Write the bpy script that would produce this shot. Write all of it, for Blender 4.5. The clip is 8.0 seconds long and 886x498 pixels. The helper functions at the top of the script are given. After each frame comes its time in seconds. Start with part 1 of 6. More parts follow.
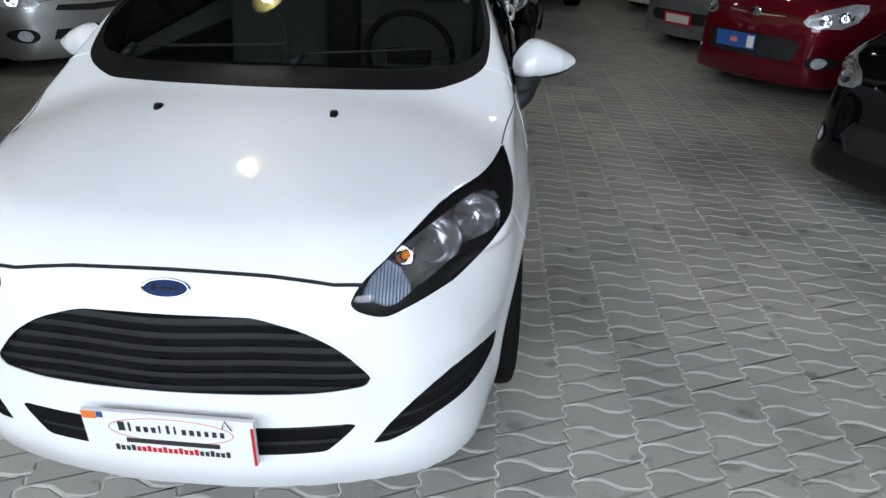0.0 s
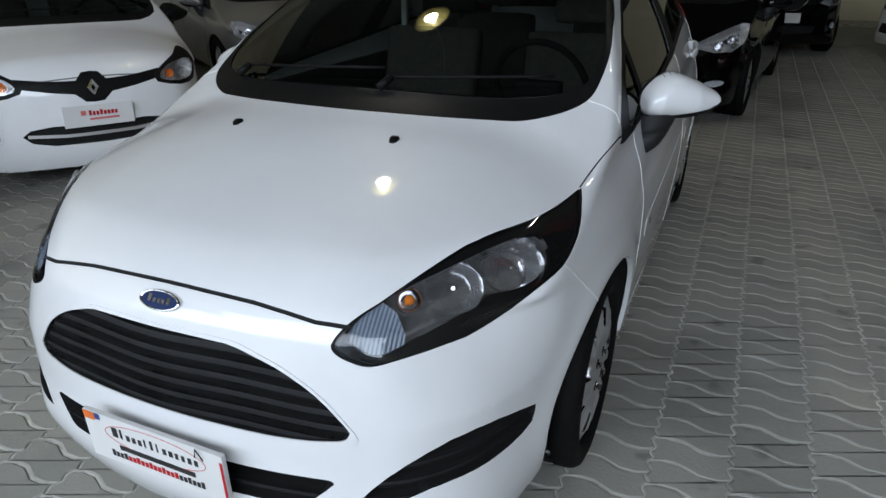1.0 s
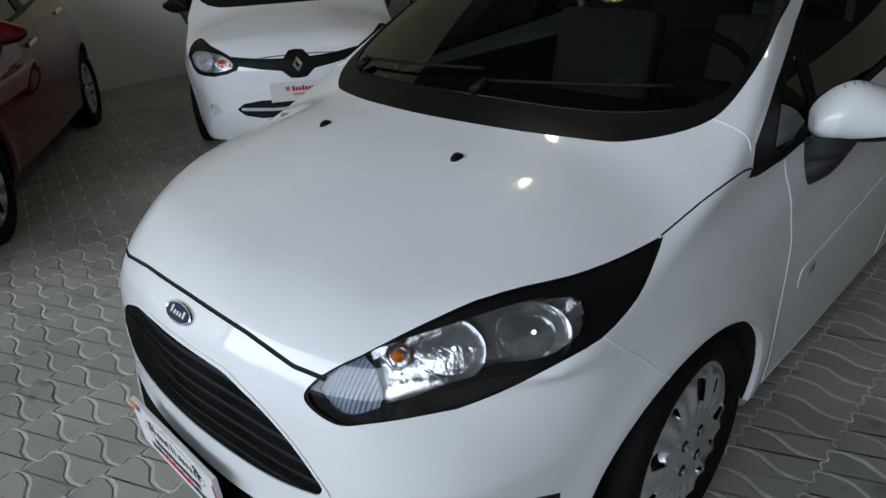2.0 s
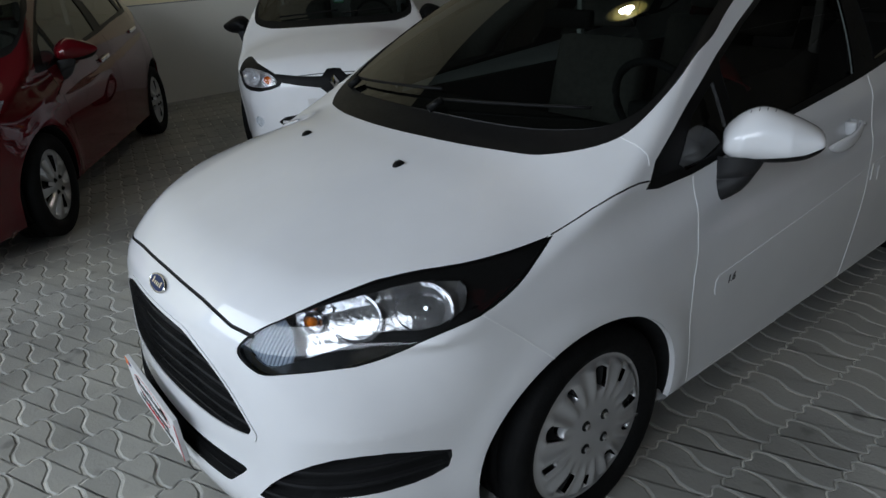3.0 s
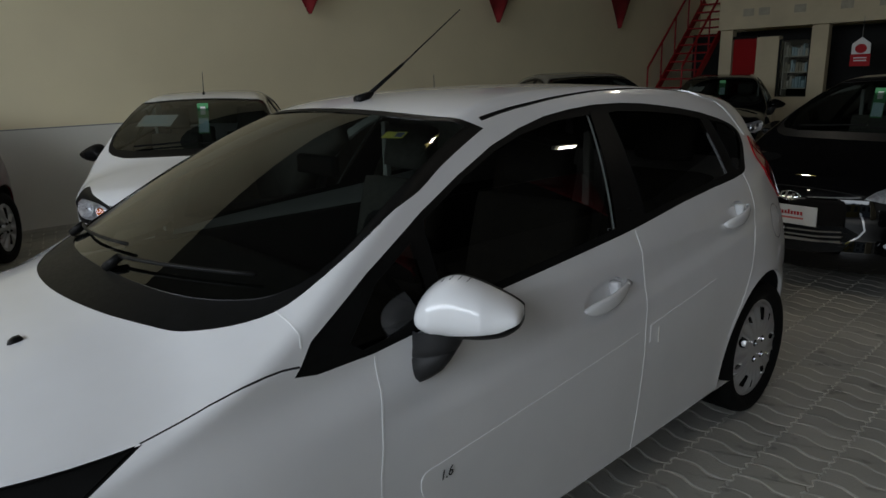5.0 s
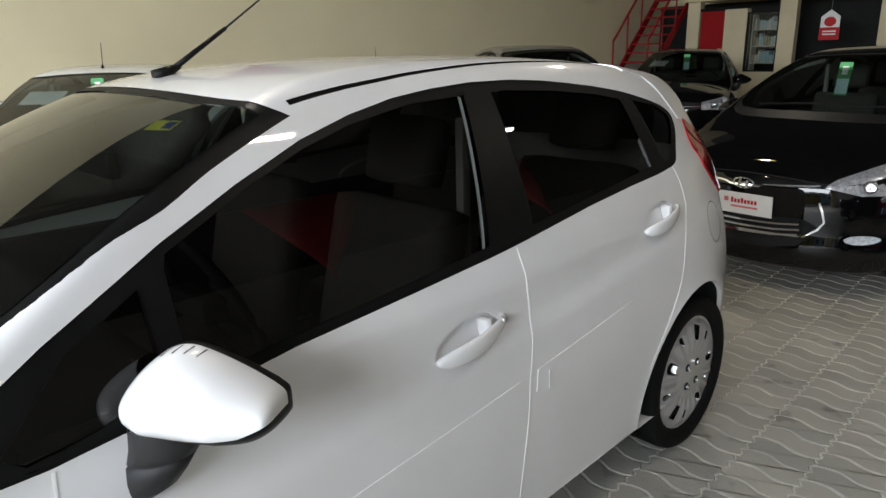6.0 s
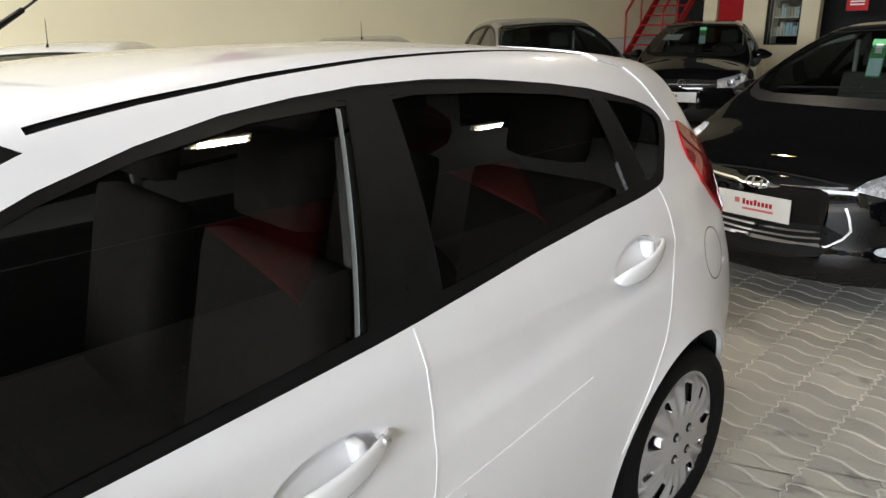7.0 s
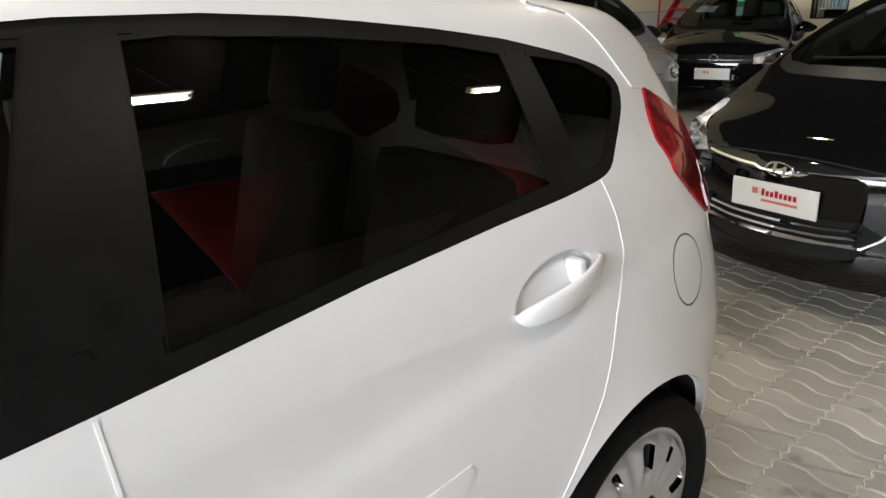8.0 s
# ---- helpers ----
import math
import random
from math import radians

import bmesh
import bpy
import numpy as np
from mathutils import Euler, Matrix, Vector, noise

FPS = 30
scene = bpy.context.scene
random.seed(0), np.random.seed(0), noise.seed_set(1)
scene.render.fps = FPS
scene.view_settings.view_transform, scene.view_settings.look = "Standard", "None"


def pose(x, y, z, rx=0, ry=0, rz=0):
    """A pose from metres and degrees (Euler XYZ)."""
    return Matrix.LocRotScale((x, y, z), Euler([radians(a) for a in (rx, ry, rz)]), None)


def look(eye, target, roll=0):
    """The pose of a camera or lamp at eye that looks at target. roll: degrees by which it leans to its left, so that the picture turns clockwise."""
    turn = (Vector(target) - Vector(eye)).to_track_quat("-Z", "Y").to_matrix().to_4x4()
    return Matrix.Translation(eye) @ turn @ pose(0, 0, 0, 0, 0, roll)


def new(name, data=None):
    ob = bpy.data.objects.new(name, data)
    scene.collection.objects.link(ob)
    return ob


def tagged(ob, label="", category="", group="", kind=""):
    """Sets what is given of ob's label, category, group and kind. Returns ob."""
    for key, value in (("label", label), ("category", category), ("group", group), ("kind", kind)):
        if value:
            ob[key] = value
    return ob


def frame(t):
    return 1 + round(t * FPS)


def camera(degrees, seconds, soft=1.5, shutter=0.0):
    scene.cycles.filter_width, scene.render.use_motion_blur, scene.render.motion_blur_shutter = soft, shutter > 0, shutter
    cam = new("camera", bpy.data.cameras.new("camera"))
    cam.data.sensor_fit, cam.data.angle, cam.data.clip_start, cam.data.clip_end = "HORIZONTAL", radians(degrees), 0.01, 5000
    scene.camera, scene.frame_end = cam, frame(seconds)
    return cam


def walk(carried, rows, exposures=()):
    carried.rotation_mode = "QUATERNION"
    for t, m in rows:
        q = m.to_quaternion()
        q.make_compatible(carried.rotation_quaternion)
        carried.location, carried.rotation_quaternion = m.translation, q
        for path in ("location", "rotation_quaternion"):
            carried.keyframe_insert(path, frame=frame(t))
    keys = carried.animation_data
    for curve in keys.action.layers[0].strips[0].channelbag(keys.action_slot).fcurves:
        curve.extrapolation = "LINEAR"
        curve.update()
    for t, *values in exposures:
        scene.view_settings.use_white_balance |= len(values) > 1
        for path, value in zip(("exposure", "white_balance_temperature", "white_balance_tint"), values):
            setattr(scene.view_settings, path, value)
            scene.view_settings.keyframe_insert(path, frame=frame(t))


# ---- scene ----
cam = camera(66.1, 8.0)
PATH = [
    (0, (0.681, -1.202, 1.501), (0.578, 0.579, 0.597), 1.5),
    (0.2, (0.772, -1.122, 1.462), (0.633, 0.695, 0.639), 0.1),
    (0.3, (0.822, -1.088, 1.481), (0.658, 0.731, 0.667), 0.1),
    (0.5, (0.914, -1.043, 1.479), (0.556, 0.761, 0.694), 0.5),
    (0.7, (1.001, -1.0, 1.459), (0.536, 0.787, 0.691), 2.1),
    (1, (1.072, -0.893, 1.422), (0.34, 0.785, 0.616), -0.1),
    (1.2, (1.093, -0.786, 1.416), (0.199, 0.796, 0.579), -0.2),
    (1.5, (1.152, -0.622, 1.427), (0.054, 0.811, 0.567), -0.7),
    (1.7, (1.205, -0.531, 1.446), (0.008, 0.811, 0.57), -2.3),
    (2.8, (1.657, -0.313, 1.497), (0.245, 0.822, 0.65), -3.1),
    (3, (1.73, -0.352, 1.504), (0.29, 0.77, 0.687), -3.4),
    (3.5, (1.894, -0.405, 1.532), (0.436, 0.775, 0.839), -2.5),
    (3.8, (1.958, -0.339, 1.544), (0.496, 0.883, 0.935), -4.1),
    (4, (2.005, -0.233, 1.526), (0.558, 1.031, 0.973), -4.2),
    (4.2, (2.043, -0.111, 1.513), (0.591, 1.16, 0.986), -3.6),
    (5.3, (1.866, 0.583, 1.502), (0.467, 1.922, 1.002), -0.6),
    (5.5, (1.832, 0.705, 1.492), (0.461, 2.069, 0.982), -0.8),
    (5.8, (1.834, 0.907, 1.472), (0.471, 2.27, 0.937), -1.6),
    (6, (1.809, 1.05, 1.483), (0.446, 2.4, 0.92), -1.4),
    (6.5, (1.717, 1.332, 1.46), (0.311, 2.629, 0.874), -0.7),
    (7, (1.602, 1.631, 1.51), (0.222, 2.932, 0.873), -1.6),
    (7.5, (1.601, 1.967, 1.473), (0.211, 3.264, 0.851), -2.2),
    (8, (1.474, 2.228, 1.401), (0.035, 3.436, 0.715), -1.8),
]
walk(cam, [(t, look(eye, target, roll)) for t, eye, target, roll in PATH],
     exposures=[(0.0, 0.32, 6000, 10), (0.2, 0.0, 6000, 10), (0.5, -0.05, 6000, 10), (1.0, -0.15, 6000, 10), (1.5, -0.38, 6000, 10), (3.0, -0.42, 6000, 10), (3.5, -0.55, 6000, 10), (4.2, -0.65, 6050, 10), (5.3, 0.05, 6350, 10), (5.7, 0.80, 6450, 10), (6.5, 1.68, 6550, 12), (8.0, 1.95, 6600, 12)])


# ---- light: daylight through the wide street opening, and the hall's own lamps ----
world = bpy.data.worlds.new("sky")
scene.world = world
world.use_nodes = True
sky = world.node_tree.nodes.new("ShaderNodeTexSky")
sky.sky_type, sky.sun_disc, sky.sun_elevation, sky.sun_rotation = "NISHITA", False, radians(48), radians(150)
world.node_tree.links.new(sky.outputs["Color"], world.node_tree.nodes["Background"].inputs["Color"])
world.node_tree.nodes["Background"].inputs["Strength"].default_value = 0.12
sun = new("sun", bpy.data.lights.new("sun", "SUN"))
sun.data.energy, sun.data.angle, sun.data.color = 2.5, radians(0.5), (1.0, 0.96, 0.9)
sun.matrix_basis = look((4, -20, 22), (0, 0, 0))
opening_light = new("opening_daylight", bpy.data.lights.new("opening_daylight", "AREA"))
opening_light.data.shape, opening_light.data.size, opening_light.data.size_y = "RECTANGLE", 12.4, 2.6
opening_light.data.energy, opening_light.data.color = 660, (0.90, 0.96, 1.0)
opening_light.matrix_basis = look((0.0, -5.8, 3.7), (0.0, 0, 0.4))
LAMPS = ((-1.22, 2.85), (-1.25, 7.6))
BATTENS = ((2.15, 3.76), (2.55, 7.1))
LAMP_Z = 4.0
for n, (x, y) in enumerate(LAMPS):
    lamp = new("dome_lamp_light", bpy.data.lights.new("dome_lamp_light", "AREA"))
    lamp.data.shape, lamp.data.size, lamp.data.energy, lamp.data.color = "DISK", 0.16, 13, (1.0, 0.91, 0.78)
    lamp.matrix_basis = pose(x, y, LAMP_Z - 0.03)
for x, y in BATTENS:
    lamp = new("batten_light", bpy.data.lights.new("batten_light", "AREA"))
    lamp.data.shape, lamp.data.size, lamp.data.size_y, lamp.data.energy, lamp.data.color = "RECTANGLE", 0.08, 0.4, 9, (1.0, 0.90, 0.74)
    lamp.matrix_basis = pose(x, y, 4.495)

# ---- shaping tools: smooth curves, lofted fields, cutting ----
def curve(*pts):
    """A natural cubic spline through a few (place, value) pairs, with straight ends."""
    xs, ys = np.array([p[0] for p in pts], float), np.array([p[1] for p in pts], float)
    n, h = len(xs), np.diff(np.array([p[0] for p in pts], float))
    a, r = np.eye(n), np.zeros(n)
    for i in range(1, n - 1):
        a[i, i - 1:i + 2] = h[i - 1], 2 * (h[i - 1] + h[i]), h[i]
        r[i] = 6 * ((ys[i + 1] - ys[i]) / h[i] - (ys[i] - ys[i - 1]) / h[i - 1])
    m = np.linalg.solve(a, r)
    tx = np.linspace(xs[0], xs[-1], 900)
    k = np.clip(np.searchsorted(xs, tx) - 1, 0, n - 2)
    p, q = xs[k + 1] - tx, tx - xs[k]
    ty = (m[k] * p ** 3 + m[k + 1] * q ** 3) / (6 * h[k]) + (ys[k] / h[k] - m[k] * h[k] / 6) * p + (ys[k + 1] / h[k] - m[k + 1] * h[k] / 6) * q
    s0, s1 = (ty[1] - ty[0]) / (tx[1] - tx[0]), (ty[-1] - ty[-2]) / (tx[-1] - tx[-2])
    tx = np.r_[tx[0] - 2, tx, tx[-1] + 2]
    ty = np.r_[ty[0] - 2 * s0, ty, ty[-1] + 2 * s1]
    return lambda v: np.interp(v, tx, ty)


def smax(a, b, k):
    """The larger of two fields, rounded where they meet."""
    return np.maximum(a, b) + np.maximum(k - np.abs(a - b), 0) ** 2 / (4 * k)


def smin(a, b, k):
    return -smax(-a, -b, k)


def step(a, b, v):
    u = np.clip((v - a) / (b - a), 0, 1)
    return u * u * (3 - 2 * u)


def car_field(c):
    """The painted shell of a car as a field: negative inside. x across, y from the nose to the tail, z up."""
    def field(p):
        x, y, z = p[..., 0], p[..., 1], p[..., 2]
        ax, x2 = np.abs(x), x * x
        side = ax - c["plan"](y) * c["section"](z)
        for hub in c["hubs"]:
            r = np.hypot(y - hub, (z - c["hub_z"]))
            side = side - c["flare"] * np.exp(-((r - c["arch"] - 0.015) / 0.05) ** 2) * step(0.1, 0.3, z)
        side = side + c["cheek"] * np.maximum(z - 0.52, 0) * (1 - step(0.1, 0.5, y)) - c["chin"] * (1 - step(0.2, 0.42, z)) * (1 - step(0.15, 0.6, y))
        if c["crease"]:
            line, amount = c["crease"]
            d = z - line(y)
            side = side + amount * step(-0.01, 0.05, d) * (1 - step(0.05, 0.2, d)) * step(0.9, 1.5, y) * (1 - step(3.4, 3.9, y))
        bend = 0.37 + 0.16 * y
        kink = c.get("kink", 0.0) * (1 - step(0.95, 1.15, y)) * step(0.1, 0.25, y)
        top = (z - c["hood"](y) + (c["crown"](y) - kink * (0.72 - bend)) * (ax / 0.72) ** 2.4 + kink * smax(ax - bend, 0 * ax, 0.03)) * 0.95
        front = c["nose"](z) + c["bow"] * x2 + c["bow4"] * x2 * x2 - y
        rear = y - c["tail"](z) + c["rear_bow"] * x2
        low = smax(smax(side, top, c["k_shoulder"]), front, c["k_nose"])
        low = np.maximum(smax(low, rear, c["k_tail"]), c["under"] + 0.065 * step(0.5, 1.1, y) * (1 - step(3.2, 3.6, y)) - z)
        ye = y - x2 * (c["wrap"] - (c["wrap"] + 0.1) * step(c["screen_top"], c["screen_top"] + 1.6, y))
        roof = (z - c["roof"](ye) + c["roof_crown"] * x2) * 0.9
        d = np.maximum(z - 0.93, 0)
        glass = (ax - c["cabin"](y) + c["lean"] * d + c["barrel"] * d * d) * 0.85
        back = (y - c["back"](z) + 0.28 * x2) * 0.95
        cabin = smax(smax(smax(roof, glass, c["k_roof"] * (0.28 + 0.72 * step(1.6, 2.2, y))), back, 0.07), 0.72 - z, 0.03)
        return smin(low, cabin, 0.03)
    return field


def gradient(field, p, e=0.003):
    g = np.stack([field(p + e * d) - field(p - e * d) for d in np.eye(3)], -1) / (2 * e)
    return g, g / np.maximum(np.linalg.norm(g, axis=-1, keepdims=True), 1e-9)


def skin(field, lo, hi, h):
    """A fine net of triangles laid on a field's surface."""
    n = [int(math.ceil((b - a) / h)) + 1 for a, b in zip(lo, hi)]
    ax = [a + h * np.arange(k) for a, k in zip(lo, n)]
    grid = np.stack(np.meshgrid(*ax, indexing="ij"), -1)
    f = np.concatenate([field(grid[i:i + 8]) for i in range(0, n[0], 8)])
    inside = f < 0
    total, count = np.zeros((*[k - 1 for k in n], 3)), np.zeros([k - 1 for k in n])
    quads = []
    for d in range(3):
        a = [slice(None)] * 3
        b = [slice(None)] * 3
        a[d], b[d] = slice(0, -1), slice(1, None)
        cross = inside[tuple(a)] != inside[tuple(b)]
        i, j, k = np.nonzero(cross)
        idx = np.stack([i, j, k], -1)
        jdx = idx.copy()
        jdx[:, d] += 1
        fa, fb = f[i, j, k], f[jdx[:, 0], jdx[:, 1], jdx[:, 2]]
        t = (fa / (fa - fb))[:, None]
        place = grid[i, j, k] * (1 - t) + grid[jdx[:, 0], jdx[:, 1], jdx[:, 2]] * t
        e, g = [q for q in range(3) if q != d]
        ring = []
        for de, dg in ((0, 0), (-1, 0), (-1, -1), (0, -1)):
            cell = idx.copy()
            cell[:, e] += de
            cell[:, g] += dg
            ring.append(cell)
        ok = np.all([np.all((r >= 0) & (r < np.array(n) - 1), -1) for r in ring], 0)
        for r in ring:
            rr = r[ok]
            np.add.at(total, (rr[:, 0], rr[:, 1], rr[:, 2]), place[ok])
            np.add.at(count, (rr[:, 0], rr[:, 1], rr[:, 2]), 1)
        ids = [np.ravel_multi_index(r[ok].T, count.shape) for r in ring]
        q = np.stack(ids, -1)
        flip = (fa[ok] < 0) ^ (d == 1)
        q[~flip] = q[~flip][:, ::-1]
        quads.append(q)
    quads = np.concatenate(quads)
    used, inv = np.unique(quads, return_inverse=True)
    quads = inv.reshape(quads.shape)
    v = total.reshape(-1, 3)[used] / count.reshape(-1)[used][:, None]
    for _ in range(4):
        g, _n = gradient(field, v)
        v = v - np.clip(field(v) / np.maximum((g * g).sum(-1), 0.05), -h, h)[:, None] * g
    return v, np.concatenate([quads[:, [0, 1, 2]], quads[:, [0, 2, 3]]])


def inside_poly(uv, poly):
    """Which of the places lie inside an outline."""
    res = np.zeros(len(uv), bool)
    px, py = uv[:, 0], uv[:, 1]
    for (x1, y1), (x2, y2) in zip(poly, np.roll(poly, -1, 0)):
        hit = (y1 > py) != (y2 > py)
        res ^= hit & (px < (x2 - x1) * (py - y1) / (y2 - y1 + 1e-15) + x1)
    return res


def view_axes(d):
    d = np.array(d, float) / np.linalg.norm(d)
    u = np.cross((0, 0, 1), d) if abs(d[2]) < 0.97 else np.array([1.0, 0, 0])
    u = u / np.linalg.norm(u)
    return d, u, np.cross(d, u)


class Shell:
    """A skin that outlines are cut into; every piece between the cuts bears a label."""

    def __init__(self, field, lo, hi, h):
        self.field = field
        v, t = skin(field, lo, hi, h)
        self.v, self.t = [tuple(p) for p in v], t
        self.lab = np.zeros(len(t), int)
        self.names = ["body"]

    def cut(self, name, pts, d, both=True, where=None, facing=0.15, only=None):
        """Cuts the outline pts (places in space), seen along d, out of the shell and labels what lies in it.
        both: on both sides of the car alike. where: a test on places; only: labels that may be cut."""
        d, u, w = view_axes(d)
        poly = np.array([(np.dot(p, u), np.dot(p, w)) for p in np.array(pts, float)])
        v = np.array(self.v)
        m = v.copy()
        if both:
            m[:, 0] = np.abs(m[:, 0])
        uv = np.stack([m @ u, m @ w], -1)
        tri, lab = self.t, self.lab
        lo, hi = poly.min(0) - 0.002, poly.max(0) + 0.002
        tuv = uv[tri]
        near = np.all((tuv.min(1) <= hi) & (tuv.max(1) >= lo), 1)
        a, b, e = m[tri[:, 0]], m[tri[:, 1]], m[tri[:, 2]]
        nn = np.cross(b - a, e - a)
        if both:
            nn[v[tri].mean(1)[:, 0] < 0] *= -1
        nn /= np.maximum(np.linalg.norm(nn, axis=1, keepdims=True), 1e-12)
        near &= nn @ d > facing
        if where is not None:
            near &= where(m[tri].mean(1))
        if only is not None:
            near &= np.isin(lab, [self.names.index(n) for n in only if n in self.names])
        idx = np.nonzero(near)[0]
        work, wlab = [tuple(t) for t in tri[idx]], list(lab[idx])
        verts, flat = self.v, [tuple(q) for q in uv]
        for (x1, y1), (x2, y2) in zip(poly, np.roll(poly, -1, 0)):
            ln = math.hypot(x2 - x1, y2 - y1)
            if ln < 1e-6:
                continue
            nx, ny = -(y2 - y1) / ln, (x2 - x1) / ln
            bx0, bx1, by0, by1 = min(x1, x2) - 1e-4, max(x1, x2) + 1e-4, min(y1, y2) - 1e-4, max(y1, y2) + 1e-4
            arr = np.array([(*flat[i], *flat[j], *flat[k]) for i, j, k in work]).reshape(-1, 3, 2)
            dd = (arr[:, :, 0] - x1) * nx + (arr[:, :, 1] - y1) * ny
            hitm = (arr[:, :, 0].min(1) < bx1) & (arr[:, :, 0].max(1) > bx0) & (arr[:, :, 1].min(1) < by1) & (arr[:, :, 1].max(1) > by0) & (dd.min(1) < -1e-5) & (dd.max(1) > 1e-5)
            if not hitm.any():
                continue
            cache, out, olab = {}, [], []
            for n in np.nonzero(hitm)[0]:
                t3, d3 = work[n], dd[n]
                pos, neg = [], []
                for q in range(3):
                    i, j, di, dj = t3[q], t3[(q + 1) % 3], d3[q], d3[(q + 1) % 3]
                    if di >= -1e-5:
                        pos.append(i)
                    if di <= 1e-5:
                        neg.append(i)
                    if (di > 1e-5 and dj < -1e-5) or (di < -1e-5 and dj > 1e-5):
                        key = (min(i, j), max(i, j))
                        if key not in cache:
                            s = di / (di - dj)
                            verts.append(tuple(verts[i][k] * (1 - s) + verts[j][k] * s for k in range(3)))
                            flat.append(tuple(flat[i][k] * (1 - s) + flat[j][k] * s for k in range(2)))
                            cache[key] = len(verts) - 1
                        pos.append(cache[key])
                        neg.append(cache[key])
                for side in (pos, neg):
                    for k in range(1, len(side) - 1):
                        out.append((side[0], side[k], side[k + 1]))
                        olab.append(wlab[n])
            keep = np.nonzero(~hitm)[0]
            if cache:
                big = 1 << 32
                wk = np.array([work[n] for n in keep], np.int64).reshape(-1, 3)
                nxt = wk[:, [1, 2, 0]]
                keys = np.minimum(wk, nxt) * big + np.maximum(wk, nxt)
                shared = np.isin(keys, np.array([a * big + b for a, b in cache], np.int64)).any(1)
                for n in keep[shared]:
                    ring = []
                    for q in range(3):
                        i, j = work[n][q], work[n][(q + 1) % 3]
                        ring.append(i)
                        if (min(i, j), max(i, j)) in cache:
                            ring.append(cache[(min(i, j), max(i, j))])
                    first = next(k for k in range(len(ring)) if ring[k] not in work[n])
                    ring = ring[first:] + ring[:first]
                    for k in range(1, len(ring) - 1):
                        out.append((ring[0], ring[k], ring[k + 1]))
                        olab.append(wlab[n])
                keep = keep[~shared]
            work = [work[n] for n in keep] + out
            wlab = [wlab[n] for n in keep] + olab
        work, wlab = np.array(work, int).reshape(-1, 3), np.array(wlab, int)
        f = np.array(flat)
        ins = inside_poly(f[work].mean(1), poly) if len(work) else np.zeros(0, bool)
        if name not in self.names:
            self.names.append(name)
        wlab[ins] = self.names.index(name)
        far = ~near
        self.t = np.concatenate([tri[far], work])
        self.lab = np.concatenate([lab[far], wlab])

    def strip(self, name, pts, d, width=0.005, **more):
        """Cuts a thin strip along a line: a shut line between panels."""
        d0, u, w = view_axes(d)
        p = np.array(pts, float)
        q = np.stack([p @ u, p @ w], -1)
        t = np.gradient(q, axis=0)
        t /= np.maximum(np.linalg.norm(t, axis=1, keepdims=True), 1e-9)
        nrm = np.stack([-t[:, 1], t[:, 0]], -1) * width / 2
        side = np.concatenate([q + nrm, (q - nrm)[::-1]])
        self.cut(name, side[:, :1] * u + side[:, 1:] * w, d, **more)

    def piece(self, name, where=None, depth=0.0, rim=0.0, shift=(0, 0, 0)):
        """The mesh arrays of one label: places, triangles, normals. depth: how far it lies below the skin, with walls around."""
        v = np.array(self.v)
        if name not in self.names:
            return None
        pick = self.lab == self.names.index(name)
        if where is not None:
            pick &= where(v[self.t].mean(1))
        t = self.t[pick]
        if not len(t):
            return None
        used, inv = np.unique(t, return_inverse=True)
        t, p = inv.reshape(-1, 3), v[used]
        e1 = np.cross(p[t[:, 1]] - p[t[:, 0]], p[t[:, 2]] - p[t[:, 0]])
        ok = np.linalg.norm(e1, axis=1) > 1e-10
        t = t[ok]
        _, nrm = gradient(self.field, p)
        if depth or rim:
            edges = np.concatenate([t[:, [0, 1]], t[:, [1, 2]], t[:, [2, 0]]])
            key = np.sort(edges, 1)
            _, first, cnt = np.unique(key, axis=0, return_index=True, return_counts=True)
            border = edges[first[cnt == 1]]
            low = p - nrm * depth
            out = low if depth else p
            a, b = border[:, 0], border[:, 1]
            n0 = len(p)
            far = p[np.r_[a, b]] - nrm[np.r_[a, b]] * (rim or depth)
            wall = np.concatenate([p[np.r_[a, b]], far])
            m = len(a)
            i = np.arange(m)
            q1 = np.stack([n0 + i, n0 + 2 * m + i, n0 + m + i], -1)
            q2 = np.stack([n0 + m + i, n0 + 2 * m + i, n0 + 3 * m + i], -1)
            wn = np.cross(p[b] - p[a], nrm[a])
            wn /= np.maximum(np.linalg.norm(wn, axis=1, keepdims=True), 1e-9)
            outward = depth <= 0 or rim > depth
            wn = np.concatenate([wn, wn, wn, wn]) * (1 if outward else -1)
            if (depth < 0) == outward:
                q1, q2 = q1[:, ::-1], q2[:, ::-1]
            p = np.concatenate([out, wall])
            t = np.concatenate([t, q1, q2])
            nrm = np.concatenate([nrm, wn])
        return p + np.array(shift), t, nrm

# ---- materials ----
def material(name):
    m = bpy.data.materials.new(name)
    m.use_nodes = True
    return m, m.node_tree.nodes, m.node_tree.links, m.node_tree.nodes["Principled BSDF"]


def noise_tex(nodes, links, scale, detail=4.0, rough=0.55, coords="Object"):
    tc, n = nodes.new("ShaderNodeTexCoord"), nodes.new("ShaderNodeTexNoise")
    n.inputs["Scale"].default_value, n.inputs["Detail"].default_value, n.inputs["Roughness"].default_value = scale, detail, rough
    links.new(tc.outputs[coords], n.inputs["Vector"])
    return n


def ramp(nodes, links, value, *stops):
    r = nodes.new("ShaderNodeValToRGB")
    while len(r.color_ramp.elements) < len(stops):
        r.color_ramp.elements.new(0.5)
    for e, (p, col) in zip(r.color_ramp.elements, stops):
        e.position, e.color = p, (*col, 1)
    links.new(value, r.inputs["Fac"])
    return r


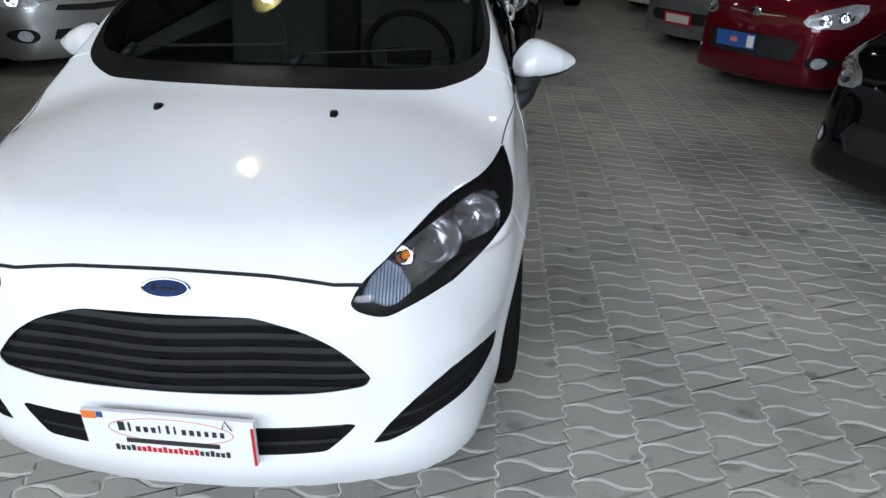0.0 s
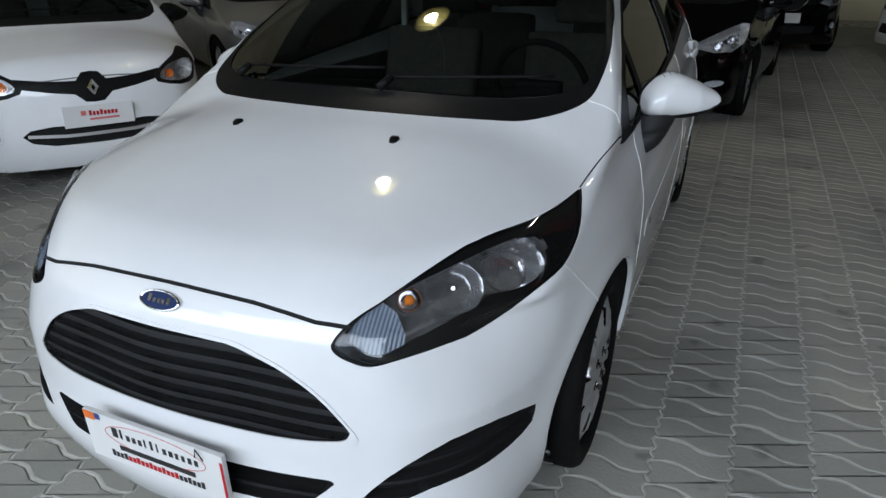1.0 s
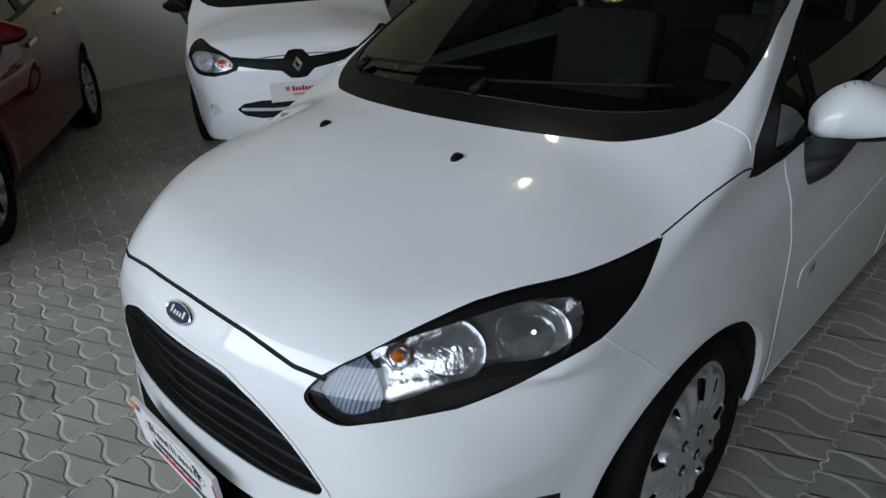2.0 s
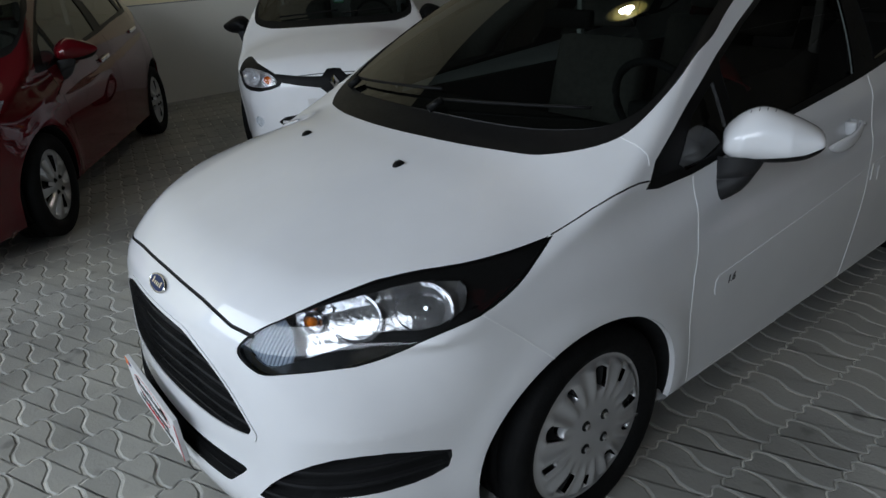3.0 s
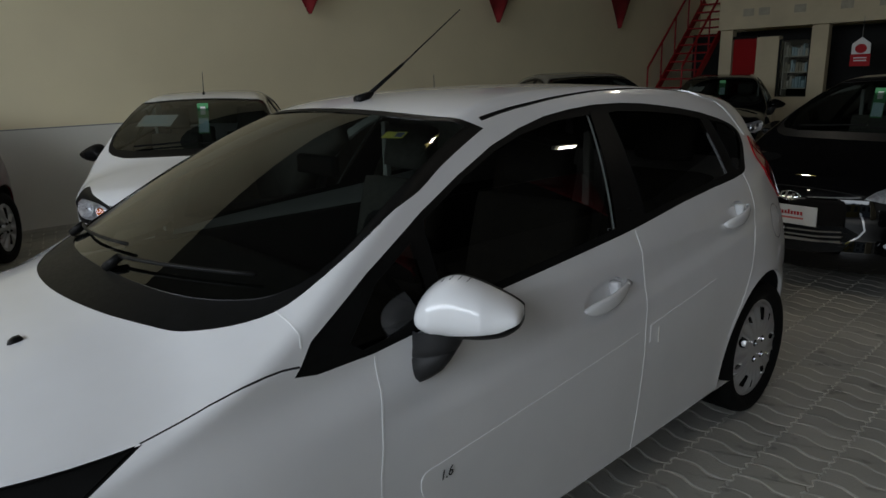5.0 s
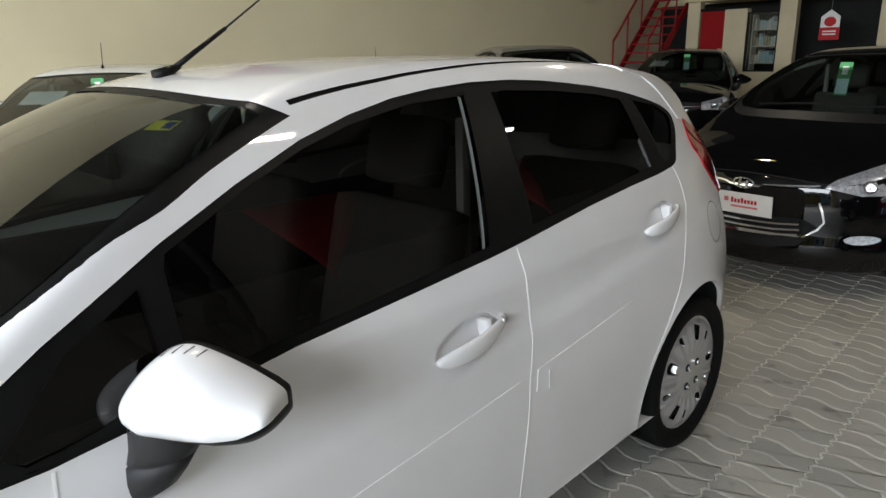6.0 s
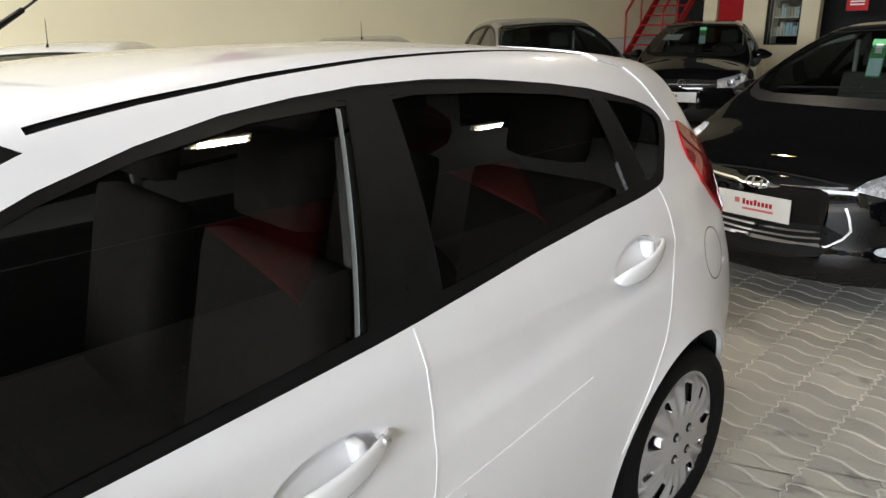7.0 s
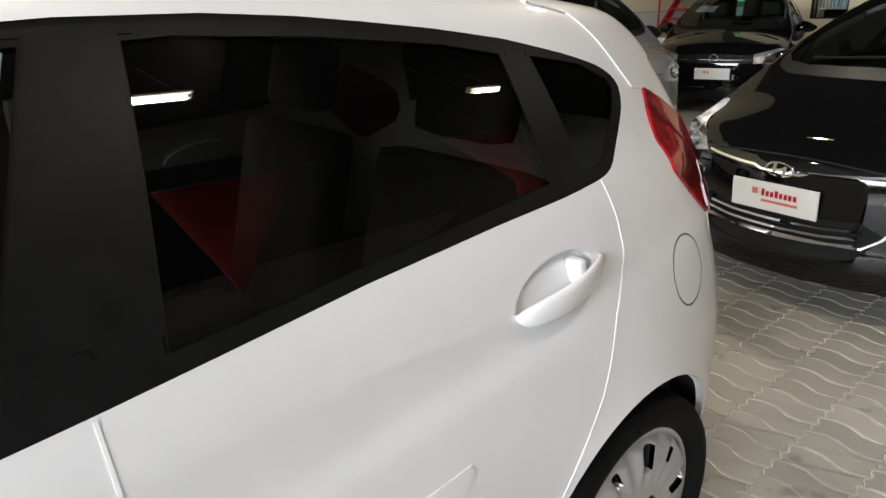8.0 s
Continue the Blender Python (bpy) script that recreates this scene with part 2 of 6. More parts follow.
def plain(name, color, rough=0.5, metal=0.0, coat=0.0, vary=0.12, scale=9.0, bump=0.0, bump_scale=60.0, spec=0.5, coords="Object"):
    """A surface with two scales of slight wear in colour and gloss, and a fine relief."""
    m, nodes, links, b = material(name)
    b.inputs["Metallic"].default_value, b.inputs["Coat Weight"].default_value, b.inputs["Coat Roughness"].default_value = metal, coat, 0.03
    b.inputs["Specular IOR Level"].default_value = spec
    n = noise_tex(nodes, links, scale, coords=coords)
    dark, light = [max(0, v * (1 - vary)) for v in color], [min(1, v * (1 + vary)) for v in color]
    r = ramp(nodes, links, n.outputs["Fac"], (0.3, dark), (0.7, light))
    links.new(r.outputs["Color"], b.inputs["Base Color"])
    n2 = noise_tex(nodes, links, scale * 4.3, coords=coords)
    mr = nodes.new("ShaderNodeMapRange")
    mr.inputs["To Min"].default_value, mr.inputs["To Max"].default_value = max(0.0, rough * 0.8), min(1.0, rough * 1.2)
    links.new(n2.outputs["Fac"], mr.inputs["Value"])
    links.new(mr.outputs["Result"], b.inputs["Roughness"])
    if bump:
        n3, bp = noise_tex(nodes, links, bump_scale, 3, coords=coords), nodes.new("ShaderNodeBump")
        bp.inputs["Strength"].default_value, bp.inputs["Distance"].default_value = bump, 0.004
        links.new(n3.outputs["Fac"], bp.inputs["Height"])
        links.new(bp.outputs["Normal"], b.inputs["Normal"])
    return m


def paint(name, color, flake=0.0, dust=0.03):
    """Car lacquer: a pigment coat under clear lacquer, with a breath of dust."""
    m, nodes, links, b = material(name)
    n = noise_tex(nodes, links, 3.5)
    r = ramp(nodes, links, n.outputs["Fac"], (0.35, [v * (1 - dust) for v in color]), (0.7, [min(1, v * (1 + dust)) for v in color]))
    links.new(r.outputs["Color"], b.inputs["Base Color"])
    b.inputs["Roughness"].default_value, b.inputs["Metallic"].default_value = 0.42, flake
    b.inputs["Specular IOR Level"].default_value = 0.5 if max(color) > 0.3 else 0.0
    b.inputs["Coat Weight"].default_value, b.inputs["Coat Roughness"].default_value = 1.0, 0.015
    return m


def pane(name, tint, gloss=1.0, ior=1.5, smear=0.0):
    """Thin glass: lets tinted light through and mirrors by its Fresnel gloss."""
    m, nodes, links, b = material(name)
    nodes.remove(b)
    t, g, f, mix = (nodes.new(k) for k in ("ShaderNodeBsdfTransparent", "ShaderNodeBsdfGlossy", "ShaderNodeFresnel", "ShaderNodeMixShader"))
    t.inputs["Color"].default_value, g.inputs["Color"].default_value, g.inputs["Roughness"].default_value = (*tint, 1), (gloss, gloss, gloss, 1), smear
    f.inputs["IOR"].default_value = ior
    for a, q in ((f.outputs[0], mix.inputs[0]), (t.outputs[0], mix.inputs[1]), (g.outputs[0], mix.inputs[2]), (mix.outputs[0], nodes["Material Output"].inputs["Surface"])):
        links.new(a, q)
    return m


def glow(name, color, strength):
    m, nodes, links, b = material(name)
    b.inputs["Base Color"].default_value = (*color, 1)
    b.inputs["Emission Color"].default_value, b.inputs["Emission Strength"].default_value = (*color, 1), strength
    return m


WHITE = paint("white lacquer", (0.80, 0.80, 0.81))
RED = paint("wine red lacquer", (0.095, 0.004, 0.007), 0.3)
CHERRY = paint("cherry red lacquer", (0.105, 0.004, 0.009), 0.3)
BLACK = paint("black lacquer", (0.0025, 0.0025, 0.003), 0.0)
SILVER = paint("silver lacquer", (0.36, 0.36, 0.35), 0.75)
GREY = paint("grey lacquer", (0.24, 0.245, 0.25), 0.7)
CREAM = paint("off-white lacquer", (0.62, 0.61, 0.56))
TRIM = plain("black satin trim", (0.0075, 0.0075, 0.0075), 0.42, vary=0.2, scale=20, spec=0.1)
GRAIN = plain("grained black plastic", (0.018, 0.018, 0.019), 0.5, vary=0.2, bump=0.2, bump_scale=500, spec=0.3)
# Whiter than the body paint: light caught on panel edges, put into colour.
EDGE_GLINT = plain("panel edge glint", (0.86, 0.86, 0.86), 0.35)
SEAM = plain("shaded shut line", (0.16, 0.16, 0.16), 0.8)
# Near-black for real linings, also standing in for the unlit office interior.
VOID = plain("black lining and unlit hollow", (0.006, 0.006, 0.006), 0.9)
RUBBER = plain("tyre rubber", (0.006, 0.006, 0.006), 0.7, vary=0.25, scale=25, bump=0.25, bump_scale=160, spec=0.1)
CAPS = plain("silver wheel cover", (0.56, 0.56, 0.57), 0.33, metal=0.7, vary=0.05, scale=4)
ALLOY = plain("cast alloy", (0.55, 0.55, 0.55), 0.3, metal=0.85, vary=0.08, scale=14)
SATIN = plain("satin silver", (0.62, 0.60, 0.61), 0.3, metal=0.6, vary=0.05)
CHROME = plain("chrome", (0.78, 0.78, 0.79), 0.07, metal=1.0, vary=0.03)
def facets(name, scale, strength):
    """Bright reflector pressed into small pillowed facets."""
    m, nodes, links, b = material(name)
    b.inputs["Base Color"].default_value, b.inputs["Metallic"].default_value, b.inputs["Roughness"].default_value = (0.62, 0.62, 0.63, 1), 0.9, 0.10
    tc, v, bp = nodes.new("ShaderNodeTexCoord"), nodes.new("ShaderNodeTexVoronoi"), nodes.new("ShaderNodeBump")
    v.inputs["Scale"].default_value, v.inputs["Randomness"].default_value = scale, 0.35
    bp.inputs["Strength"].default_value, bp.inputs["Distance"].default_value = strength, 0.006
    links.new(tc.outputs["Object"], v.inputs["Vector"])
    links.new(v.outputs["Distance"], bp.inputs["Height"])
    links.new(bp.outputs["Normal"], b.inputs["Normal"])
    return m


FACET = facets("faceted lamp reflector", 40, 0.35)
LAMP_SILVER = plain("silvered lamp bowl", (0.50, 0.50, 0.51), 0.15, metal=0.88, vary=0.3, scale=30, bump=0.6, bump_scale=24)
MIRROR = plain("mirror glass", (0.85, 0.85, 0.86), 0.02, metal=1.0, vary=0.01)
SCREEN = pane("green tinted screen", (0.15, 0.18, 0.16))
DARK_GLASS = pane("dark film on glass", (0.055, 0.053, 0.047))
MID_GLASS = pane("smoked glass", (0.14, 0.15, 0.14))
CLEAR = pane("clear lamp cover", (0.93, 0.94, 0.95))
RED_LENS = plain("red lamp lens", (0.27, 0.003, 0.006), 0.14, coat=0.9, vary=0.5, scale=26, spec=0.15, bump=0.25, bump_scale=70)
DEEP_RED = plain("dark red lamp lens", (0.10, 0.0015, 0.003), 0.14, coat=0.8, vary=0.3, scale=30, spec=0.15)
AMBER = plain("amber bulb", (0.75, 0.20, 0.02), 0.15, coat=1.0, vary=0.2, scale=60)
FROST = plain("ribbed clear lens", (0.60, 0.63, 0.66), 0.2, coat=1.0, vary=0.25, scale=50)
FABRIC = plain("charcoal seat fabric", (0.075, 0.071, 0.065), 0.95, vary=0.25, scale=40, bump=0.3, bump_scale=500)
DASH = plain("dashboard plastic", (0.018, 0.018, 0.019), 0.75, vary=0.2, bump=0.2, bump_scale=400, spec=0.12)
LINING = plain("grey roof lining cloth", (0.20, 0.20, 0.19), 0.95)
FROSTED = plain("frosted lamp reflector", (0.60, 0.60, 0.61), 0.28, metal=0.5, vary=0.35, scale=45, bump=0.4, bump_scale=50)
PALE_PLASTIC = plain("pale grey pillar lining", (0.36, 0.37, 0.36), 0.7)
PAPER = plain("white printed card", (0.74, 0.73, 0.72), 0.45, vary=0.03, scale=5)
INK = plain("black ink", (0.02, 0.02, 0.022), 0.5)
RED_INK = plain("red ink", (0.45, 0.015, 0.02), 0.5, spec=0.2)
PINK_INK = plain("faded red ink", (0.62, 0.16, 0.15), 0.5)
BLUE_INK = plain("blue ink", (0.03, 0.06, 0.24), 0.4)
ORANGE_INK = plain("orange ink", (0.75, 0.17, 0.03), 0.5)
GREEN_INK = plain("green sticker", (0.06, 0.30, 0.10), 0.5)
SKY_INK = plain("pale blue sticker", (0.50, 0.68, 0.76), 0.5)
YELLOW_INK = plain("yellow sticker", (0.62, 0.60, 0.10), 0.5)
BADGE_BLUE = plain("deep blue enamel", (0.008, 0.022, 0.085), 0.35, spec=0.15)
# Bluish base colour stands in for sky mirrored in the clear lens.
RIBBED = plain("ribbed lens tinted as mirrored sky", (0.21, 0.245, 0.30), 0.3, metal=0.0, coat=0.25, vary=0.15, scale=30, spec=0.3)
_n, _l = RIBBED.node_tree.nodes, RIBBED.node_tree.links
_w, _b, _c = _n.new("ShaderNodeTexWave"), _n.new("ShaderNodeBump"), _n.new("ShaderNodeTexCoord")
_w.inputs["Scale"].default_value, _b.inputs["Strength"].default_value, _b.inputs["Distance"].default_value = 42.0, 0.9, 0.003
_l.new(_c.outputs["Object"], _w.inputs["Vector"])
_l.new(_w.outputs["Fac"], _b.inputs["Height"])
_l.new(_b.outputs["Normal"], _n["Principled BSDF"].inputs["Normal"])
# Pale grey paints the daylight along the front window's rear edge.
EDGE_GLEAM = plain("pale grey window edge gleam", (0.19, 0.215, 0.215), 0.4)
PLATE_BLUE = plain("blue plate card", (0.03, 0.09, 0.30), 0.4)

# ---- building parts ----
def hang(ob, parent):
    if parent is not None:
        ob.parent = parent
    return ob


def from_arrays(name, v, f, mat, parent=None, normals=None, label="", smooth=True):
    me = bpy.data.meshes.new(name)
    me.from_pydata(np.asarray(v).tolist(), [], np.asarray(f).tolist() if isinstance(f, np.ndarray) else f)
    me.materials.append(mat)
    me.polygons.foreach_set("use_smooth", [smooth] * len(me.polygons))
    if normals is not None:
        me.normals_split_custom_set_from_vertices(np.asarray(normals).tolist())
    me.update()
    return tagged(hang(new(name, me), parent), label)


def part(name, bm, mat, parent, label="", smooth=False):
    me = bpy.data.meshes.new(name)
    bm.normal_update()
    bm.to_mesh(me)
    bm.free()
    me.materials.append(mat)
    if smooth:
        me.polygons.foreach_set("use_smooth", [True] * len(me.polygons))
    return tagged(hang(new(name, me), parent), label)


def box(bm, x0, y0, z0, x1, y1, z1, m=None, bevel=0.0):
    r = bmesh.ops.create_cube(bm, size=1.0, matrix=Matrix.LocRotScale(((x0 + x1) / 2, (y0 + y1) / 2, (z0 + z1) / 2), None, (x1 - x0, y1 - y0, z1 - z0)))
    vs = r["verts"]
    if bevel:
        es = list({e for v in vs for e in v.link_edges})
        r2 = bmesh.ops.bevel(bm, geom=es, offset=bevel, segments=2, affect="EDGES", profile=0.7)
        vs = list({v for f in r2["faces"] for v in f.verts} | {v for v in vs if v.is_valid})
    if m is not None:
        bmesh.ops.transform(bm, matrix=m, verts=vs)
    return vs


def rounded_box(x0, y0, z0, x1, y1, z1, bevel=0.01, m=None):
    bm = bmesh.new()
    box(bm, x0, y0, z0, x1, y1, z1, m, bevel)
    return bm


def rod(bm, a, b, r0, r1=None, n=10):
    """A round bar from a to b, closed at its ends."""
    a, b = Vector(a), Vector(b)
    r1 = r0 if r1 is None else r1
    q = (b - a).to_track_quat("Z", "Y").to_matrix()
    ends = []
    for p, r in ((a, r0), (b, r1)):
        ends.append([bm.verts.new(p + q @ Vector((r * math.cos(2 * math.pi * i / n), r * math.sin(2 * math.pi * i / n), 0))) for i in range(n)])
    for i in range(n):
        bm.faces.new((ends[0][i], ends[0][(i + 1) % n], ends[1][(i + 1) % n], ends[1][i]))
    bm.faces.new(ends[0][::-1])
    bm.faces.new(ends[1])


def tube(bm, pts, r, n=8):
    pts, rings, k = [Vector(p) for p in pts], [], len(pts)
    for i, p in enumerate(pts):
        d = (pts[min(i + 1, k - 1)] - pts[max(i - 1, 0)]).normalized()
        u = d.cross(Vector((0, 0, 1)) if abs(d.z) < 0.9 else Vector((1, 0, 0))).normalized()
        w = d.cross(u)
        rings.append([bm.verts.new(p + (u * math.cos(2 * math.pi * q / n) + w * math.sin(2 * math.pi * q / n)) * r) for q in range(n)])
    for a, b in zip(rings, rings[1:]):
        for q in range(n):
            bm.faces.new((a[q], a[(q + 1) % n], b[(q + 1) % n], b[q]))
    bm.faces.new(rings[0][::-1])
    bm.faces.new(rings[-1])
    bmesh.ops.recalc_face_normals(bm, faces=bm.faces)


def prism(bm, outline, depth, m=None):
    """A flat outline (x, z) given thickness along y."""
    a = [bm.verts.new((x, 0, z)) for x, z in outline]
    b = [bm.verts.new((x, depth, z)) for x, z in outline]
    n = len(a)
    bm.faces.new(a)
    bm.faces.new(b[::-1])
    for i in range(n):
        bm.faces.new((a[(i + 1) % n], a[i], b[i], b[(i + 1) % n]))
    if m is not None:
        bmesh.ops.transform(bm, matrix=m, verts=a + b)
    bmesh.ops.recalc_face_normals(bm, faces=bm.faces)


def lathe(profile, n=48, axis="x"):
    """Turns a profile of (radius, along) pairs round an axis: places and faces."""
    k = len(profile)
    v, f = [], []
    for i in range(n):
        a = 2 * math.pi * i / n
        for r, s in profile:
            c = (s, r * math.cos(a), r * math.sin(a)) if axis == "x" else (r * math.cos(a), r * math.sin(a), s) if axis == "z" else (r * math.cos(a), s, r * math.sin(a))
            v.append(c)
    for i in range(n):
        j = (i + 1) % n
        for q in range(k - 1):
            f.append((i * k + q, j * k + q, j * k + q + 1, i * k + q + 1))
    return v, f


def ellipse(cx, cz, rx, rz, n=32):
    return [(cx + rx * math.cos(2 * math.pi * i / n), cz + rz * math.sin(2 * math.pi * i / n)) for i in range(n)]


def writing(name, text, size, mat, parent, m, label="", align="CENTER", shear=0.0, depth=0.0006):
    cu = bpy.data.curves.new(name, "FONT")
    cu.body, cu.size, cu.align_x, cu.align_y, cu.extrude, cu.shear = text, size, align, "CENTER", depth, shear
    ob = bpy.data.objects.new(name, cu)
    scene.collection.objects.link(ob)
    bpy.context.view_layer.update()
    me = bpy.data.meshes.new_from_object(ob.evaluated_get(bpy.context.evaluated_depsgraph_get()))
    bpy.data.objects.remove(ob)
    me.materials.clear()
    me.materials.append(mat)
    out = hang(new(name, me), parent)
    out.matrix_basis = m
    return tagged(out, label)


def face_front(x, y, z, lean=0.0, turn=0.0):
    """A pose for flat things on a car's nose: their x runs across, their y up, and they face ahead (-y)."""
    return pose(x, y, z, 90 + lean, 0, turn)


# ---- wheels ----
def make_wheel(parent, x, y, z, radius, rim, mat, style, width=0.185):
    """A wheel facing outward (the sign of x): cover or rim, with its tyre, bolts and openings."""
    out = 1 if x > 0 else -1
    face = out * 0.012
    w = width / 2
    # the cover: a dished disc with openings
    nt, radii = (300 if style == "cover" else 120), [0.0, 0.10, 0.2, 0.3, 0.36, 0.44, 0.52, 0.6, 0.66, 0.72, 0.78, 0.84, 0.9, 0.95, 1.0]
    if style == "cover":
        radii = [0.0, 0.08, 0.16, 0.24, 0.32, 0.38] + [0.42 + 0.0125 * k for k in range(40)] + [0.93, 0.955, 0.98, 1.0]
    v, f = [], []
    def height(r, a):
        base = 0.016 - 0.02 * r * r
        if style == "cover":
            seg = (a / (2 * math.pi) * 5 + 0.1) % 1
            rib = 0.5 - 0.5 * math.cos(seg * 8 * math.pi)
            base += 0.009 * rib ** 1.2 * step(0.40, 0.66, r) * (1 - step(0.86, 0.94, r)) - 0.004 * step(0.93, 0.955, r) + 0.004 * step(0.965, 0.99, r)
            hole = (1 - step(0.0925, 0.0995, abs(seg - 0.25))) * step(0.575, 0.60, r) * (1 - step(0.845, 0.865, r))
            slot = (1 - step(0.0425, 0.0495, abs(seg - 0.75))) * step(0.665, 0.69, r) * (1 - step(0.845, 0.865, r))
            return base - 0.022 * max(hole, slot), hole > 0.95 or slot > 0.95
        n = 5 if style == "five" else 9
        seg = abs((a / (2 * math.pi) * n) % 1 - 0.5)
        hole = step(0.22, 0.27, seg) * step(0.32, 0.4, r) * (1 - step(0.84, 0.9, r))
        return base - 0.05 * hole, hole > 0.5
    for i in range(nt):
        for r in radii:
            h, _ = height(np.float64(r), 2 * math.pi * i / nt)
            a = 2 * math.pi * i / nt
            v.append((face + out * float(h), rim * r * math.cos(a), rim * r * math.sin(a)))
    k = len(radii)
    holes = []
    for i in range(nt):
        j = (i + 1) % nt
        for q in range(k - 1):
            quad = (i * k + q, j * k + q, j * k + q + 1, i * k + q + 1)
            quad = quad if out < 0 else quad[::-1]
            mid = height(np.float64((radii[q] + radii[q + 1]) / 2), 2 * math.pi * (i + 0.5) / nt)[1]
            (holes if mid else f).append(quad)
    wheel = from_arrays("wheel", v, f, mat, parent)
    wheel.matrix_basis = pose(x, y, z)
    if holes:
        from_arrays("wheel_opening", [(p[0] - out * 0.012, p[1], p[2]) for p in v], holes, VOID, wheel)
    prof = [(rim * 0.98, face - out * 0.03), (rim * 1.0, face - out * 0.002), (rim * 1.03, face + out * 0.006), (rim * 1.1, face + out * 0.016), ((rim + radius) / 2, face + out * 0.02), (radius * 0.955, face + out * 0.012),
            (radius * 0.985, face), (radius, face - out * 0.02)]
    for g in (0.06, 0.1, 0.14):
        prof += [(radius, face - out * (g - 0.008)), (radius - 0.007, face - out * (g - 0.006)), (radius - 0.007, face - out * (g + 0.002)), (radius, face - out * (g + 0.004))]
    prof += [(radius * 0.98, face - out * width), (rim, face - out * (width + 0.01))]
    tv, tf = lathe(prof, 64)
    from_arrays("tyre", tv, tf if out > 0 else [q[::-1] for q in tf], RUBBER, wheel, label="worn black rubber tyre")
    for i in range(4):
        a = math.pi / 4 + i * math.pi / 2
        bm = bmesh.new()
        cy, cz = 0.24 * rim * math.cos(a), 0.24 * rim * math.sin(a)
        rod(bm, (face, cy, cz), (face + out * 0.026, cy, cz), 0.0095, 0.008, 10)
        bolt = part("wheel_bolt", bm, CHROME if style == "cover" else TRIM, wheel)
        bm = bmesh.new()
        rod(bm, (face, cy, cz), (face + out * 0.0165, cy, cz), 0.0155, 0.015, 14)
        part("bolt_recess", bm, TRIM, bolt)
    return wheel

# ---- the shapes of the cars ----
HATCH = dict(
    kink=0.06, length=3.97, hubs=(0.835, 3.324), hub_z=0.297, arch=0.345, arches=((0.82, 0.29, 0.35), (3.285, 0.30, 0.368)), flare=0.009, cheek=0.58, chin=0.042, under=0.17,
    plan=curve((-0.1, 0.52), (0.15, 0.645), (0.38, 0.742), (0.6, 0.80), (0.835, 0.832), (1.3, 0.847), (2.2, 0.855), (3.0, 0.85), (3.4, 0.828), (3.7, 0.757), (4.0, 0.63)),
    section=curve((0.1, 0.93), (0.2, 0.955), (0.3, 0.972), (0.45, 0.99), (0.6, 1.0), (0.75, 0.986), (0.84, 0.962), (0.93, 0.925), (1.0, 0.89), (1.2, 0.80)),
    crease=(curve((0.9, 0.70), (2.0, 0.76), (3.0, 0.845), (3.9, 0.93)), 0.010),
    hood=curve((-0.1, 0.70), (0.03, 0.775), (0.15, 0.828), (0.4, 0.906), (0.66, 0.97), (0.9, 1.005), (1.15, 1.0), (1.6, 0.985), (2.3, 1.02), (3.4, 1.115), (4.0, 1.12)),
    crown=curve((-0.1, 0.08), (0.3, 0.088), (0.75, 0.11), (1.06, 0.115), (1.4, 0.05), (1.8, 0.01), (2.3, 0.0), (4.0, 0.0)),
    nose=curve((0.1, 0.06), (0.2, 0.010), (0.28, -0.015), (0.38, -0.006), (0.5, 0.002), (0.62, 0.012), (0.72, 0.03), (0.85, 0.10), (1.1, 0.3)),
    bow=0.26, bow4=0.18, tail=curve((0.1, 3.86), (0.3, 3.95), (0.5, 3.975), (0.7, 3.955), (0.9, 3.905), (1.1, 3.85)), rear_bow=0.26,
    k_shoulder=0.10, k_nose=0.11, k_tail=0.15,
    roof=curve((0.4, 0.83), (0.85, 1.005), (1.2, 1.185), (1.5, 1.328), (1.75, 1.416), (2.0, 1.452), (2.35, 1.466), (2.8, 1.462), (3.3, 1.426), (3.8, 1.36)),
    wrap=0.27, screen_top=1.75, roof_crown=0.075, cabin=curve((0.8, 0.77), (1.6, 0.792), (2.4, 0.80), (3.0, 0.785), (3.35, 0.763), (3.6, 0.715), (4.0, 0.57)), lean=0.36, barrel=0.47, k_roof=0.07,
    back=curve((0.7, 3.98), (1.0, 3.915), (1.2, 3.83), (1.35, 3.74), (1.5, 3.62)))

# ---- a whole car from its shape and its trim ----
def mirrored(half):
    """An outline for a piece across the middle, from its right half (x from 0 outward and back to 0)."""
    return list(half) + [(-x, y, z) for x, y, z in half[::-1] if abs(x) > 1e-6]


def rounded(pts, sharp=(), n=4):
    """A soft closed outline through the given places; the sharp ones keep their corner."""
    p, out = [np.array(q, float) for q in pts], []
    k = len(p)
    for i in range(k):
        a, b, c, d = p[i - 1], p[i], p[(i + 1) % k], p[(i + 2) % k]
        ta = np.zeros(3) if i in sharp else (c - a) / 2
        tb = np.zeros(3) if (i + 1) % k in sharp else (d - b) / 2
        lim = np.linalg.norm(c - b)
        ta, tb = (t * min(1, lim / max(np.linalg.norm(t), 1e-9)) for t in (ta, tb))
        for q in range(1 if i in sharp and (i + 1) % k in sharp else n):
            u = q / n
            out.append(tuple((2 * u ** 3 - 3 * u ** 2 + 1) * b + (u ** 3 - 2 * u ** 2 + u) * ta + (3 * u ** 2 - 2 * u ** 3) * c + (u ** 3 - u ** 2) * tb))
    return out


def yz(*pairs):
    return [(0, y, z) for y, z in pairs]


def xz(*pairs):
    return [(x, 0, z) for x, z in pairs]


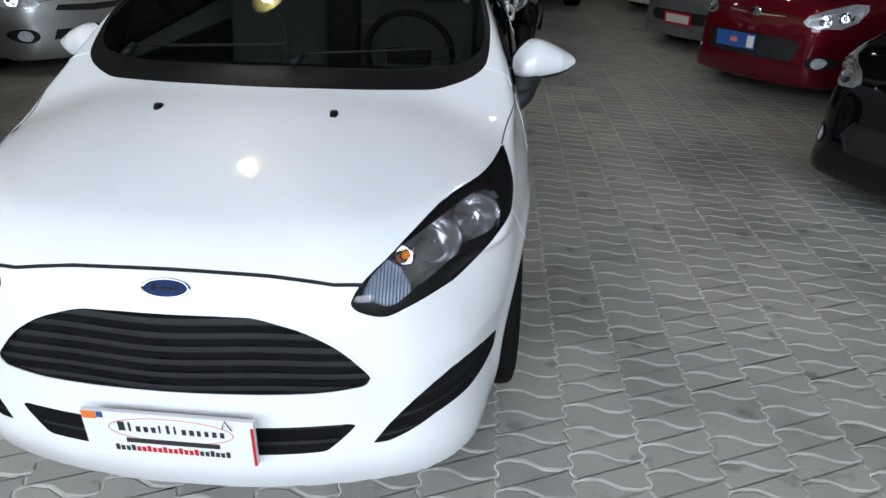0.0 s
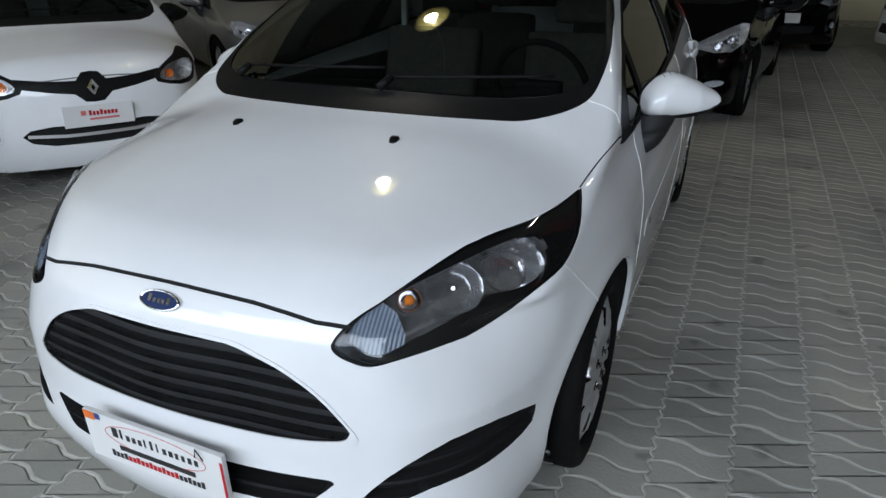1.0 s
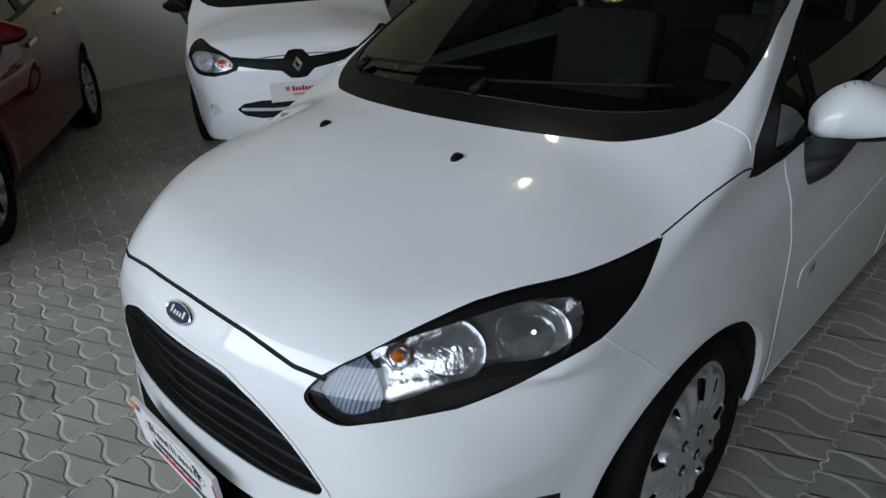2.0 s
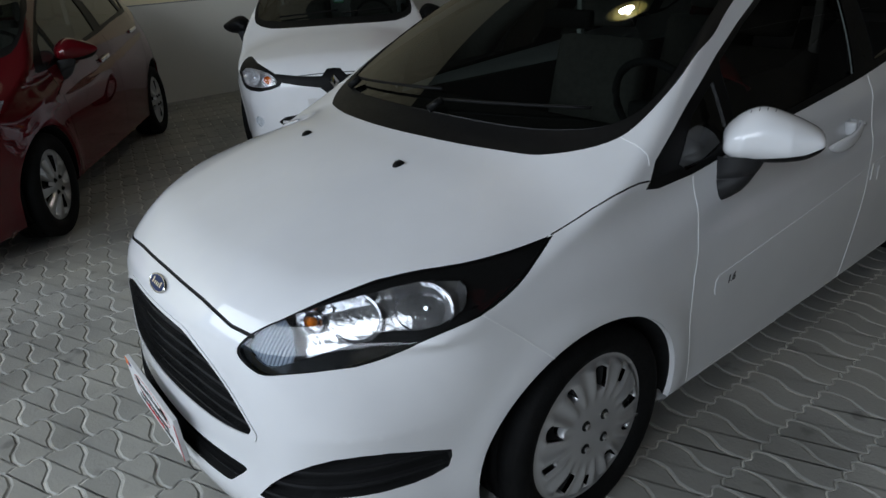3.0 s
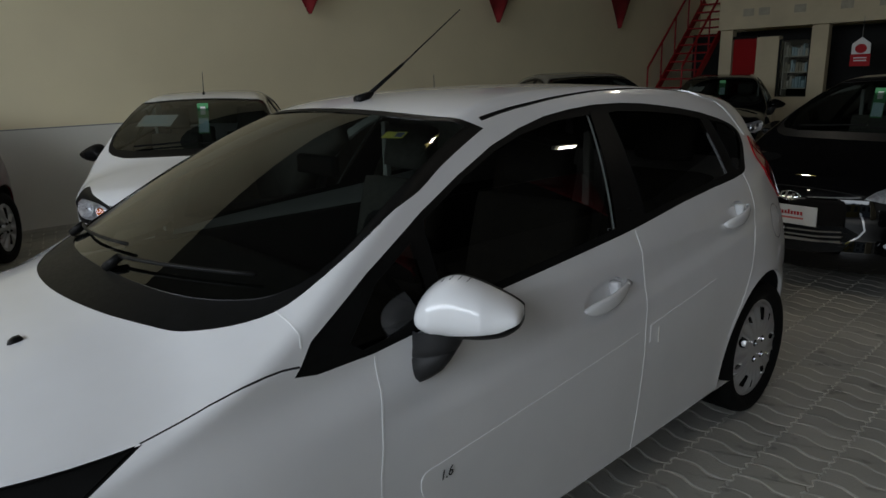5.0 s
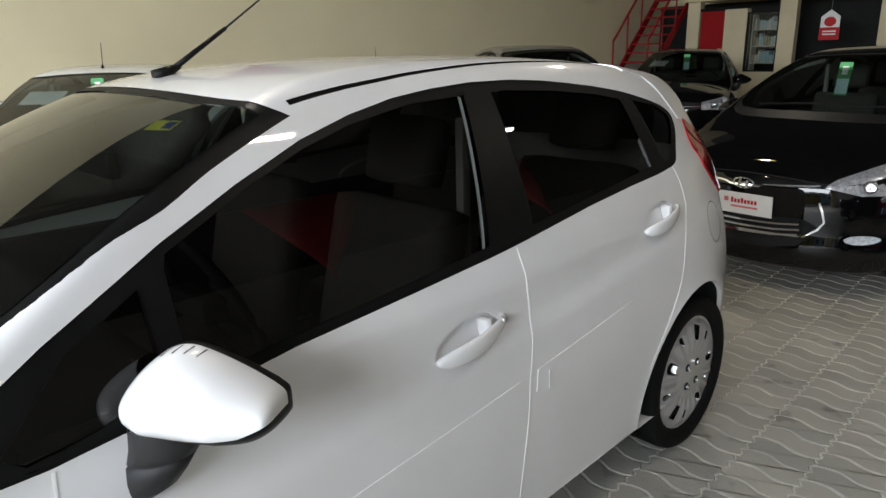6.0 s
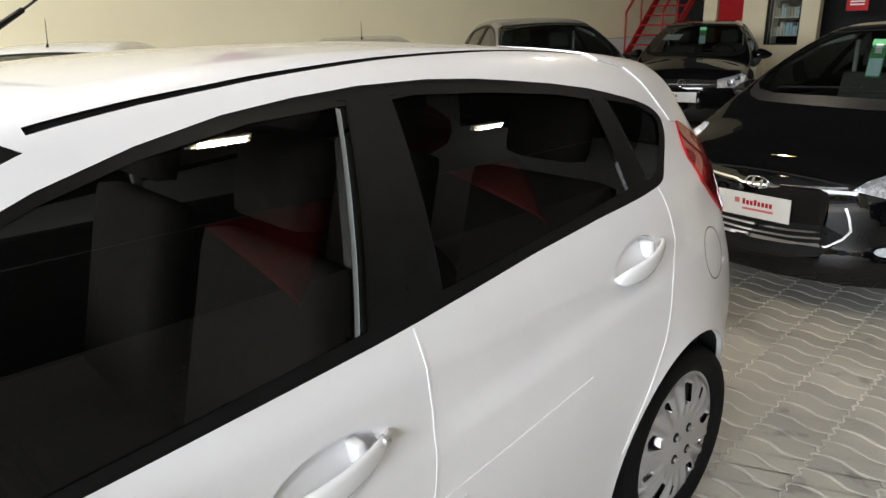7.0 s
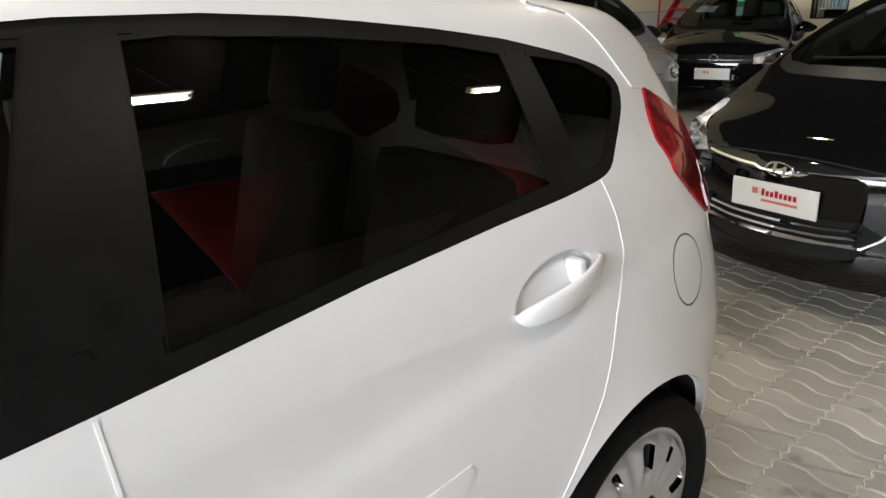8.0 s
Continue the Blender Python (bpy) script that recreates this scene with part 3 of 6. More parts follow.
DLO = yz((1.047, 0.912), (1.10, 0.972), (1.281, 1.073), (1.496, 1.177), (1.667, 1.247), (1.842, 1.309), (1.99, 1.347), (2.138, 1.374), (2.28, 1.388), (2.43, 1.396), (2.607, 1.395), (2.75, 1.386), (2.87, 1.373), (3.0, 1.357), (3.15, 1.333),
         (3.30, 1.298), (3.40, 1.268), (3.44, 1.245), (3.452, 1.22), (3.425, 1.18), (3.335, 1.11), (3.30, 1.088), (3.255, 1.077), (3.137, 1.067), (2.963, 1.058), (2.699, 1.04), (2.346, 1.006), (2.252, 0.998), (1.673, 0.957), (1.245, 0.906), (1.101, 0.902))
GLASS_F = yz((1.475, 0.985), (1.487, 1.135), (1.497, 1.159), (1.69, 1.240), (1.84, 1.292), (1.984, 1.328), (2.18, 1.357), (2.382, 1.366), (2.243, 1.023), (1.55, 0.966))
GLASS_T = yz((1.19, 0.945), (1.30, 1.050), (1.435, 1.116), (1.432, 0.968), (1.32, 0.938), (1.22, 0.922))
GLASS_R = yz((2.495, 1.366), (2.56, 1.369), (2.774, 1.356), (3.0, 1.332), (3.125, 1.309), (3.122, 1.095), (2.427, 1.04))
GLASS_Q = yz((3.205, 1.30), (3.342, 1.276), (3.415, 1.24), (3.422, 1.22), (3.39, 1.185), (3.29, 1.112), (3.25, 1.099), (3.22, 1.10))
SCREEN_EDGE = mirrored([(0, 1.728, 1.41), (0.27, 1.742, 1.403), (0.43, 1.765, 1.393), (0.53, 1.81, 1.372), (0.558, 1.848, 1.357), (0.612, 1.63, 1.275), (0.643, 1.52, 1.225), (0.66, 1.42, 1.19), (0.682, 1.29, 1.128), (0.683, 1.155, 1.06), (0.668, 1.075, 1.022),
                        (0.615, 0.998, 0.998), (0.527, 0.923, 0.983), (0.45, 0.888, 0.985), (0.302, 0.839, 0.99), (0.15, 0.81, 0.996), (0, 0.80, 0.998)])
SCREEN_PANE = mirrored([(0, 1.70, 1.398), (0.27, 1.715, 1.39), (0.42, 1.738, 1.38), (0.525, 1.79, 1.352), (0.545, 1.80, 1.343), (0.594, 1.62, 1.27), (0.642, 1.40, 1.18), (0.663, 1.27, 1.115), (0.655, 1.16, 1.066), (0.60, 1.07, 1.04), (0.45, 0.985, 1.03), (0.25, 0.94, 1.03), (0, 0.925, 1.03)])
BACK_PANE = mirrored([(0, 3.72, 1.315), (0.42, 3.69, 1.30), (0.50, 3.72, 1.24), (0.56, 3.80, 1.06), (0, 3.86, 1.05)])


MIRROR_SHELLS = {}
MIRROR_TOP = curve((-0.025, -0.01), (-0.005, 0.030), (0.015, 0.055), (0.045, 0.077), (0.08, 0.088), (0.12, 0.081), (0.18, 0.057), (0.22, 0.036), (0.25, 0.016))
MIRROR_LOW = curve((-0.025, -0.02), (-0.005, -0.038), (0.015, -0.050), (0.05, -0.057), (0.10, -0.060), (0.17, -0.054), (0.21, -0.040), (0.25, -0.002))


class Car:
    def __init__(self, name, shape, paint_mat, scale=(1, 1, 1), h=0.03):
        self.root = new(name)
        self.c, self.mat, self.s = shape, paint_mat, np.array(scale, float)
        self.shell = Shell(car_field(shape), (-0.95, -0.07, 0.13), (0.95, shape["length"] + 0.09, 1.53), h)
        self.fine = h < 0.02

    def at(self, p):
        return tuple(np.array(p, float) * self.s)

    def surface(self, p, d):
        """The place on the skin that a line through p along d meets first, from outside."""
        p, d = np.array(p, float), np.array(d, float) / np.linalg.norm(d)
        s = np.linspace(0.6, -0.6, 1200)
        q = p + s[:, None] * d
        k = np.nonzero(self.shell.field(q) < 0)[0]
        return q[k[0]] if len(k) else p

    def add_each(self, label, name, mat, **more):
        """Every separate piece of a label as a part of its own."""
        sh = self.shell
        if label not in sh.names:
            return
        pick = np.nonzero(sh.lab == sh.names.index(label))[0]
        root = {}
        def top(a):
            while root.setdefault(a, a) != a:
                root[a] = root[root[a]]
                a = root[a]
            return a
        places = {}
        for t in pick:
            ids = [places.setdefault(tuple(np.round(sh.v[i], 5)), i) for i in sh.t[t]]
            root[top(ids[0])] = top(ids[1])
            root[top(ids[2])] = top(ids[1])
        sets = {}
        for t in pick:
            sets.setdefault(top(places[tuple(np.round(sh.v[sh.t[t][0]], 5))]), []).append(t)
        for k, ts in enumerate(sorted(sets.values(), key=len, reverse=True)):
            if len(ts) < 6:
                continue
            one = "%s_%d" % (label, k)
            sh.names.append(one)
            sh.lab[ts] = len(sh.names) - 1
            self.add(one, name, mat, **more)

    def add(self, label, name, mat, where=None, depth=0.0, rim=0.0, text="", parent=None, shift=(0, 0, 0), shadow=True):
        got = self.shell.piece(label, where, depth, rim, shift)
        if got is None:
            return None
        p, t, n = got
        n = n / self.s
        n /= np.linalg.norm(n, axis=1, keepdims=True)
        ob = from_arrays(name, p * self.s, t, mat, parent or self.root, n, text)
        ob.visible_shadow = shadow
        return ob

    def pair(self, label, name, mat, **more):
        left = self.add(label, name, mat, where=lambda c: c[:, 0] > 0, **more)
        right = self.add(label, name, mat, where=lambda c: c[:, 0] < 0, **more)
        return left, right

    def holes(self, grow=1.0):
        """The wheel arches, cut round in true metres."""
        for y, z, r in self.c["arches"]:
            r = r * grow
            ring = [(0, y + r / self.s[1] * math.cos(a), z + r / self.s[2] * math.sin(a)) for a in np.linspace(0, 2 * math.pi, 64, endpoint=False)]
            self.shell.cut("arch", ring, (1, 0, 0), facing=0.2, where=lambda c: c[:, 0] > 0.5)

    def wells(self, grow=1.0):
        """The returned lip of every arch and the dark liner behind it."""
        for y, z, r in self.c["arches"]:
            rows = []
            for i in range(49):
                a = math.radians(-40 + 260 * i / 48)
                py, pz = y + r * grow / self.s[1] * math.cos(a), z + r * grow / self.s[2] * math.sin(a)
                if pz > self.c["under"] + 0.07:
                    rows.append((a, self.surface((0.75, py + 0.004 * math.cos(a), pz + 0.004 * math.sin(a)), (1, 0, 0))[0] * self.s[0]))
            for sx in (1, -1):
                for name, mat, prof in (("arch_lip", self.mat, ((0.0, 0.0), (0.0, 0.012), (-0.004, 0.015))), ("wheel_arch_liner", VOID, ((-0.004, 0.014), (0.012, 0.035), (0.012, 0.34), (-0.3, 0.34)))):
                    v, f, k = [], [], len(prof)
                    for a, x in rows:
                        for dr, dx in prof:
                            rr = max(r * grow + dr, 0.02)
                            v.append((sx * (x - dx), y * self.s[1] + rr * math.cos(a), z * self.s[2] + rr * math.sin(a)))
                    for i in range(len(rows) - 1):
                        for q in range(k - 1):
                            quad = (i * k + q, i * k + q + 1, (i + 1) * k + q + 1, (i + 1) * k + q)
                            f.append(quad if sx > 0 else quad[::-1])
                    from_arrays(name, v, f, mat, self.root)

    def windows(self, side, dlo=TRIM, front=None):
        sh = self.shell
        edge, glass = (rounded(SCREEN_EDGE, (4, 28), 3), rounded(SCREEN_PANE, (4, 20), 3)) if self.fine else (SCREEN_EDGE, SCREEN_PANE)
        sh.cut("screen_band", edge, (0, -0.6, 0.8), both=False, facing=0.1, where=lambda c: c[:, 1] < 2.2)
        sh.cut("screen", glass, (0, -0.6, 0.8), both=False, facing=0.1, where=lambda c: c[:, 1] < 2.2)
        sh.cut("back_screen", BACK_PANE, (0, 1, 0.3), both=False, facing=0.2, where=lambda c: c[:, 1] > 3.3)
        sh.cut("window_trim", rounded(DLO, [i for i in range(31) if not 15 <= i <= 22], 2), (1, 0, 0), facing=0.2)
        for n, outline in (("glass_vent", GLASS_T), ("glass_front", GLASS_F), ("glass_rear", GLASS_R), ("glass_quarter", GLASS_Q)):
            sh.cut(n, outline, (1, 0, 0), facing=0.2)

    def add_windows(self, side, front):
        self.add("screen_band", "windscreen_frame", TRIM, depth=0.002)
        self.add("screen", "windscreen", front, depth=0.003, text="raked windscreen of lightly tinted glass", shadow=False)
        self.add("back_screen", "rear_window", side, depth=0.003, shadow=False)
        self.pair("window_trim", "window_trim", TRIM, depth=0.002, text="satin black window surround")
        for n in ("vent", "front", "rear", "quarter"):
            self.pair("glass_" + n, "side_window", side, depth=0.006, text="side window with dark film", shadow=False)

    def wheels(self, radius, rim, mat, style, track):
        for hub in self.c["hubs"]:
            for sx in (1, -1):
                make_wheel(self.root, sx * track, hub * self.s[1], radius, radius, rim, mat, style)

    def underside(self):
        s, L = self.s, self.c["length"]
        bm = rounded_box(-0.6 * s[0], 0.25 * s[1], 0.17 * s[2], 0.6 * s[0], (L - 0.25) * s[1], 0.24 * s[2], 0.02)
        part("floor_pan", bm, VOID, self.root)

    def cabin(self, cloth, pale):
        """What shows through the glass: dash, wheel, seats with head rests, pillars and belts."""
        s = self.s
        def bm_box(*a, bevel=0.04, m=None):
            bm = rounded_box(*a, bevel=bevel, m=m)
            bmesh.ops.scale(bm, vec=s, verts=bm.verts)
            return bm
        for x in (-1, 1):
            part("door_lining", bm_box(min(x * 0.705, x * 0.735), 1.22, 0.33, max(x * 0.705, x * 0.735), 3.55, 0.925, bevel=0.012), DASH, self.root, "dark door lining", True)
        part("headlining", bm_box(-0.45, 1.95, 1.388, 0.45, 3.35, 1.398, bevel=0.004), LINING, self.root, "grey roof lining")
        part("cabin_floor", bm_box(-0.68, 0.95, 0.28, 0.68, 3.6, 0.33, bevel=0.01), VOID, self.root)
        part("dashboard", bm_box(-0.68, 1.02, 0.62, 0.68, 1.52, 0.93, bevel=0.07), DASH, self.root, "dark soft plastic dashboard", True)
        bm = bmesh.new()
        ring = [Vector((0.35 + 0.18 * math.cos(a), 1.72, 0.93 + 0.18 * math.sin(a))) for a in np.linspace(0, 2 * math.pi, 25)]
        for p in ring:
            p.y += (p.z - 0.93) * -0.45
        tube(bm, ring, 0.014, 6)
        box(bm, 0.26, 1.66, 0.90, 0.44, 1.72, 0.96, bevel=0.012)
        bmesh.ops.scale(bm, vec=s, verts=bm.verts)
        part("steering_wheel", bm, DASH, self.root, "", True)
        for x in (-0.36, 0.36):
            for y in (2.05, 2.95):
                lean = pose(x, y, 0.5, -14, 0, 0)
                part("seat", bm_box(x - 0.25, y - 0.35, 0.36, x + 0.25, y + 0.16, 0.54), cloth, self.root, "", True)
                part("backrest", bm_box(-0.24, 0.06, 0.0, 0.24, 0.18, 0.62, bevel=0.05, m=lean), cloth, self.root, "", True)
                part("head_rest", bm_box(-0.13, 0.07, 0.66, 0.13, 0.17, 0.86, bevel=0.045, m=lean), cloth, self.root, "", True)
        for x in (-1, 1):
            bm = bmesh.new()
            box(bm, x * 0.56 - 0.015, 2.355, 0.6, x * 0.56 + 0.015, 2.385, 1.31, bevel=0.01, m=None)
            bmesh.ops.scale(bm, vec=s, verts=bm.verts)
            part("pillar_lining", bm, pale, self.root)

    def mirrors(self, cap_mat, x=0.81, y=1.36, z=0.972, grow=1.0, turn=32):
        """Door mirrors: a rounded cap that tapers outward, the dark lower shell and stalk, and the glass behind."""
        for sx in (1, -1):
            def field(p, sx=sx):
                a = p[..., 0] * sx
                top, low = MIRROR_TOP(a), MIRROR_LOW(a)
                mid, half = (top + low) / 2, np.maximum((top - low) / 2, 0.012)
                deep = 0.094 - 0.25 * np.maximum(a - 0.15, 0) - 0.5 * np.maximum(0.03 - a, 0)
                body = (np.abs((p[..., 1] - 0.055) / deep) ** 2.2 + np.abs((p[..., 2] - mid) / half) ** 2.3) ** (1 / 2.25) - 1
                body = smax(body * 0.05, smax(a - 0.237, -0.010 - a, 0.01), 0.014)
                return smax(body, p[..., 1] - 0.075, 0.010)
            sh = MIRROR_SHELLS.get(sx) or Shell(field, (-0.28, -0.08, -0.1), (0.28, 0.12, 0.11), 0.009)
            fresh = sx not in MIRROR_SHELLS
            MIRROR_SHELLS[sx] = sh
            if fresh:
                sh.cut("low", [(-0.3 * sx, 0, -0.2), (0.3 * sx, 0, -0.2), (0.3 * sx, 0, 0.035), (0.235 * sx, 0, 0.002), (0.19 * sx, 0, -0.020), (0.1 * sx, 0, -0.034), (0.03 * sx, 0, -0.042), (-0.3 * sx, 0, -0.045)], (0, -1, 0), both=False, facing=-2)
                sh.cut("edge", [(0, 0.050, -1), (0, 1, -1), (0, 1, 1), (0, 0.056, 1)], (1, 0, 0), both=False, facing=-2)
            v, t, n = sh.piece("body")
            ob = from_arrays("door_mirror", v * grow, t, cap_mat, self.root, n, "painted door mirror cap on a black stalk")
            ob.matrix_basis = pose(*self.at((sx * x, y, z)), 0, 0, sx * turn)
            for lab in ("low", "edge"):
                v, t, n = sh.piece(lab)
                from_arrays("mirror_shell", v * grow, t, TRIM, ob, n)
            bm = bmesh.new()
            prism(bm, ellipse(sx * 0.102, 0.008, 0.096, 0.05, 28), 0.004, pose(0, 0.0745, 0))
            part("mirror_glass", bm, MIRROR, ob)
            stalk = [(0.066, 0.03, -0.03, 0.088, 0.064), (0.056, 0.027, -0.07, 0.080, 0.058), (0.0475, 0.0235, -0.090, 0.077, 0.055), (0.047, 0.023, -0.0925, 0.071, 0.050), (0.045, 0.0225, -0.095, 0.076, 0.054), (0.034, 0.018, -0.122, 0.070, 0.050), (0.026, 0.014, -0.145, 0.058, 0.042), (0.021, 0.011, -0.160, 0.038, 0.028), (0.020, 0.010, -0.166, 0.004, 0.004)]
            v, f = [], []
            for px, py, pz, ra, rb in stalk:
                for k in range(16):
                    a = 2 * math.pi * k / 16
                    v.append((sx * (px - 0.02 + ra * math.cos(a) * 0.8), py + rb * math.sin(a) * 0.8, pz + 0.012 * math.cos(a)))
            for i in range(len(stalk) - 1):
                for k in range(16):
                    j = (k + 1) % 16
                    q = (i * 16 + k, i * 16 + j, (i + 1) * 16 + j, (i + 1) * 16 + k)
                    f.append(q if sx > 0 else q[::-1])
            from_arrays("mirror_stalk", v, f, GRAIN, ob)
            if cap_mat is WHITE and self.s[0] == 1:
                bm = bmesh.new()
                for q in range(4):
                    a = 0.052 + 0.02 * q
                    top, low = float(MIRROR_TOP(a)), float(MIRROR_LOW(a))
                    box(bm, -0.001, -0.012, -0.0008, 0.001, 0.012, 0.0008, pose(sx * a, 0.036, (top + low) / 2 + (top - low) / 2 * 0.982, 6, 0, sx * -10))
                part("mirror_ribs", bm, SEAM, ob)

    def lamp_inside(self, label, depth, mat=TRIM):
        self.pair(label, "headlight_cover", CLEAR, text="clear headlight cover", shadow=False)
        self.pair(label, "headlight_housing", mat, depth=depth)

    def bowl(self, p, r, aim, name="reflector", mat=CHROME, deep=0.05, squash=1.0):
        """A bright bowl with a bulb, set behind a lamp cover on both sides."""
        for sx in (1, -1):
            prof = [(r, 0.0), (r * 0.97, 0.006), (r * 0.8, deep * 0.45), (r * 0.5, deep * 0.8), (r * 0.15, deep)]
            v, f = lathe(prof, 24, "y")
            v = [(a * squash, b, c) for a, b, c in v]
            ob = from_arrays(name, v, [q[::-1] for q in f], mat, self.root)
            x, y, z = self.at(p)
            ob.matrix_basis = pose(sx * x, y, z, aim[0], 0, sx * aim[1])
            bm = bmesh.new()
            rod(bm, (0, deep * 0.25, 0), (0, deep, 0), r * 0.07, r * 0.10, 10)
            part("bulb", bm, CHROME, ob)

    def on_skin(self, p, d, off=0.004):
        """A pose on the skin at p, seen along d: x across, y up, z out."""
        q = self.surface(p, d)
        _, n = gradient(self.shell.field, q)
        n = Vector(n / self.s).normalized()
        up = Vector((0, 0, 1))
        xa = up.cross(n).normalized()
        ya = n.cross(xa)
        m = Matrix((xa, ya, n)).transposed().to_4x4()
        m.translation = Vector(q * self.s) + n * off
        return m


# ---- the hall ----
X0, X1, Y0, Y1, HIGH = -6.45, 7.6, -6.0, 16.9, 5.6
WALL = plain("cream wall paint", (0.80, 0.71, 0.48), 0.75, vary=0.05, scale=0.7, bump=0.15, bump_scale=90)
WALL_LOW = plain("pale grey wall paint", (0.70, 0.68, 0.61), 0.7, vary=0.05, scale=0.9, bump=0.15, bump_scale=90)
# Dark grey chosen to lessen bounced light and dim window reflections.
DIM = plain("darkened unseen side wall", (0.17, 0.16, 0.14), 0.85, vary=0.12, scale=0.8, bump=0.2, bump_scale=40)
CEIL = plain("roof sheeting", (0.045, 0.043, 0.04), 0.8, vary=0.1, scale=0.8)
PAVER = plain("concrete paver", (0.26, 0.26, 0.245), 0.62, vary=0.2, scale=2.2, bump=0.5, bump_scale=120)


def slab(name, x0, y0, z0, x1, y1, z1, mat, label, category):
    bm = bmesh.new()
    box(bm, x0, y0, z0, x1, y1, z1)
    return tagged(part(name, bm, mat, None), label, category, kind="structure")


slab("floor", -40, -40, -0.3, 40, 40, -0.03, PAVER, "sand bed under the grey concrete pavers", "floor")
slab("wall_west", X0 - 0.2, Y0, -0.03, X0, Y1, HIGH, WALL, "tall plastered side wall painted cream", "wall")
slab("wall_north", X0, Y1, -0.03, X1, Y1 + 0.2, 3.3, WALL, "plastered end wall painted cream", "wall")
# Unseen upper wall, coloured near-black so that car hoods mirror darkness.
slab("wall_north_gable", X0, Y1, 3.3, X1, Y1 + 0.2, HIGH, CEIL, "unseen upper end wall, darkened for hood reflections", "wall")
# Unseen side wall, kept dark in colour to hold back bounced light.
slab("wall_east", X1, Y0, -0.03, X1 + 0.2, Y1, HIGH, DIM, "unseen side wall, darkened to cut bounced light", "wall")
slab("ceiling", X0 - 0.2, Y0, HIGH, X1 + 0.2, Y1 + 0.2, HIGH + 0.15, CEIL, "grey roof sheeting of the hall", "ceiling")
slab("wall_south", X0 - 0.2, Y0 - 0.2, 5.0, X1 + 0.2, Y0, HIGH + 0.15, WALL, "plastered beam over the street opening", "wall")
# Added out of view to block daylight from the right.
slab("wall_south_pier", 6.4, Y0 - 0.2, -0.03, X1 + 0.2, Y0, 5.0, WALL, "unseen wall added to narrow the daylight opening", "wall")


# ---- the white hatchback ----
GRILLE = mirrored(xz((0, 0.684), (0.183, 0.682), (0.25, 0.665), (0.31, 0.641), (0.38, 0.594), (0.438, 0.53), (0.447, 0.515), (0.44, 0.50), (0.424, 0.492), (0.328, 0.484), (0.141, 0.486), (0, 0.486)))
GRILLE = rounded(GRILLE, (0, 6, 16), 3)
INTAKE = rounded(mirrored(xz((0, 0.395), (0.18, 0.391), (0.395, 0.39), (0.41, 0.381), (0.352, 0.327), (0.33, 0.319), (0.17, 0.316), (0, 0.315))), (0, 7), 3)
HEADLIGHT = [(0.412, 0.085, 0.705), (0.432, 0.116, 0.738), (0.475, 0.172, 0.77), (0.54, 0.275, 0.815), (0.603, 0.40, 0.845), (0.672, 0.52, 0.853), (0.709, 0.629, 0.859), (0.730, 0.743, 0.865), (0.746, 0.69, 0.845),
             (0.761, 0.60, 0.80), (0.756, 0.49, 0.765), (0.72, 0.40, 0.738), (0.665, 0.31, 0.703), (0.60, 0.22, 0.677), (0.51, 0.12, 0.665), (0.477, 0.098, 0.664), (0.431, 0.083, 0.683)]
FOG = [(0.743, 0.408, 0.44), (0.738, 0.40, 0.392), (0.707, 0.322, 0.372), (0.655, 0.205, 0.37), (0.595, 0.13, 0.365), (0.49, 0.06, 0.33), (0.452, 0.048, 0.33), (0.49, 0.067, 0.378), (0.555, 0.1, 0.435), (0.631, 0.164, 0.478), (0.694, 0.27, 0.478)]

LAMP_BRIGHT = [(0.43, 0.101, 0.719), (0.44, 0.124, 0.742), (0.477, 0.179, 0.775), (0.509, 0.22, 0.789), (0.534, 0.251, 0.799), (0.594, 0.335, 0.82), (0.65, 0.424, 0.835), (0.698, 0.494, 0.833), (0.725, 0.49, 0.81), (0.737, 0.467, 0.781), (0.721, 0.417, 0.759), (0.692, 0.372, 0.75), (0.647, 0.319, 0.752), (0.633, 0.292, 0.733), (0.608, 0.259, 0.727), (0.585, 0.225, 0.717), (0.541, 0.167, 0.698), (0.508, 0.128, 0.684), (0.479, 0.107, 0.683), (0.443, 0.098, 0.704)]
HEADLIGHT, LAMP_BRIGHT, FOG = rounded(HEADLIGHT, (7,), 3), rounded(LAMP_BRIGHT, (), 2), rounded(FOG, (0, 6), 2)

_mid = np.mean(HEADLIGHT, 0)
HEADLIGHT_WIDE = [tuple(_mid + (np.array(p) - _mid) * 1.022 + np.array((0.003, 0, -0.001)) * np.sign(np.array(p) - _mid)) for p in HEADLIGHT]


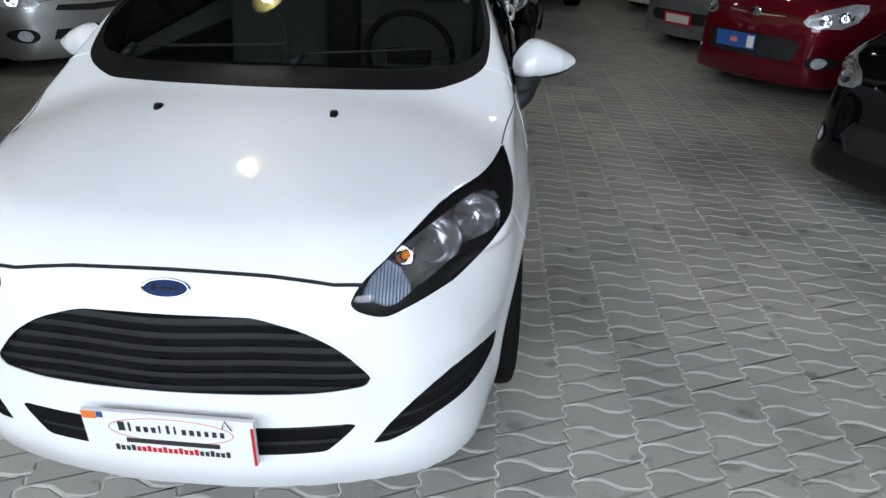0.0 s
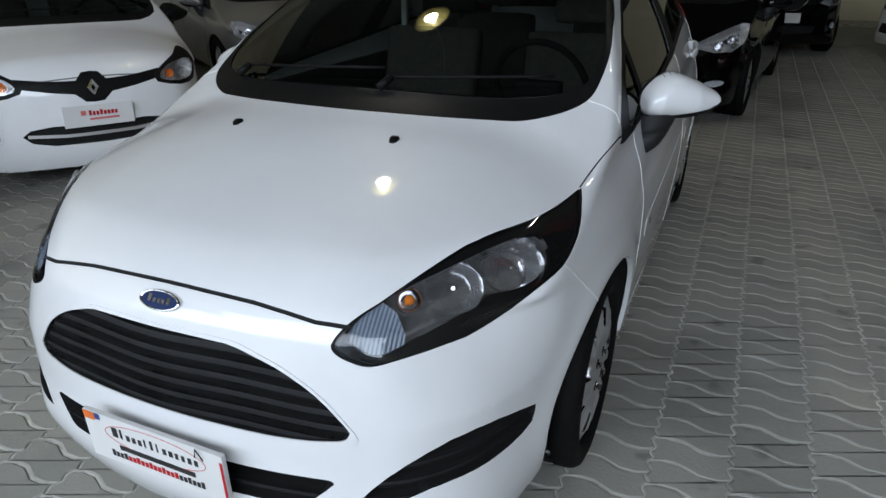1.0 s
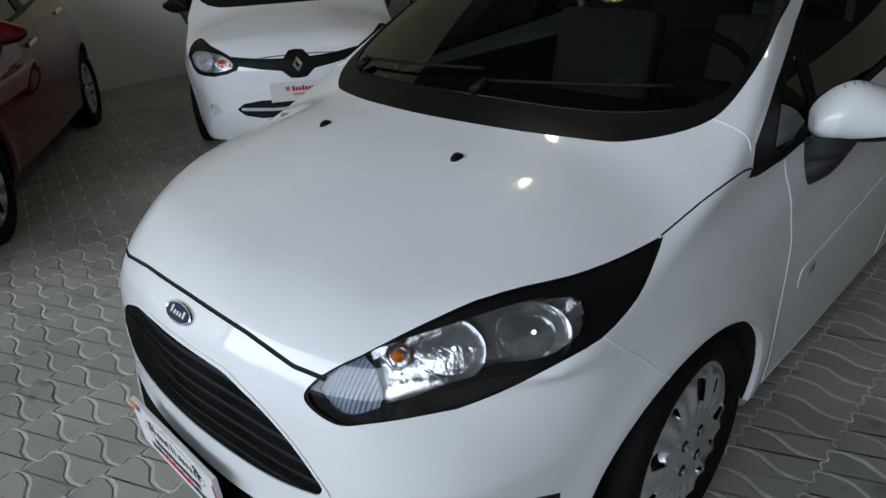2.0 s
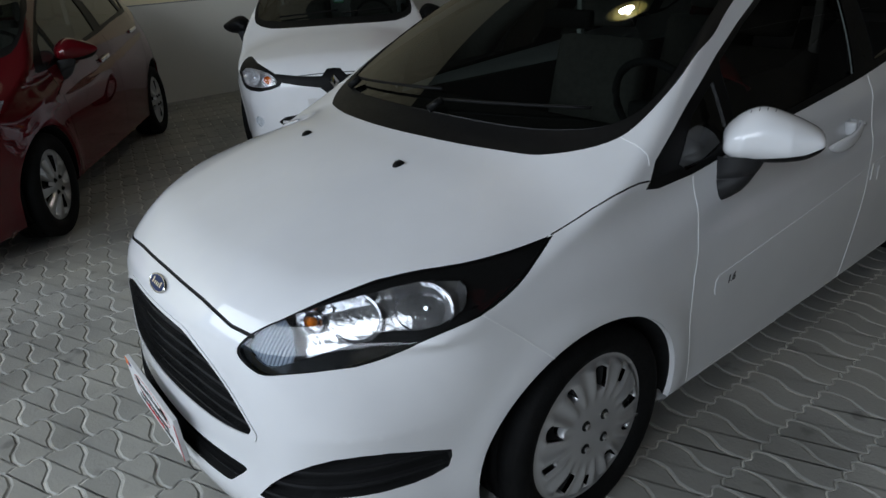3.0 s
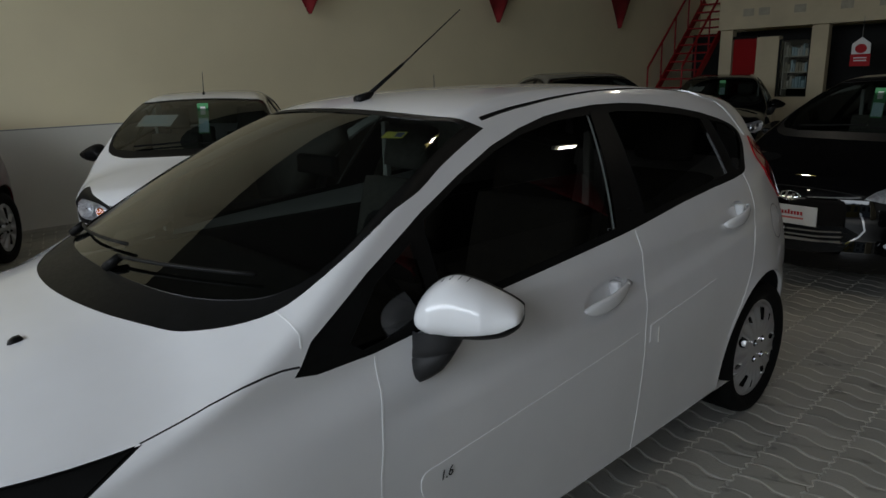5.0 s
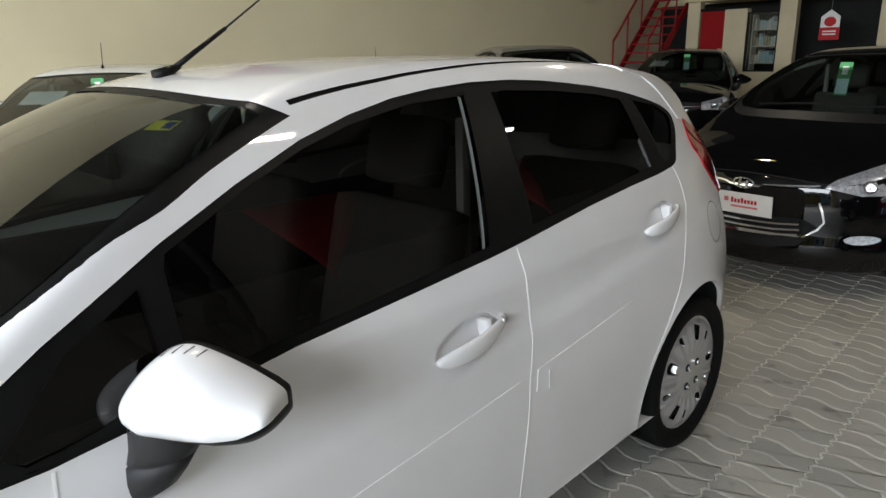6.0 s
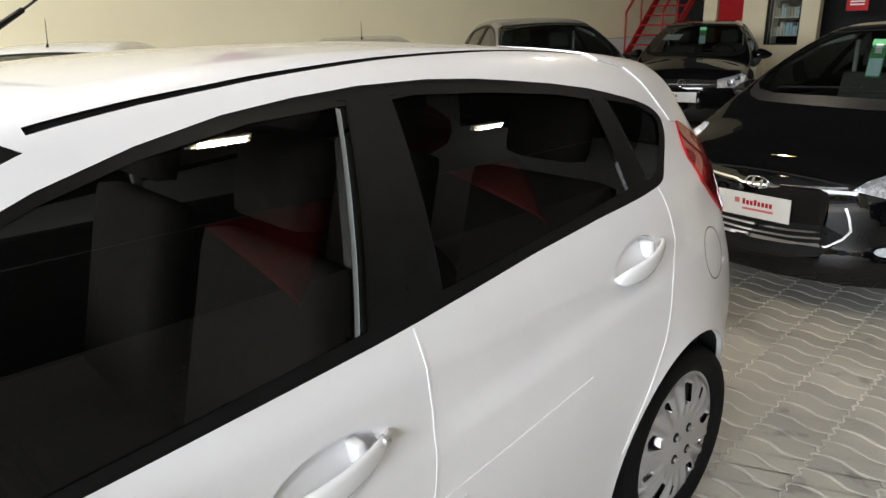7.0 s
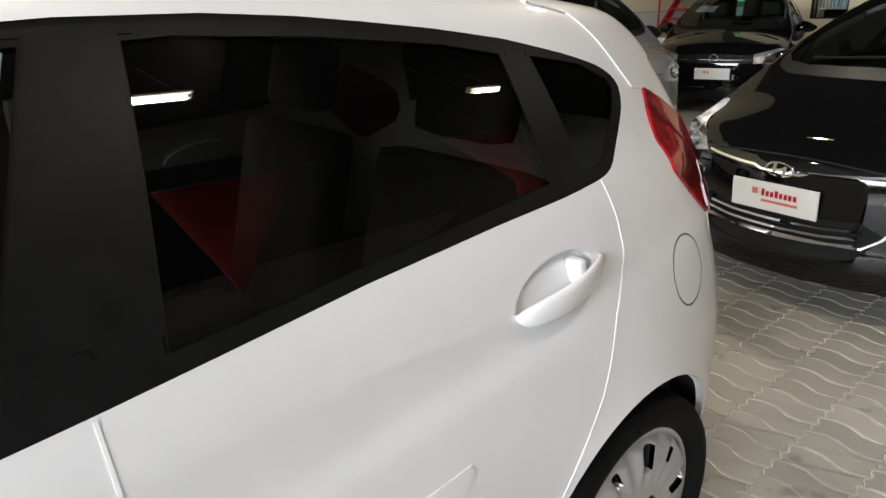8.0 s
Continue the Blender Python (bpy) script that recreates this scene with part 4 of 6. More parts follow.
def white_hatchback():
    car = Car("white_hatchback", HATCH, WHITE, h=0.018)
    sh = car.shell
    # panels first, then what is cut into them, then the shut lines
    sh.cut("hood", mirrored([(0, 0.073, 0.770), (0.224, 0.079, 0.763), (0.365, 0.088, 0.744), (0.432, 0.116, 0.738), (0.475, 0.172, 0.77), (0.54, 0.275, 0.815), (0.603, 0.40, 0.845), (0.672, 0.52, 0.853), (0.709, 0.629, 0.859),
                             (0.730, 0.745, 0.865), (0.735, 0.875, 0.883), (0.757, 1.024, 0.912), (0.70, 1.10, 0.96), (0.5, 1.1, 1.1), (0, 1.05, 1.15)]), (0, -0.35, 0.94), both=False, facing=0.2, where=lambda c: c[:, 1] < 1.2)
    sh.cut("bumper", [(0, -0.2, 0.1), (0, -0.2, 0.772), (0, 0.30, 0.772), (0, 0.49, 0.775), (0, 0.588, 0.685), (0, 0.679, 0.594), (0, 0.74, 0.1)], (1, 0, 0), facing=-2, only=("body",))
    sh.cut("door_front", yz((1.252, 0.95), (1.250, 0.90), (1.243, 0.824), (1.225, 0.74), (1.205, 0.64), (1.203, 0.58), (1.21, 0.48), (1.246, 0.337), (1.265, 0.25), (1.9, 0.238), (2.28, 0.24), (2.284, 0.40), (2.288, 0.52), (2.297, 0.671), (2.32, 0.76), (2.339, 0.843), (2.339, 0.919), (2.337, 1.06)), (1, 0, 0), facing=0.2, where=lambda c: c[:, 2] < 1.1)
    sh.cut("door_rear", yz((2.337, 1.06), (2.339, 0.919), (2.339, 0.843), (2.32, 0.76), (2.297, 0.671), (2.288, 0.52), (2.284, 0.40), (2.28, 0.24), (2.80, 0.25), (2.86, 0.376), (2.921, 0.444), (2.98, 0.53), (3.044, 0.61), (3.131, 0.718), (3.165, 0.78), (3.198, 0.848), (3.24, 0.90), (3.264, 0.946), (3.268, 1.003), (3.256, 1.12)), (1, 0, 0), facing=0.2, where=lambda c: c[:, 2] < 1.15)
    sh.cut("roof", mirrored([(0, 1.70, 1.4), (0.5, 1.84, 1.37), (0.534, 1.859, 1.362), (0.512, 2.027, 1.398), (0.489, 2.234, 1.424), (0.462, 2.53, 1.442), (0.44, 2.9, 1.44), (0.43, 3.25, 1.41), (0.425, 3.5, 1.4), (0, 3.55, 1.4)]), (0, 0, 1), both=False, facing=0.3)
    sh.cut("spoiler", yz((3.31, 1.6), (3.304, 1.392), (3.405, 1.367), (3.453, 1.302), (3.502, 1.213), (3.60, 1.195), (3.66, 1.26), (3.9, 1.32), (3.9, 1.6)), (1, 0, 0), facing=-2, only=("body", "roof"), where=lambda c: c[:, 1] > 3.2)
    car.windows(DARK_GLASS)
    ring = [(x * 1.035, 0, 0.587 + (z - 0.587) * 1.13 - 0.004) for x, y, z in GRILLE]
    sh.cut("surround", ring, (0, -1, 0), both=False, where=lambda c: c[:, 1] < 0.5)
    sh.cut("grille", GRILLE, (0, -1, 0), both=False, where=lambda c: c[:, 1] < 0.5)
    sh.cut("intake", INTAKE, (0, -1, 0), both=False, where=lambda c: c[:, 1] < 0.5)
    for k in range(6):
        z = 0.498 + 0.034 * k
        line = [(x, 0, z - 0.010 * (x / 0.45) ** 2 - 0.004 * math.cos(x * 14 + 0.3)) for x in np.linspace(-0.46, 0.46, 33)]
        sh.strip("slat_%d" % k, line, (0, -1, 0), width=0.019, both=False, where=lambda c: c[:, 1] < 0.5, only=("grille",))
    sh.strip("intake_bar", [(x, 0, 0.345) for x in np.linspace(-0.4, 0.4, 9)], (0, -1, 0), width=0.016, both=False, where=lambda c: c[:, 1] < 0.5, only=("intake",))
    sh.cut("lamp_edge", [(c[0], c[1], c[2]) for c in HEADLIGHT_WIDE], (0.45, -0.55, 0.6), facing=0.05, where=lambda c: (c[:, 1] < 0.9) & (c[:, 2] > 0.6))
    sh.cut("headlight", HEADLIGHT, (0.45, -0.55, 0.6), facing=0.05, where=lambda c: (c[:, 1] < 0.9) & (c[:, 2] > 0.6))
    sh.cut("lamp_bright", LAMP_BRIGHT, (0.45, -0.55, 0.6), facing=0.05, where=lambda c: (c[:, 1] < 0.9) & (c[:, 2] > 0.6), only=("headlight",))
    sh.cut("lamp_ribbed", [(0.425, 0.098, 0.715), (0.438, 0.122, 0.742), (0.472, 0.172, 0.773), (0.50, 0.18, 0.745), (0.527, 0.165, 0.708), (0.53, 0.152, 0.692), (0.508, 0.126, 0.682), (0.477, 0.104, 0.681), (0.44, 0.095, 0.70)], (0.45, -0.55, 0.6), facing=0.05, where=lambda c: (c[:, 1] < 0.9) & (c[:, 2] > 0.6), only=("lamp_bright",))
    sh.strip("channel", yz((2.362, 1.362), (2.29, 1.19), (2.222, 1.02)), (1, 0, 0), width=0.0095, only=("glass_front",))
    sh.cut("fog", FOG, (0.5, -0.85, 0), where=lambda c: (c[:, 1] < 0.9) & (c[:, 2] < 0.6))
    for k, z in enumerate((0.355, 0.395, 0.435)):
        sh.strip("fog_slat_%d" % k, [(0.44, 0.04, z - 0.012), (0.52, 0.08, z - 0.005), (0.60, 0.14, z), (0.67, 0.25, z + 0.004), (0.75, 0.42, z + 0.008)], (0.5, -0.85, 0), width=0.012, where=lambda c: (c[:, 1] < 0.9) & (c[:, 2] < 0.6), only=("fog",))
    sh.cut("tail", [(0.576, 3.54, 1.204), (0.576, 3.615, 1.171), (0.574, 3.748, 1.092), (0.61, 3.79, 1.027), (0.64, 3.79, 0.978), (0.70, 3.70, 0.915), (0.712, 3.662, 0.923), (0.709, 3.606, 0.968), (0.698, 3.533, 1.038), (0.655, 3.505, 1.104), (0.608, 3.515, 1.158)], (0.75, 0.65, 0.1), facing=0.0, where=lambda c: c[:, 1] > 3.2)
    sh.cut("tail_low", [(0.58, 3.82, 1.04), (0.67, 3.60, 1.065), (0.70, 3.55, 1.02), (0.70, 3.60, 0.985), (0.63, 3.83, 0.99)], (0.75, 0.65, 0.1), facing=0.0, where=lambda c: c[:, 1] > 3.2, only=("tail",))
    sh.strip("tail_rib", [(0.60, 3.50, 1.19), (0.615, 3.60, 1.11), (0.645, 3.68, 1.03), (0.70, 3.68, 0.93)], (0.75, 0.65, 0.1), width=0.010, facing=0.0, where=lambda c: c[:, 1] > 3.2, only=("tail", "tail_low"))
    sh.cut("moulding_front", yz((1.325, 0.535), (1.318, 0.55), (1.318, 0.58), (1.33, 0.595), (2.26, 0.685), (2.25, 0.628)), (1, 0, 0), only=("door_front",))
    sh.cut("moulding_rear", yz((2.32, 0.635), (2.33, 0.692), (2.80, 0.742), (2.805, 0.73), (2.78, 0.695)), (1, 0, 0), only=("door_rear",))
    car.holes()
    fuel = [(0.8, 3.495 + 0.072 * math.cos(a), 0.845 + 0.07 * math.sin(a)) for a in np.linspace(0, 2 * math.pi, 33)[:-1]]
    sh.cut("fuel_gap", [(p[0], 3.495 + (p[1] - 3.495) * 1.06, 0.845 + (p[2] - 0.845) * 1.06) for p in fuel], (1, 0, 0))
    sh.cut("fuel_flap", fuel, (1, 0, 0))
    for y0, z0 in ((2.115, 0.834), (3.062, 0.935)):
        scoop = [(0.8, y0 - 0.008 + 0.106 * math.cos(a) - 0.012 * math.sin(a), z0 + 0.006 + 0.043 * math.sin(a) + 0.020 * math.cos(a)) for a in np.linspace(0, 2 * math.pi, 41)[:-1]]
        sh.cut("scoop", scoop, (1, 0, 0), only=("door_front", "door_rear"))
    g = dict(width=0.0048)
    half = [(0.01, 0.073, 0.770), (0.12, 0.074, 0.768), (0.224, 0.079, 0.763), (0.30, 0.083, 0.754), (0.365, 0.088, 0.744), (0.435, 0.103, 0.742)]
    sh.strip("hood_gap", [(-x, y, z) for x, y, z in half[::-1]] + half, (0, -0.7, 0.7), width=0.009, both=False, where=lambda c: c[:, 1] < 0.3)
    sh.strip("hood_gap", [(0.730, 0.745, 0.865), (0.735, 0.875, 0.883), (0.757, 1.024, 0.912), (0.766, 1.062, 0.917)], (0.6, 0, 0.8), width=0.004)
    painted = ("body", "door_front", "door_rear", "moulding_front", "moulding_rear")
    for line in (yz((1.250, 0.90), (1.243, 0.824), (1.225, 0.74), (1.205, 0.64), (1.203, 0.58), (1.21, 0.48), (1.246, 0.337), (1.265, 0.25), (1.9, 0.238), (2.28, 0.24)),
                 yz((2.337, 1.0), (2.339, 0.919), (2.339, 0.843), (2.32, 0.76), (2.297, 0.671), (2.288, 0.52), (2.284, 0.40), (2.28, 0.24), (2.80, 0.25)),
                 yz((3.256, 1.08), (3.268, 1.003), (3.264, 0.946), (3.24, 0.90), (3.198, 0.848), (3.165, 0.78), (3.131, 0.718), (3.044, 0.61), (2.98, 0.53), (2.94, 0.47))):
        sh.strip("gap", line, (1, 0, 0), only=painted, **g)
    sh.strip("gap", [(0.757, 0.495, 0.77), (0.794, 0.588, 0.685), (0.821, 0.679, 0.594)], (1, -0.2, 0.1), width=0.0035, where=lambda c: c[:, 1] < 0.8, only=("body", "bumper"))
    sh.strip("gap", [(0.752, 1.085, 0.945), (0.735, 1.095, 0.962), (0.70, 1.09, 0.99), (0.668, 1.076, 1.022)], (0.5, -0.4, 0.8), width=0.003, only=("body", "hood"))
    sh.strip("spoiler_gap", [(0.475, 3.304, 1.392), (0.494, 3.405, 1.367), (0.548, 3.453, 1.302), (0.599, 3.502, 1.213)], (0.7, -0.3, 0.65), width=0.003, only=("body", "spoiler"))
    sh.strip("roof_gap", [(0.534, 1.859, 1.362), (0.512, 2.027, 1.398), (0.489, 2.234, 1.424), (0.462, 2.53, 1.442), (0.44, 2.9, 1.44), (0.43, 3.25, 1.41), (0.43, 3.30, 1.41)], (0, 0, 1), width=0.012, facing=0.3)

    car.add("body", "shell", WHITE, text="white lacquered body shell")
    car.add("bumper", "front_bumper", WHITE)
    car.add("hood", "hood", WHITE)
    car.add("roof", "roof", WHITE)
    car.add("spoiler", "roof_spoiler", WHITE, depth=-0.004, text="white roof spoiler over the tailgate")
    car.pair("door_front", "front_door", WHITE)
    car.pair("door_rear", "rear_door", WHITE)
    car.pair("moulding_front", "door_moulding", WHITE, depth=-0.0022)
    car.pair("moulding_rear", "door_moulding", WHITE, depth=-0.0022)
    # Raised bead along the shut lines carries the painted edge glint.
    car.add_each("gap", "shut_line", EDGE_GLINT, depth=-0.0012)
    car.add_each("hood_gap", "shut_line", VOID, depth=0.006)
    car.add_each("roof_gap", "roof_channel", TRIM, depth=0.004)
    car.pair("spoiler_gap", "shut_line", SEAM, depth=0.002)
    car.pair("fuel_gap", "shut_line", SEAM, depth=0.003)
    car.pair("fuel_flap", "fuel_flap", WHITE)
    car.add_windows(DARK_GLASS, SCREEN)
    grille = car.add("grille", "grille", VOID, depth=0.045, text="black slatted radiator grille")
    for k in range(6):
        car.add("slat_%d" % k, "slat", GRAIN, depth=0.008, rim=0.0125, parent=grille)
    car.add("surround", "grille_surround", WHITE, depth=-0.003, text="white raised lip round the grille")
    low = car.add("intake", "lower_intake", VOID, depth=0.05)
    car.add("intake_bar", "slat", GRAIN, depth=0.010, rim=0.016, parent=low)
    for sx in (1, -1):
        recess = car.add("fog", "fog_lamp_recess", VOID, where=lambda c: c[:, 0] * sx > 0, depth=0.04, text="black slatted fog lamp recess")
        for k in range(3):
            car.add("fog_slat_%d" % k, "slat", GRAIN, where=lambda c: c[:, 0] * sx > 0, depth=0.006, rim=0.011, parent=recess)
    car.pair("lamp_edge", "headlight_gasket", TRIM, depth=0.003)
    car.lamp_inside("headlight", 0.010)
    car.lamp_inside("lamp_bright", 0.040, LAMP_SILVER)
    car.pair("lamp_ribbed", "headlight_cover", CLEAR, text="clear headlight cover", shadow=False)
    car.pair("lamp_ribbed", "indicator_lens", RIBBED, depth=0.007, text="ribbed clear indicator lens")
    # Strip added for the daylight gleam at the glass edge.
    car.pair("channel", "window_channel", EDGE_GLEAM, depth=0.002, text="pale grey channel at the window's rear edge")
    car.bowl((0.579, 0.292, 0.766), 0.056, (-26, 26), mat=FACET, squash=1.15)
    car.bowl((0.674, 0.408, 0.783), 0.058, (-26, 32), mat=FACET, squash=1.2)
    car.bowl((0.510, 0.222, 0.757), 0.026, (-34, 26), mat=CHROME, deep=0.03)
    for sx in (1, -1):
        v, f = lathe([(0.0, -0.016), (0.008, -0.013), (0.0115, -0.004), (0.010, 0.006), (0.006, 0.014)], 16, "y")
        from_arrays("indicator_bulb", v, f, AMBER, car.root, label="amber indicator bulb").matrix_basis = pose(sx * 0.510, 0.222, 0.757, -34, 0, sx * 26)
    for sx in (1, -1):
        for mid in (2.1, 3.06):
            car.add("scoop", "handle_scoop", WHITE, where=lambda c: (c[:, 0] * sx > 0) & (abs(c[:, 1] - mid) < 0.4), depth=0.016)
    for y0, z0 in ((2.118, 0.842), (3.065, 0.943)):
        for sx in (1, -1):
            v, f = [], []
            n = 18
            for i in range(n + 1):
                u = 0.5 - 0.5 * math.cos(math.pi * i / n)
                y, z = y0 - 0.118 + 0.236 * u, z0 - 0.024 + 0.012 * u + 0.030 * u * u
                p = car.surface((0.8, y, z - 0.006), (1, 0, 0))
                out, wide = 0.003 + 0.027 * math.sin(math.pi * min(1, max(0, u))) ** 0.6, (0.004 + 0.0235 * max(0, 1 - abs(2 * u - 1) ** 3.2) ** 0.6) * (1 - 0.25 * u * u)
                for k in range(10):
                    a = 2 * math.pi * k / 10
                    v.append((sx * (p[0] + out + 0.008 * math.cos(a)), y, z + wide * math.sin(a)))
            for i in range(n):
                for k in range(10):
                    j = (k + 1) % 10
                    q = (i * 10 + k, (i + 1) * 10 + k, (i + 1) * 10 + j, i * 10 + j)
                    f.append(q if sx > 0 else q[::-1])
            f += [tuple(range(10))[::sx], tuple(range(n * 10, n * 10 + 10))[::-sx]]
            handle = from_arrays("door_handle", v, f, WHITE, car.root, label="white pull handle over a scooped recess")
            p = car.surface((0.8, y0 + 0.052, z0 + 0.014), (1, 0, 0))
            part("handle_post", rounded_box(-0.018, -0.011, -0.028, 0.016, 0.011, 0.018, 0.007), WHITE, handle, "", True).matrix_basis = pose(sx * p[0], y0 + 0.052, z0 + 0.012, 8 * sx, 0, 0 if sx > 0 else 180)
            if y0 < 2.5:
                bm = bmesh.new()
                p = car.surface((0.8, 2.205, 0.858), (1, 0, 0))
                rod(bm, (sx * (p[0] + 0.014), 2.213, 0.861), (sx * (p[0] + 0.0305), 2.213, 0.861), 0.008, 0.0075, 14)
                part("keyhole", bm, ALLOY, handle, "round metal lock cylinder", True)
    for sx in (1, -1):
        tail = car.add("tail", "tail_light", RED_LENS, where=lambda c: c[:, 0] * sx > 0, depth=-0.006, text="glossy red tail light lens")
        car.add("tail_low", "lens_band", DEEP_RED, where=lambda c: c[:, 0] * sx > 0, depth=-0.008, parent=tail)
        car.add("tail_rib", "lens_rib", DEEP_RED, where=lambda c: c[:, 0] * sx > 0, depth=-0.009, parent=tail)
    car.wells()
    car.wheels(0.297, 0.219, CAPS, "cover", 0.79)
    car.underside()
    car.cabin(FABRIC, PALE_PLASTIC)
    car.mirrors(WHITE)
    # dealer's card on the number plate
    card = part("dealer_card", rounded_box(-0.2, -0.006, -0.068, 0.2, 0.006, 0.068, 0.002), PAPER, car.root, "white printed dealer card over the plate")
    card.matrix_basis = pose(-0.004, -0.038, 0.388, 3, 1.0, 0)
    def bar(name, mat, x0, z0, x1, z1, y=-0.0072):
        bm = bmesh.new()
        box(bm, x0, y, z0, x1, y + 0.0008, z1)
        return part(name, bm, mat, card)
    bm = bmesh.new()
    n = 48
    for k in range(n):
        a, b = 2 * math.pi * k / n, 2 * math.pi * (k + 1) / n
        box(bm, -0.004, 0, -0.0008, 0.004 + 0.008 * abs(math.sin(a)), 0.0006, 0.0008, pose(0.005 + 0.145 * math.cos(a), -0.007, 0.022 + 0.036 * math.sin(a), 0, -math.degrees(math.atan2(0.036 * math.cos(a), -0.145 * math.sin(a))), 0))
    part("printed_oval", bm, PINK_INK, card)
    for k, (w, h) in enumerate(((0.022, 0.03), (0.008, 0.03), (0.014, 0.018), (0.014, 0.018), (0.014, 0.018), (0.006, 0.026), (0.01, 0.028), (0.006, 0.026), (0.014, 0.018), (0.015, 0.018), (0.012, 0.018), (0.012, 0.018), (0.014, 0.018), (0.014, 0.018))):
        x = -0.118 + 0.0178 * k + (0.006 if k else 0)
        bar("headline_bar", INK, x, 0.014, x + w * 0.72, 0.014 + h * 0.9)
    bar("slogan_bar", INK, -0.105, -0.022, 0.115, -0.008)
    for k in range(22):
        x = -0.135 + 0.0125 * k
        bar("address_bar", RED_INK if 3 < k < 16 else INK, x, -0.048, x + 0.009, -0.034 + 0.004 * (k % 3 == 0), -0.0074)
    bar("corner_print", ORANGE_INK, -0.198, 0.045, -0.165, 0.067)
    bar("corner_print", BLUE_INK, -0.163, 0.05, -0.148, 0.067)
    bar("edge_print", RED_INK, 0.192, -0.067, 0.199, 0.05)
    bm = bmesh.new()
    tube(bm, [Vector((0.128, -0.01, 0.045)), Vector((0.138, -0.014, 0.074)), Vector((0.150, -0.01, 0.043))], 0.0016, 5)
    part("cable_tie", bm, INK, card)
    # badge: enamel oval in a bright ring
    m = car.on_skin((0.003, 0.04, 0.735), (0, -1, 0.15), 0.001)
    v, f = [], []
    for i in range(40):
        a = 2 * math.pi * i / 40
        for r, h in ((1.0, 0.0), (1.0, 0.006), (0.93, 0.008), (0.87, 0.006)):
            v.append((0.056 * r * math.cos(a), 0.0225 * (r if r == 1 else r - 0.07) * math.sin(a), h))
    f = [(i * 4 + q, (i + 1) % 40 * 4 + q, (i + 1) % 40 * 4 + q + 1, i * 4 + q + 1) for i in range(40) for q in range(3)]
    badge = from_arrays("badge", v, f, CHROME, car.root, label="oval blue enamel badge with chrome rim")
    badge.matrix_basis = m
    from_arrays("enamel", [(0.049 * math.cos(2 * math.pi * i / 40), 0.0183 * math.sin(2 * math.pi * i / 40), 0.0062) for i in range(40)], [tuple(range(40))], BADGE_BLUE, badge, smooth=False)
    bm = bmesh.new()
    for k, (x, h) in enumerate(((-0.026, 0.016), (-0.012, 0.009), (0.0, 0.009), (0.012, 0.009), (0.025, 0.015))):
        box(bm, x - 0.004, -0.006, 0.0062, x + 0.004, -0.006 + h, 0.0072)
    part("emblem_bar", bm, CHROME, badge)
    # washer jets
    for sx in (1, -1):
        m = car.on_skin((sx * 0.254, 0.66, 0.97), (0, 0, 1), 0.0)
        v, f = [], []
        for s_, (w, h, y) in enumerate(((0.004, 0.0, 0.020), (0.010, 0.008, 0.012), (0.012, 0.011, 0.0), (0.011, 0.009, -0.012), (0.010, 0.0, -0.016))):
            v += [(-w, y, 0), (-w * 0.8, y, h), (w * 0.8, y, h), (w, y, 0)]
        f = [(i * 4 + k, (i + 1) * 4 + k, (i + 1) * 4 + k + 1, i * 4 + k + 1) for i in range(4) for k in range(3)]
        from_arrays("washer_jet", v, f, TRIM, car.root, label="black washer jet").matrix_basis = pose(sx * 0.254, 0.662, float(m.translation.z) - 0.001, 0, 0, 180) @ pose(0, 0, 0, -14)
    # wipers resting on the cowl
    for x0, x1 in ((0.10, 0.56), (-0.48, 0.06)):
        bm = bmesh.new()
        pts = []
        for u in np.linspace(0, 1, 9):
            x = x0 + (x1 - x0) * u
            q = car.surface((x, 0.90 + 0.33 * x * x + 0.05 * u + 0.03, 1.1), (0, -0.5, 0.86))
            pts.append(Vector(q) + Vector((0, -0.010, 0.016)))
        tube(bm, pts, 0.005, 6)
        rod(bm, pts[0], pts[0] + Vector((-0.03, -0.03, -0.03)), 0.012, 0.014, 8)
        part("wiper", bm, TRIM, car.root, "black wiper blade at rest", True)
    # roof aerial
    bm = bmesh.new()
    base = Vector(car.surface((0.004, 1.845, 1.4), (0, 0, 1)))
    rod(bm, base + Vector((0, -0.035, -0.006)), base + Vector((0, 0.03, 0.022)), 0.022, 0.008, 12)
    way = Vector((0, 0.83, 0.56)).normalized()
    rod(bm, base + Vector((0, 0.005, 0.01)), base + way * 0.21, 0.0085, 0.0055, 8)
    rod(bm, base + way * 0.21, base + way * 0.56, 0.0028, 0.002, 6)
    part("aerial", bm, TRIM, car.root, "black whip aerial raked backward", True)
    # inner mirror and windscreen sticker
    bm = rounded_box(-0.11, 1.62, 1.20, 0.11, 1.65, 1.265, 0.012)
    part("rear_view_mirror", bm, TRIM, car.root, "", True)
    m = car.on_skin((0.40, 1.66, 1.33), (0, -0.6, 0.8), -0.010)
    bm = bmesh.new()
    box(bm, -0.035, -0.02, -0.0005, 0.035, 0.02, 0.0005)
    stick = part("screen_sticker", bm, YELLOW_INK, car.root, "small yellow and blue screen sticker")
    stick.matrix_basis = m
    bm = bmesh.new()
    box(bm, 0.005, -0.014, 0.0006, 0.03, 0.014, 0.0012)
    part("sticker_print", bm, BLUE_INK, stick)
    # engine badge on the door moulding
    p = car.surface((0.8, 1.40, 0.572), (1, 0, 0))
    writing("engine_mark", "1.6", 0.036, INK, car.root, pose(p[0] + 0.0055, 1.395, 0.566, 90, 0, 90) @ pose(0, 0, 0, 0, 0, 4), shear=0.3)
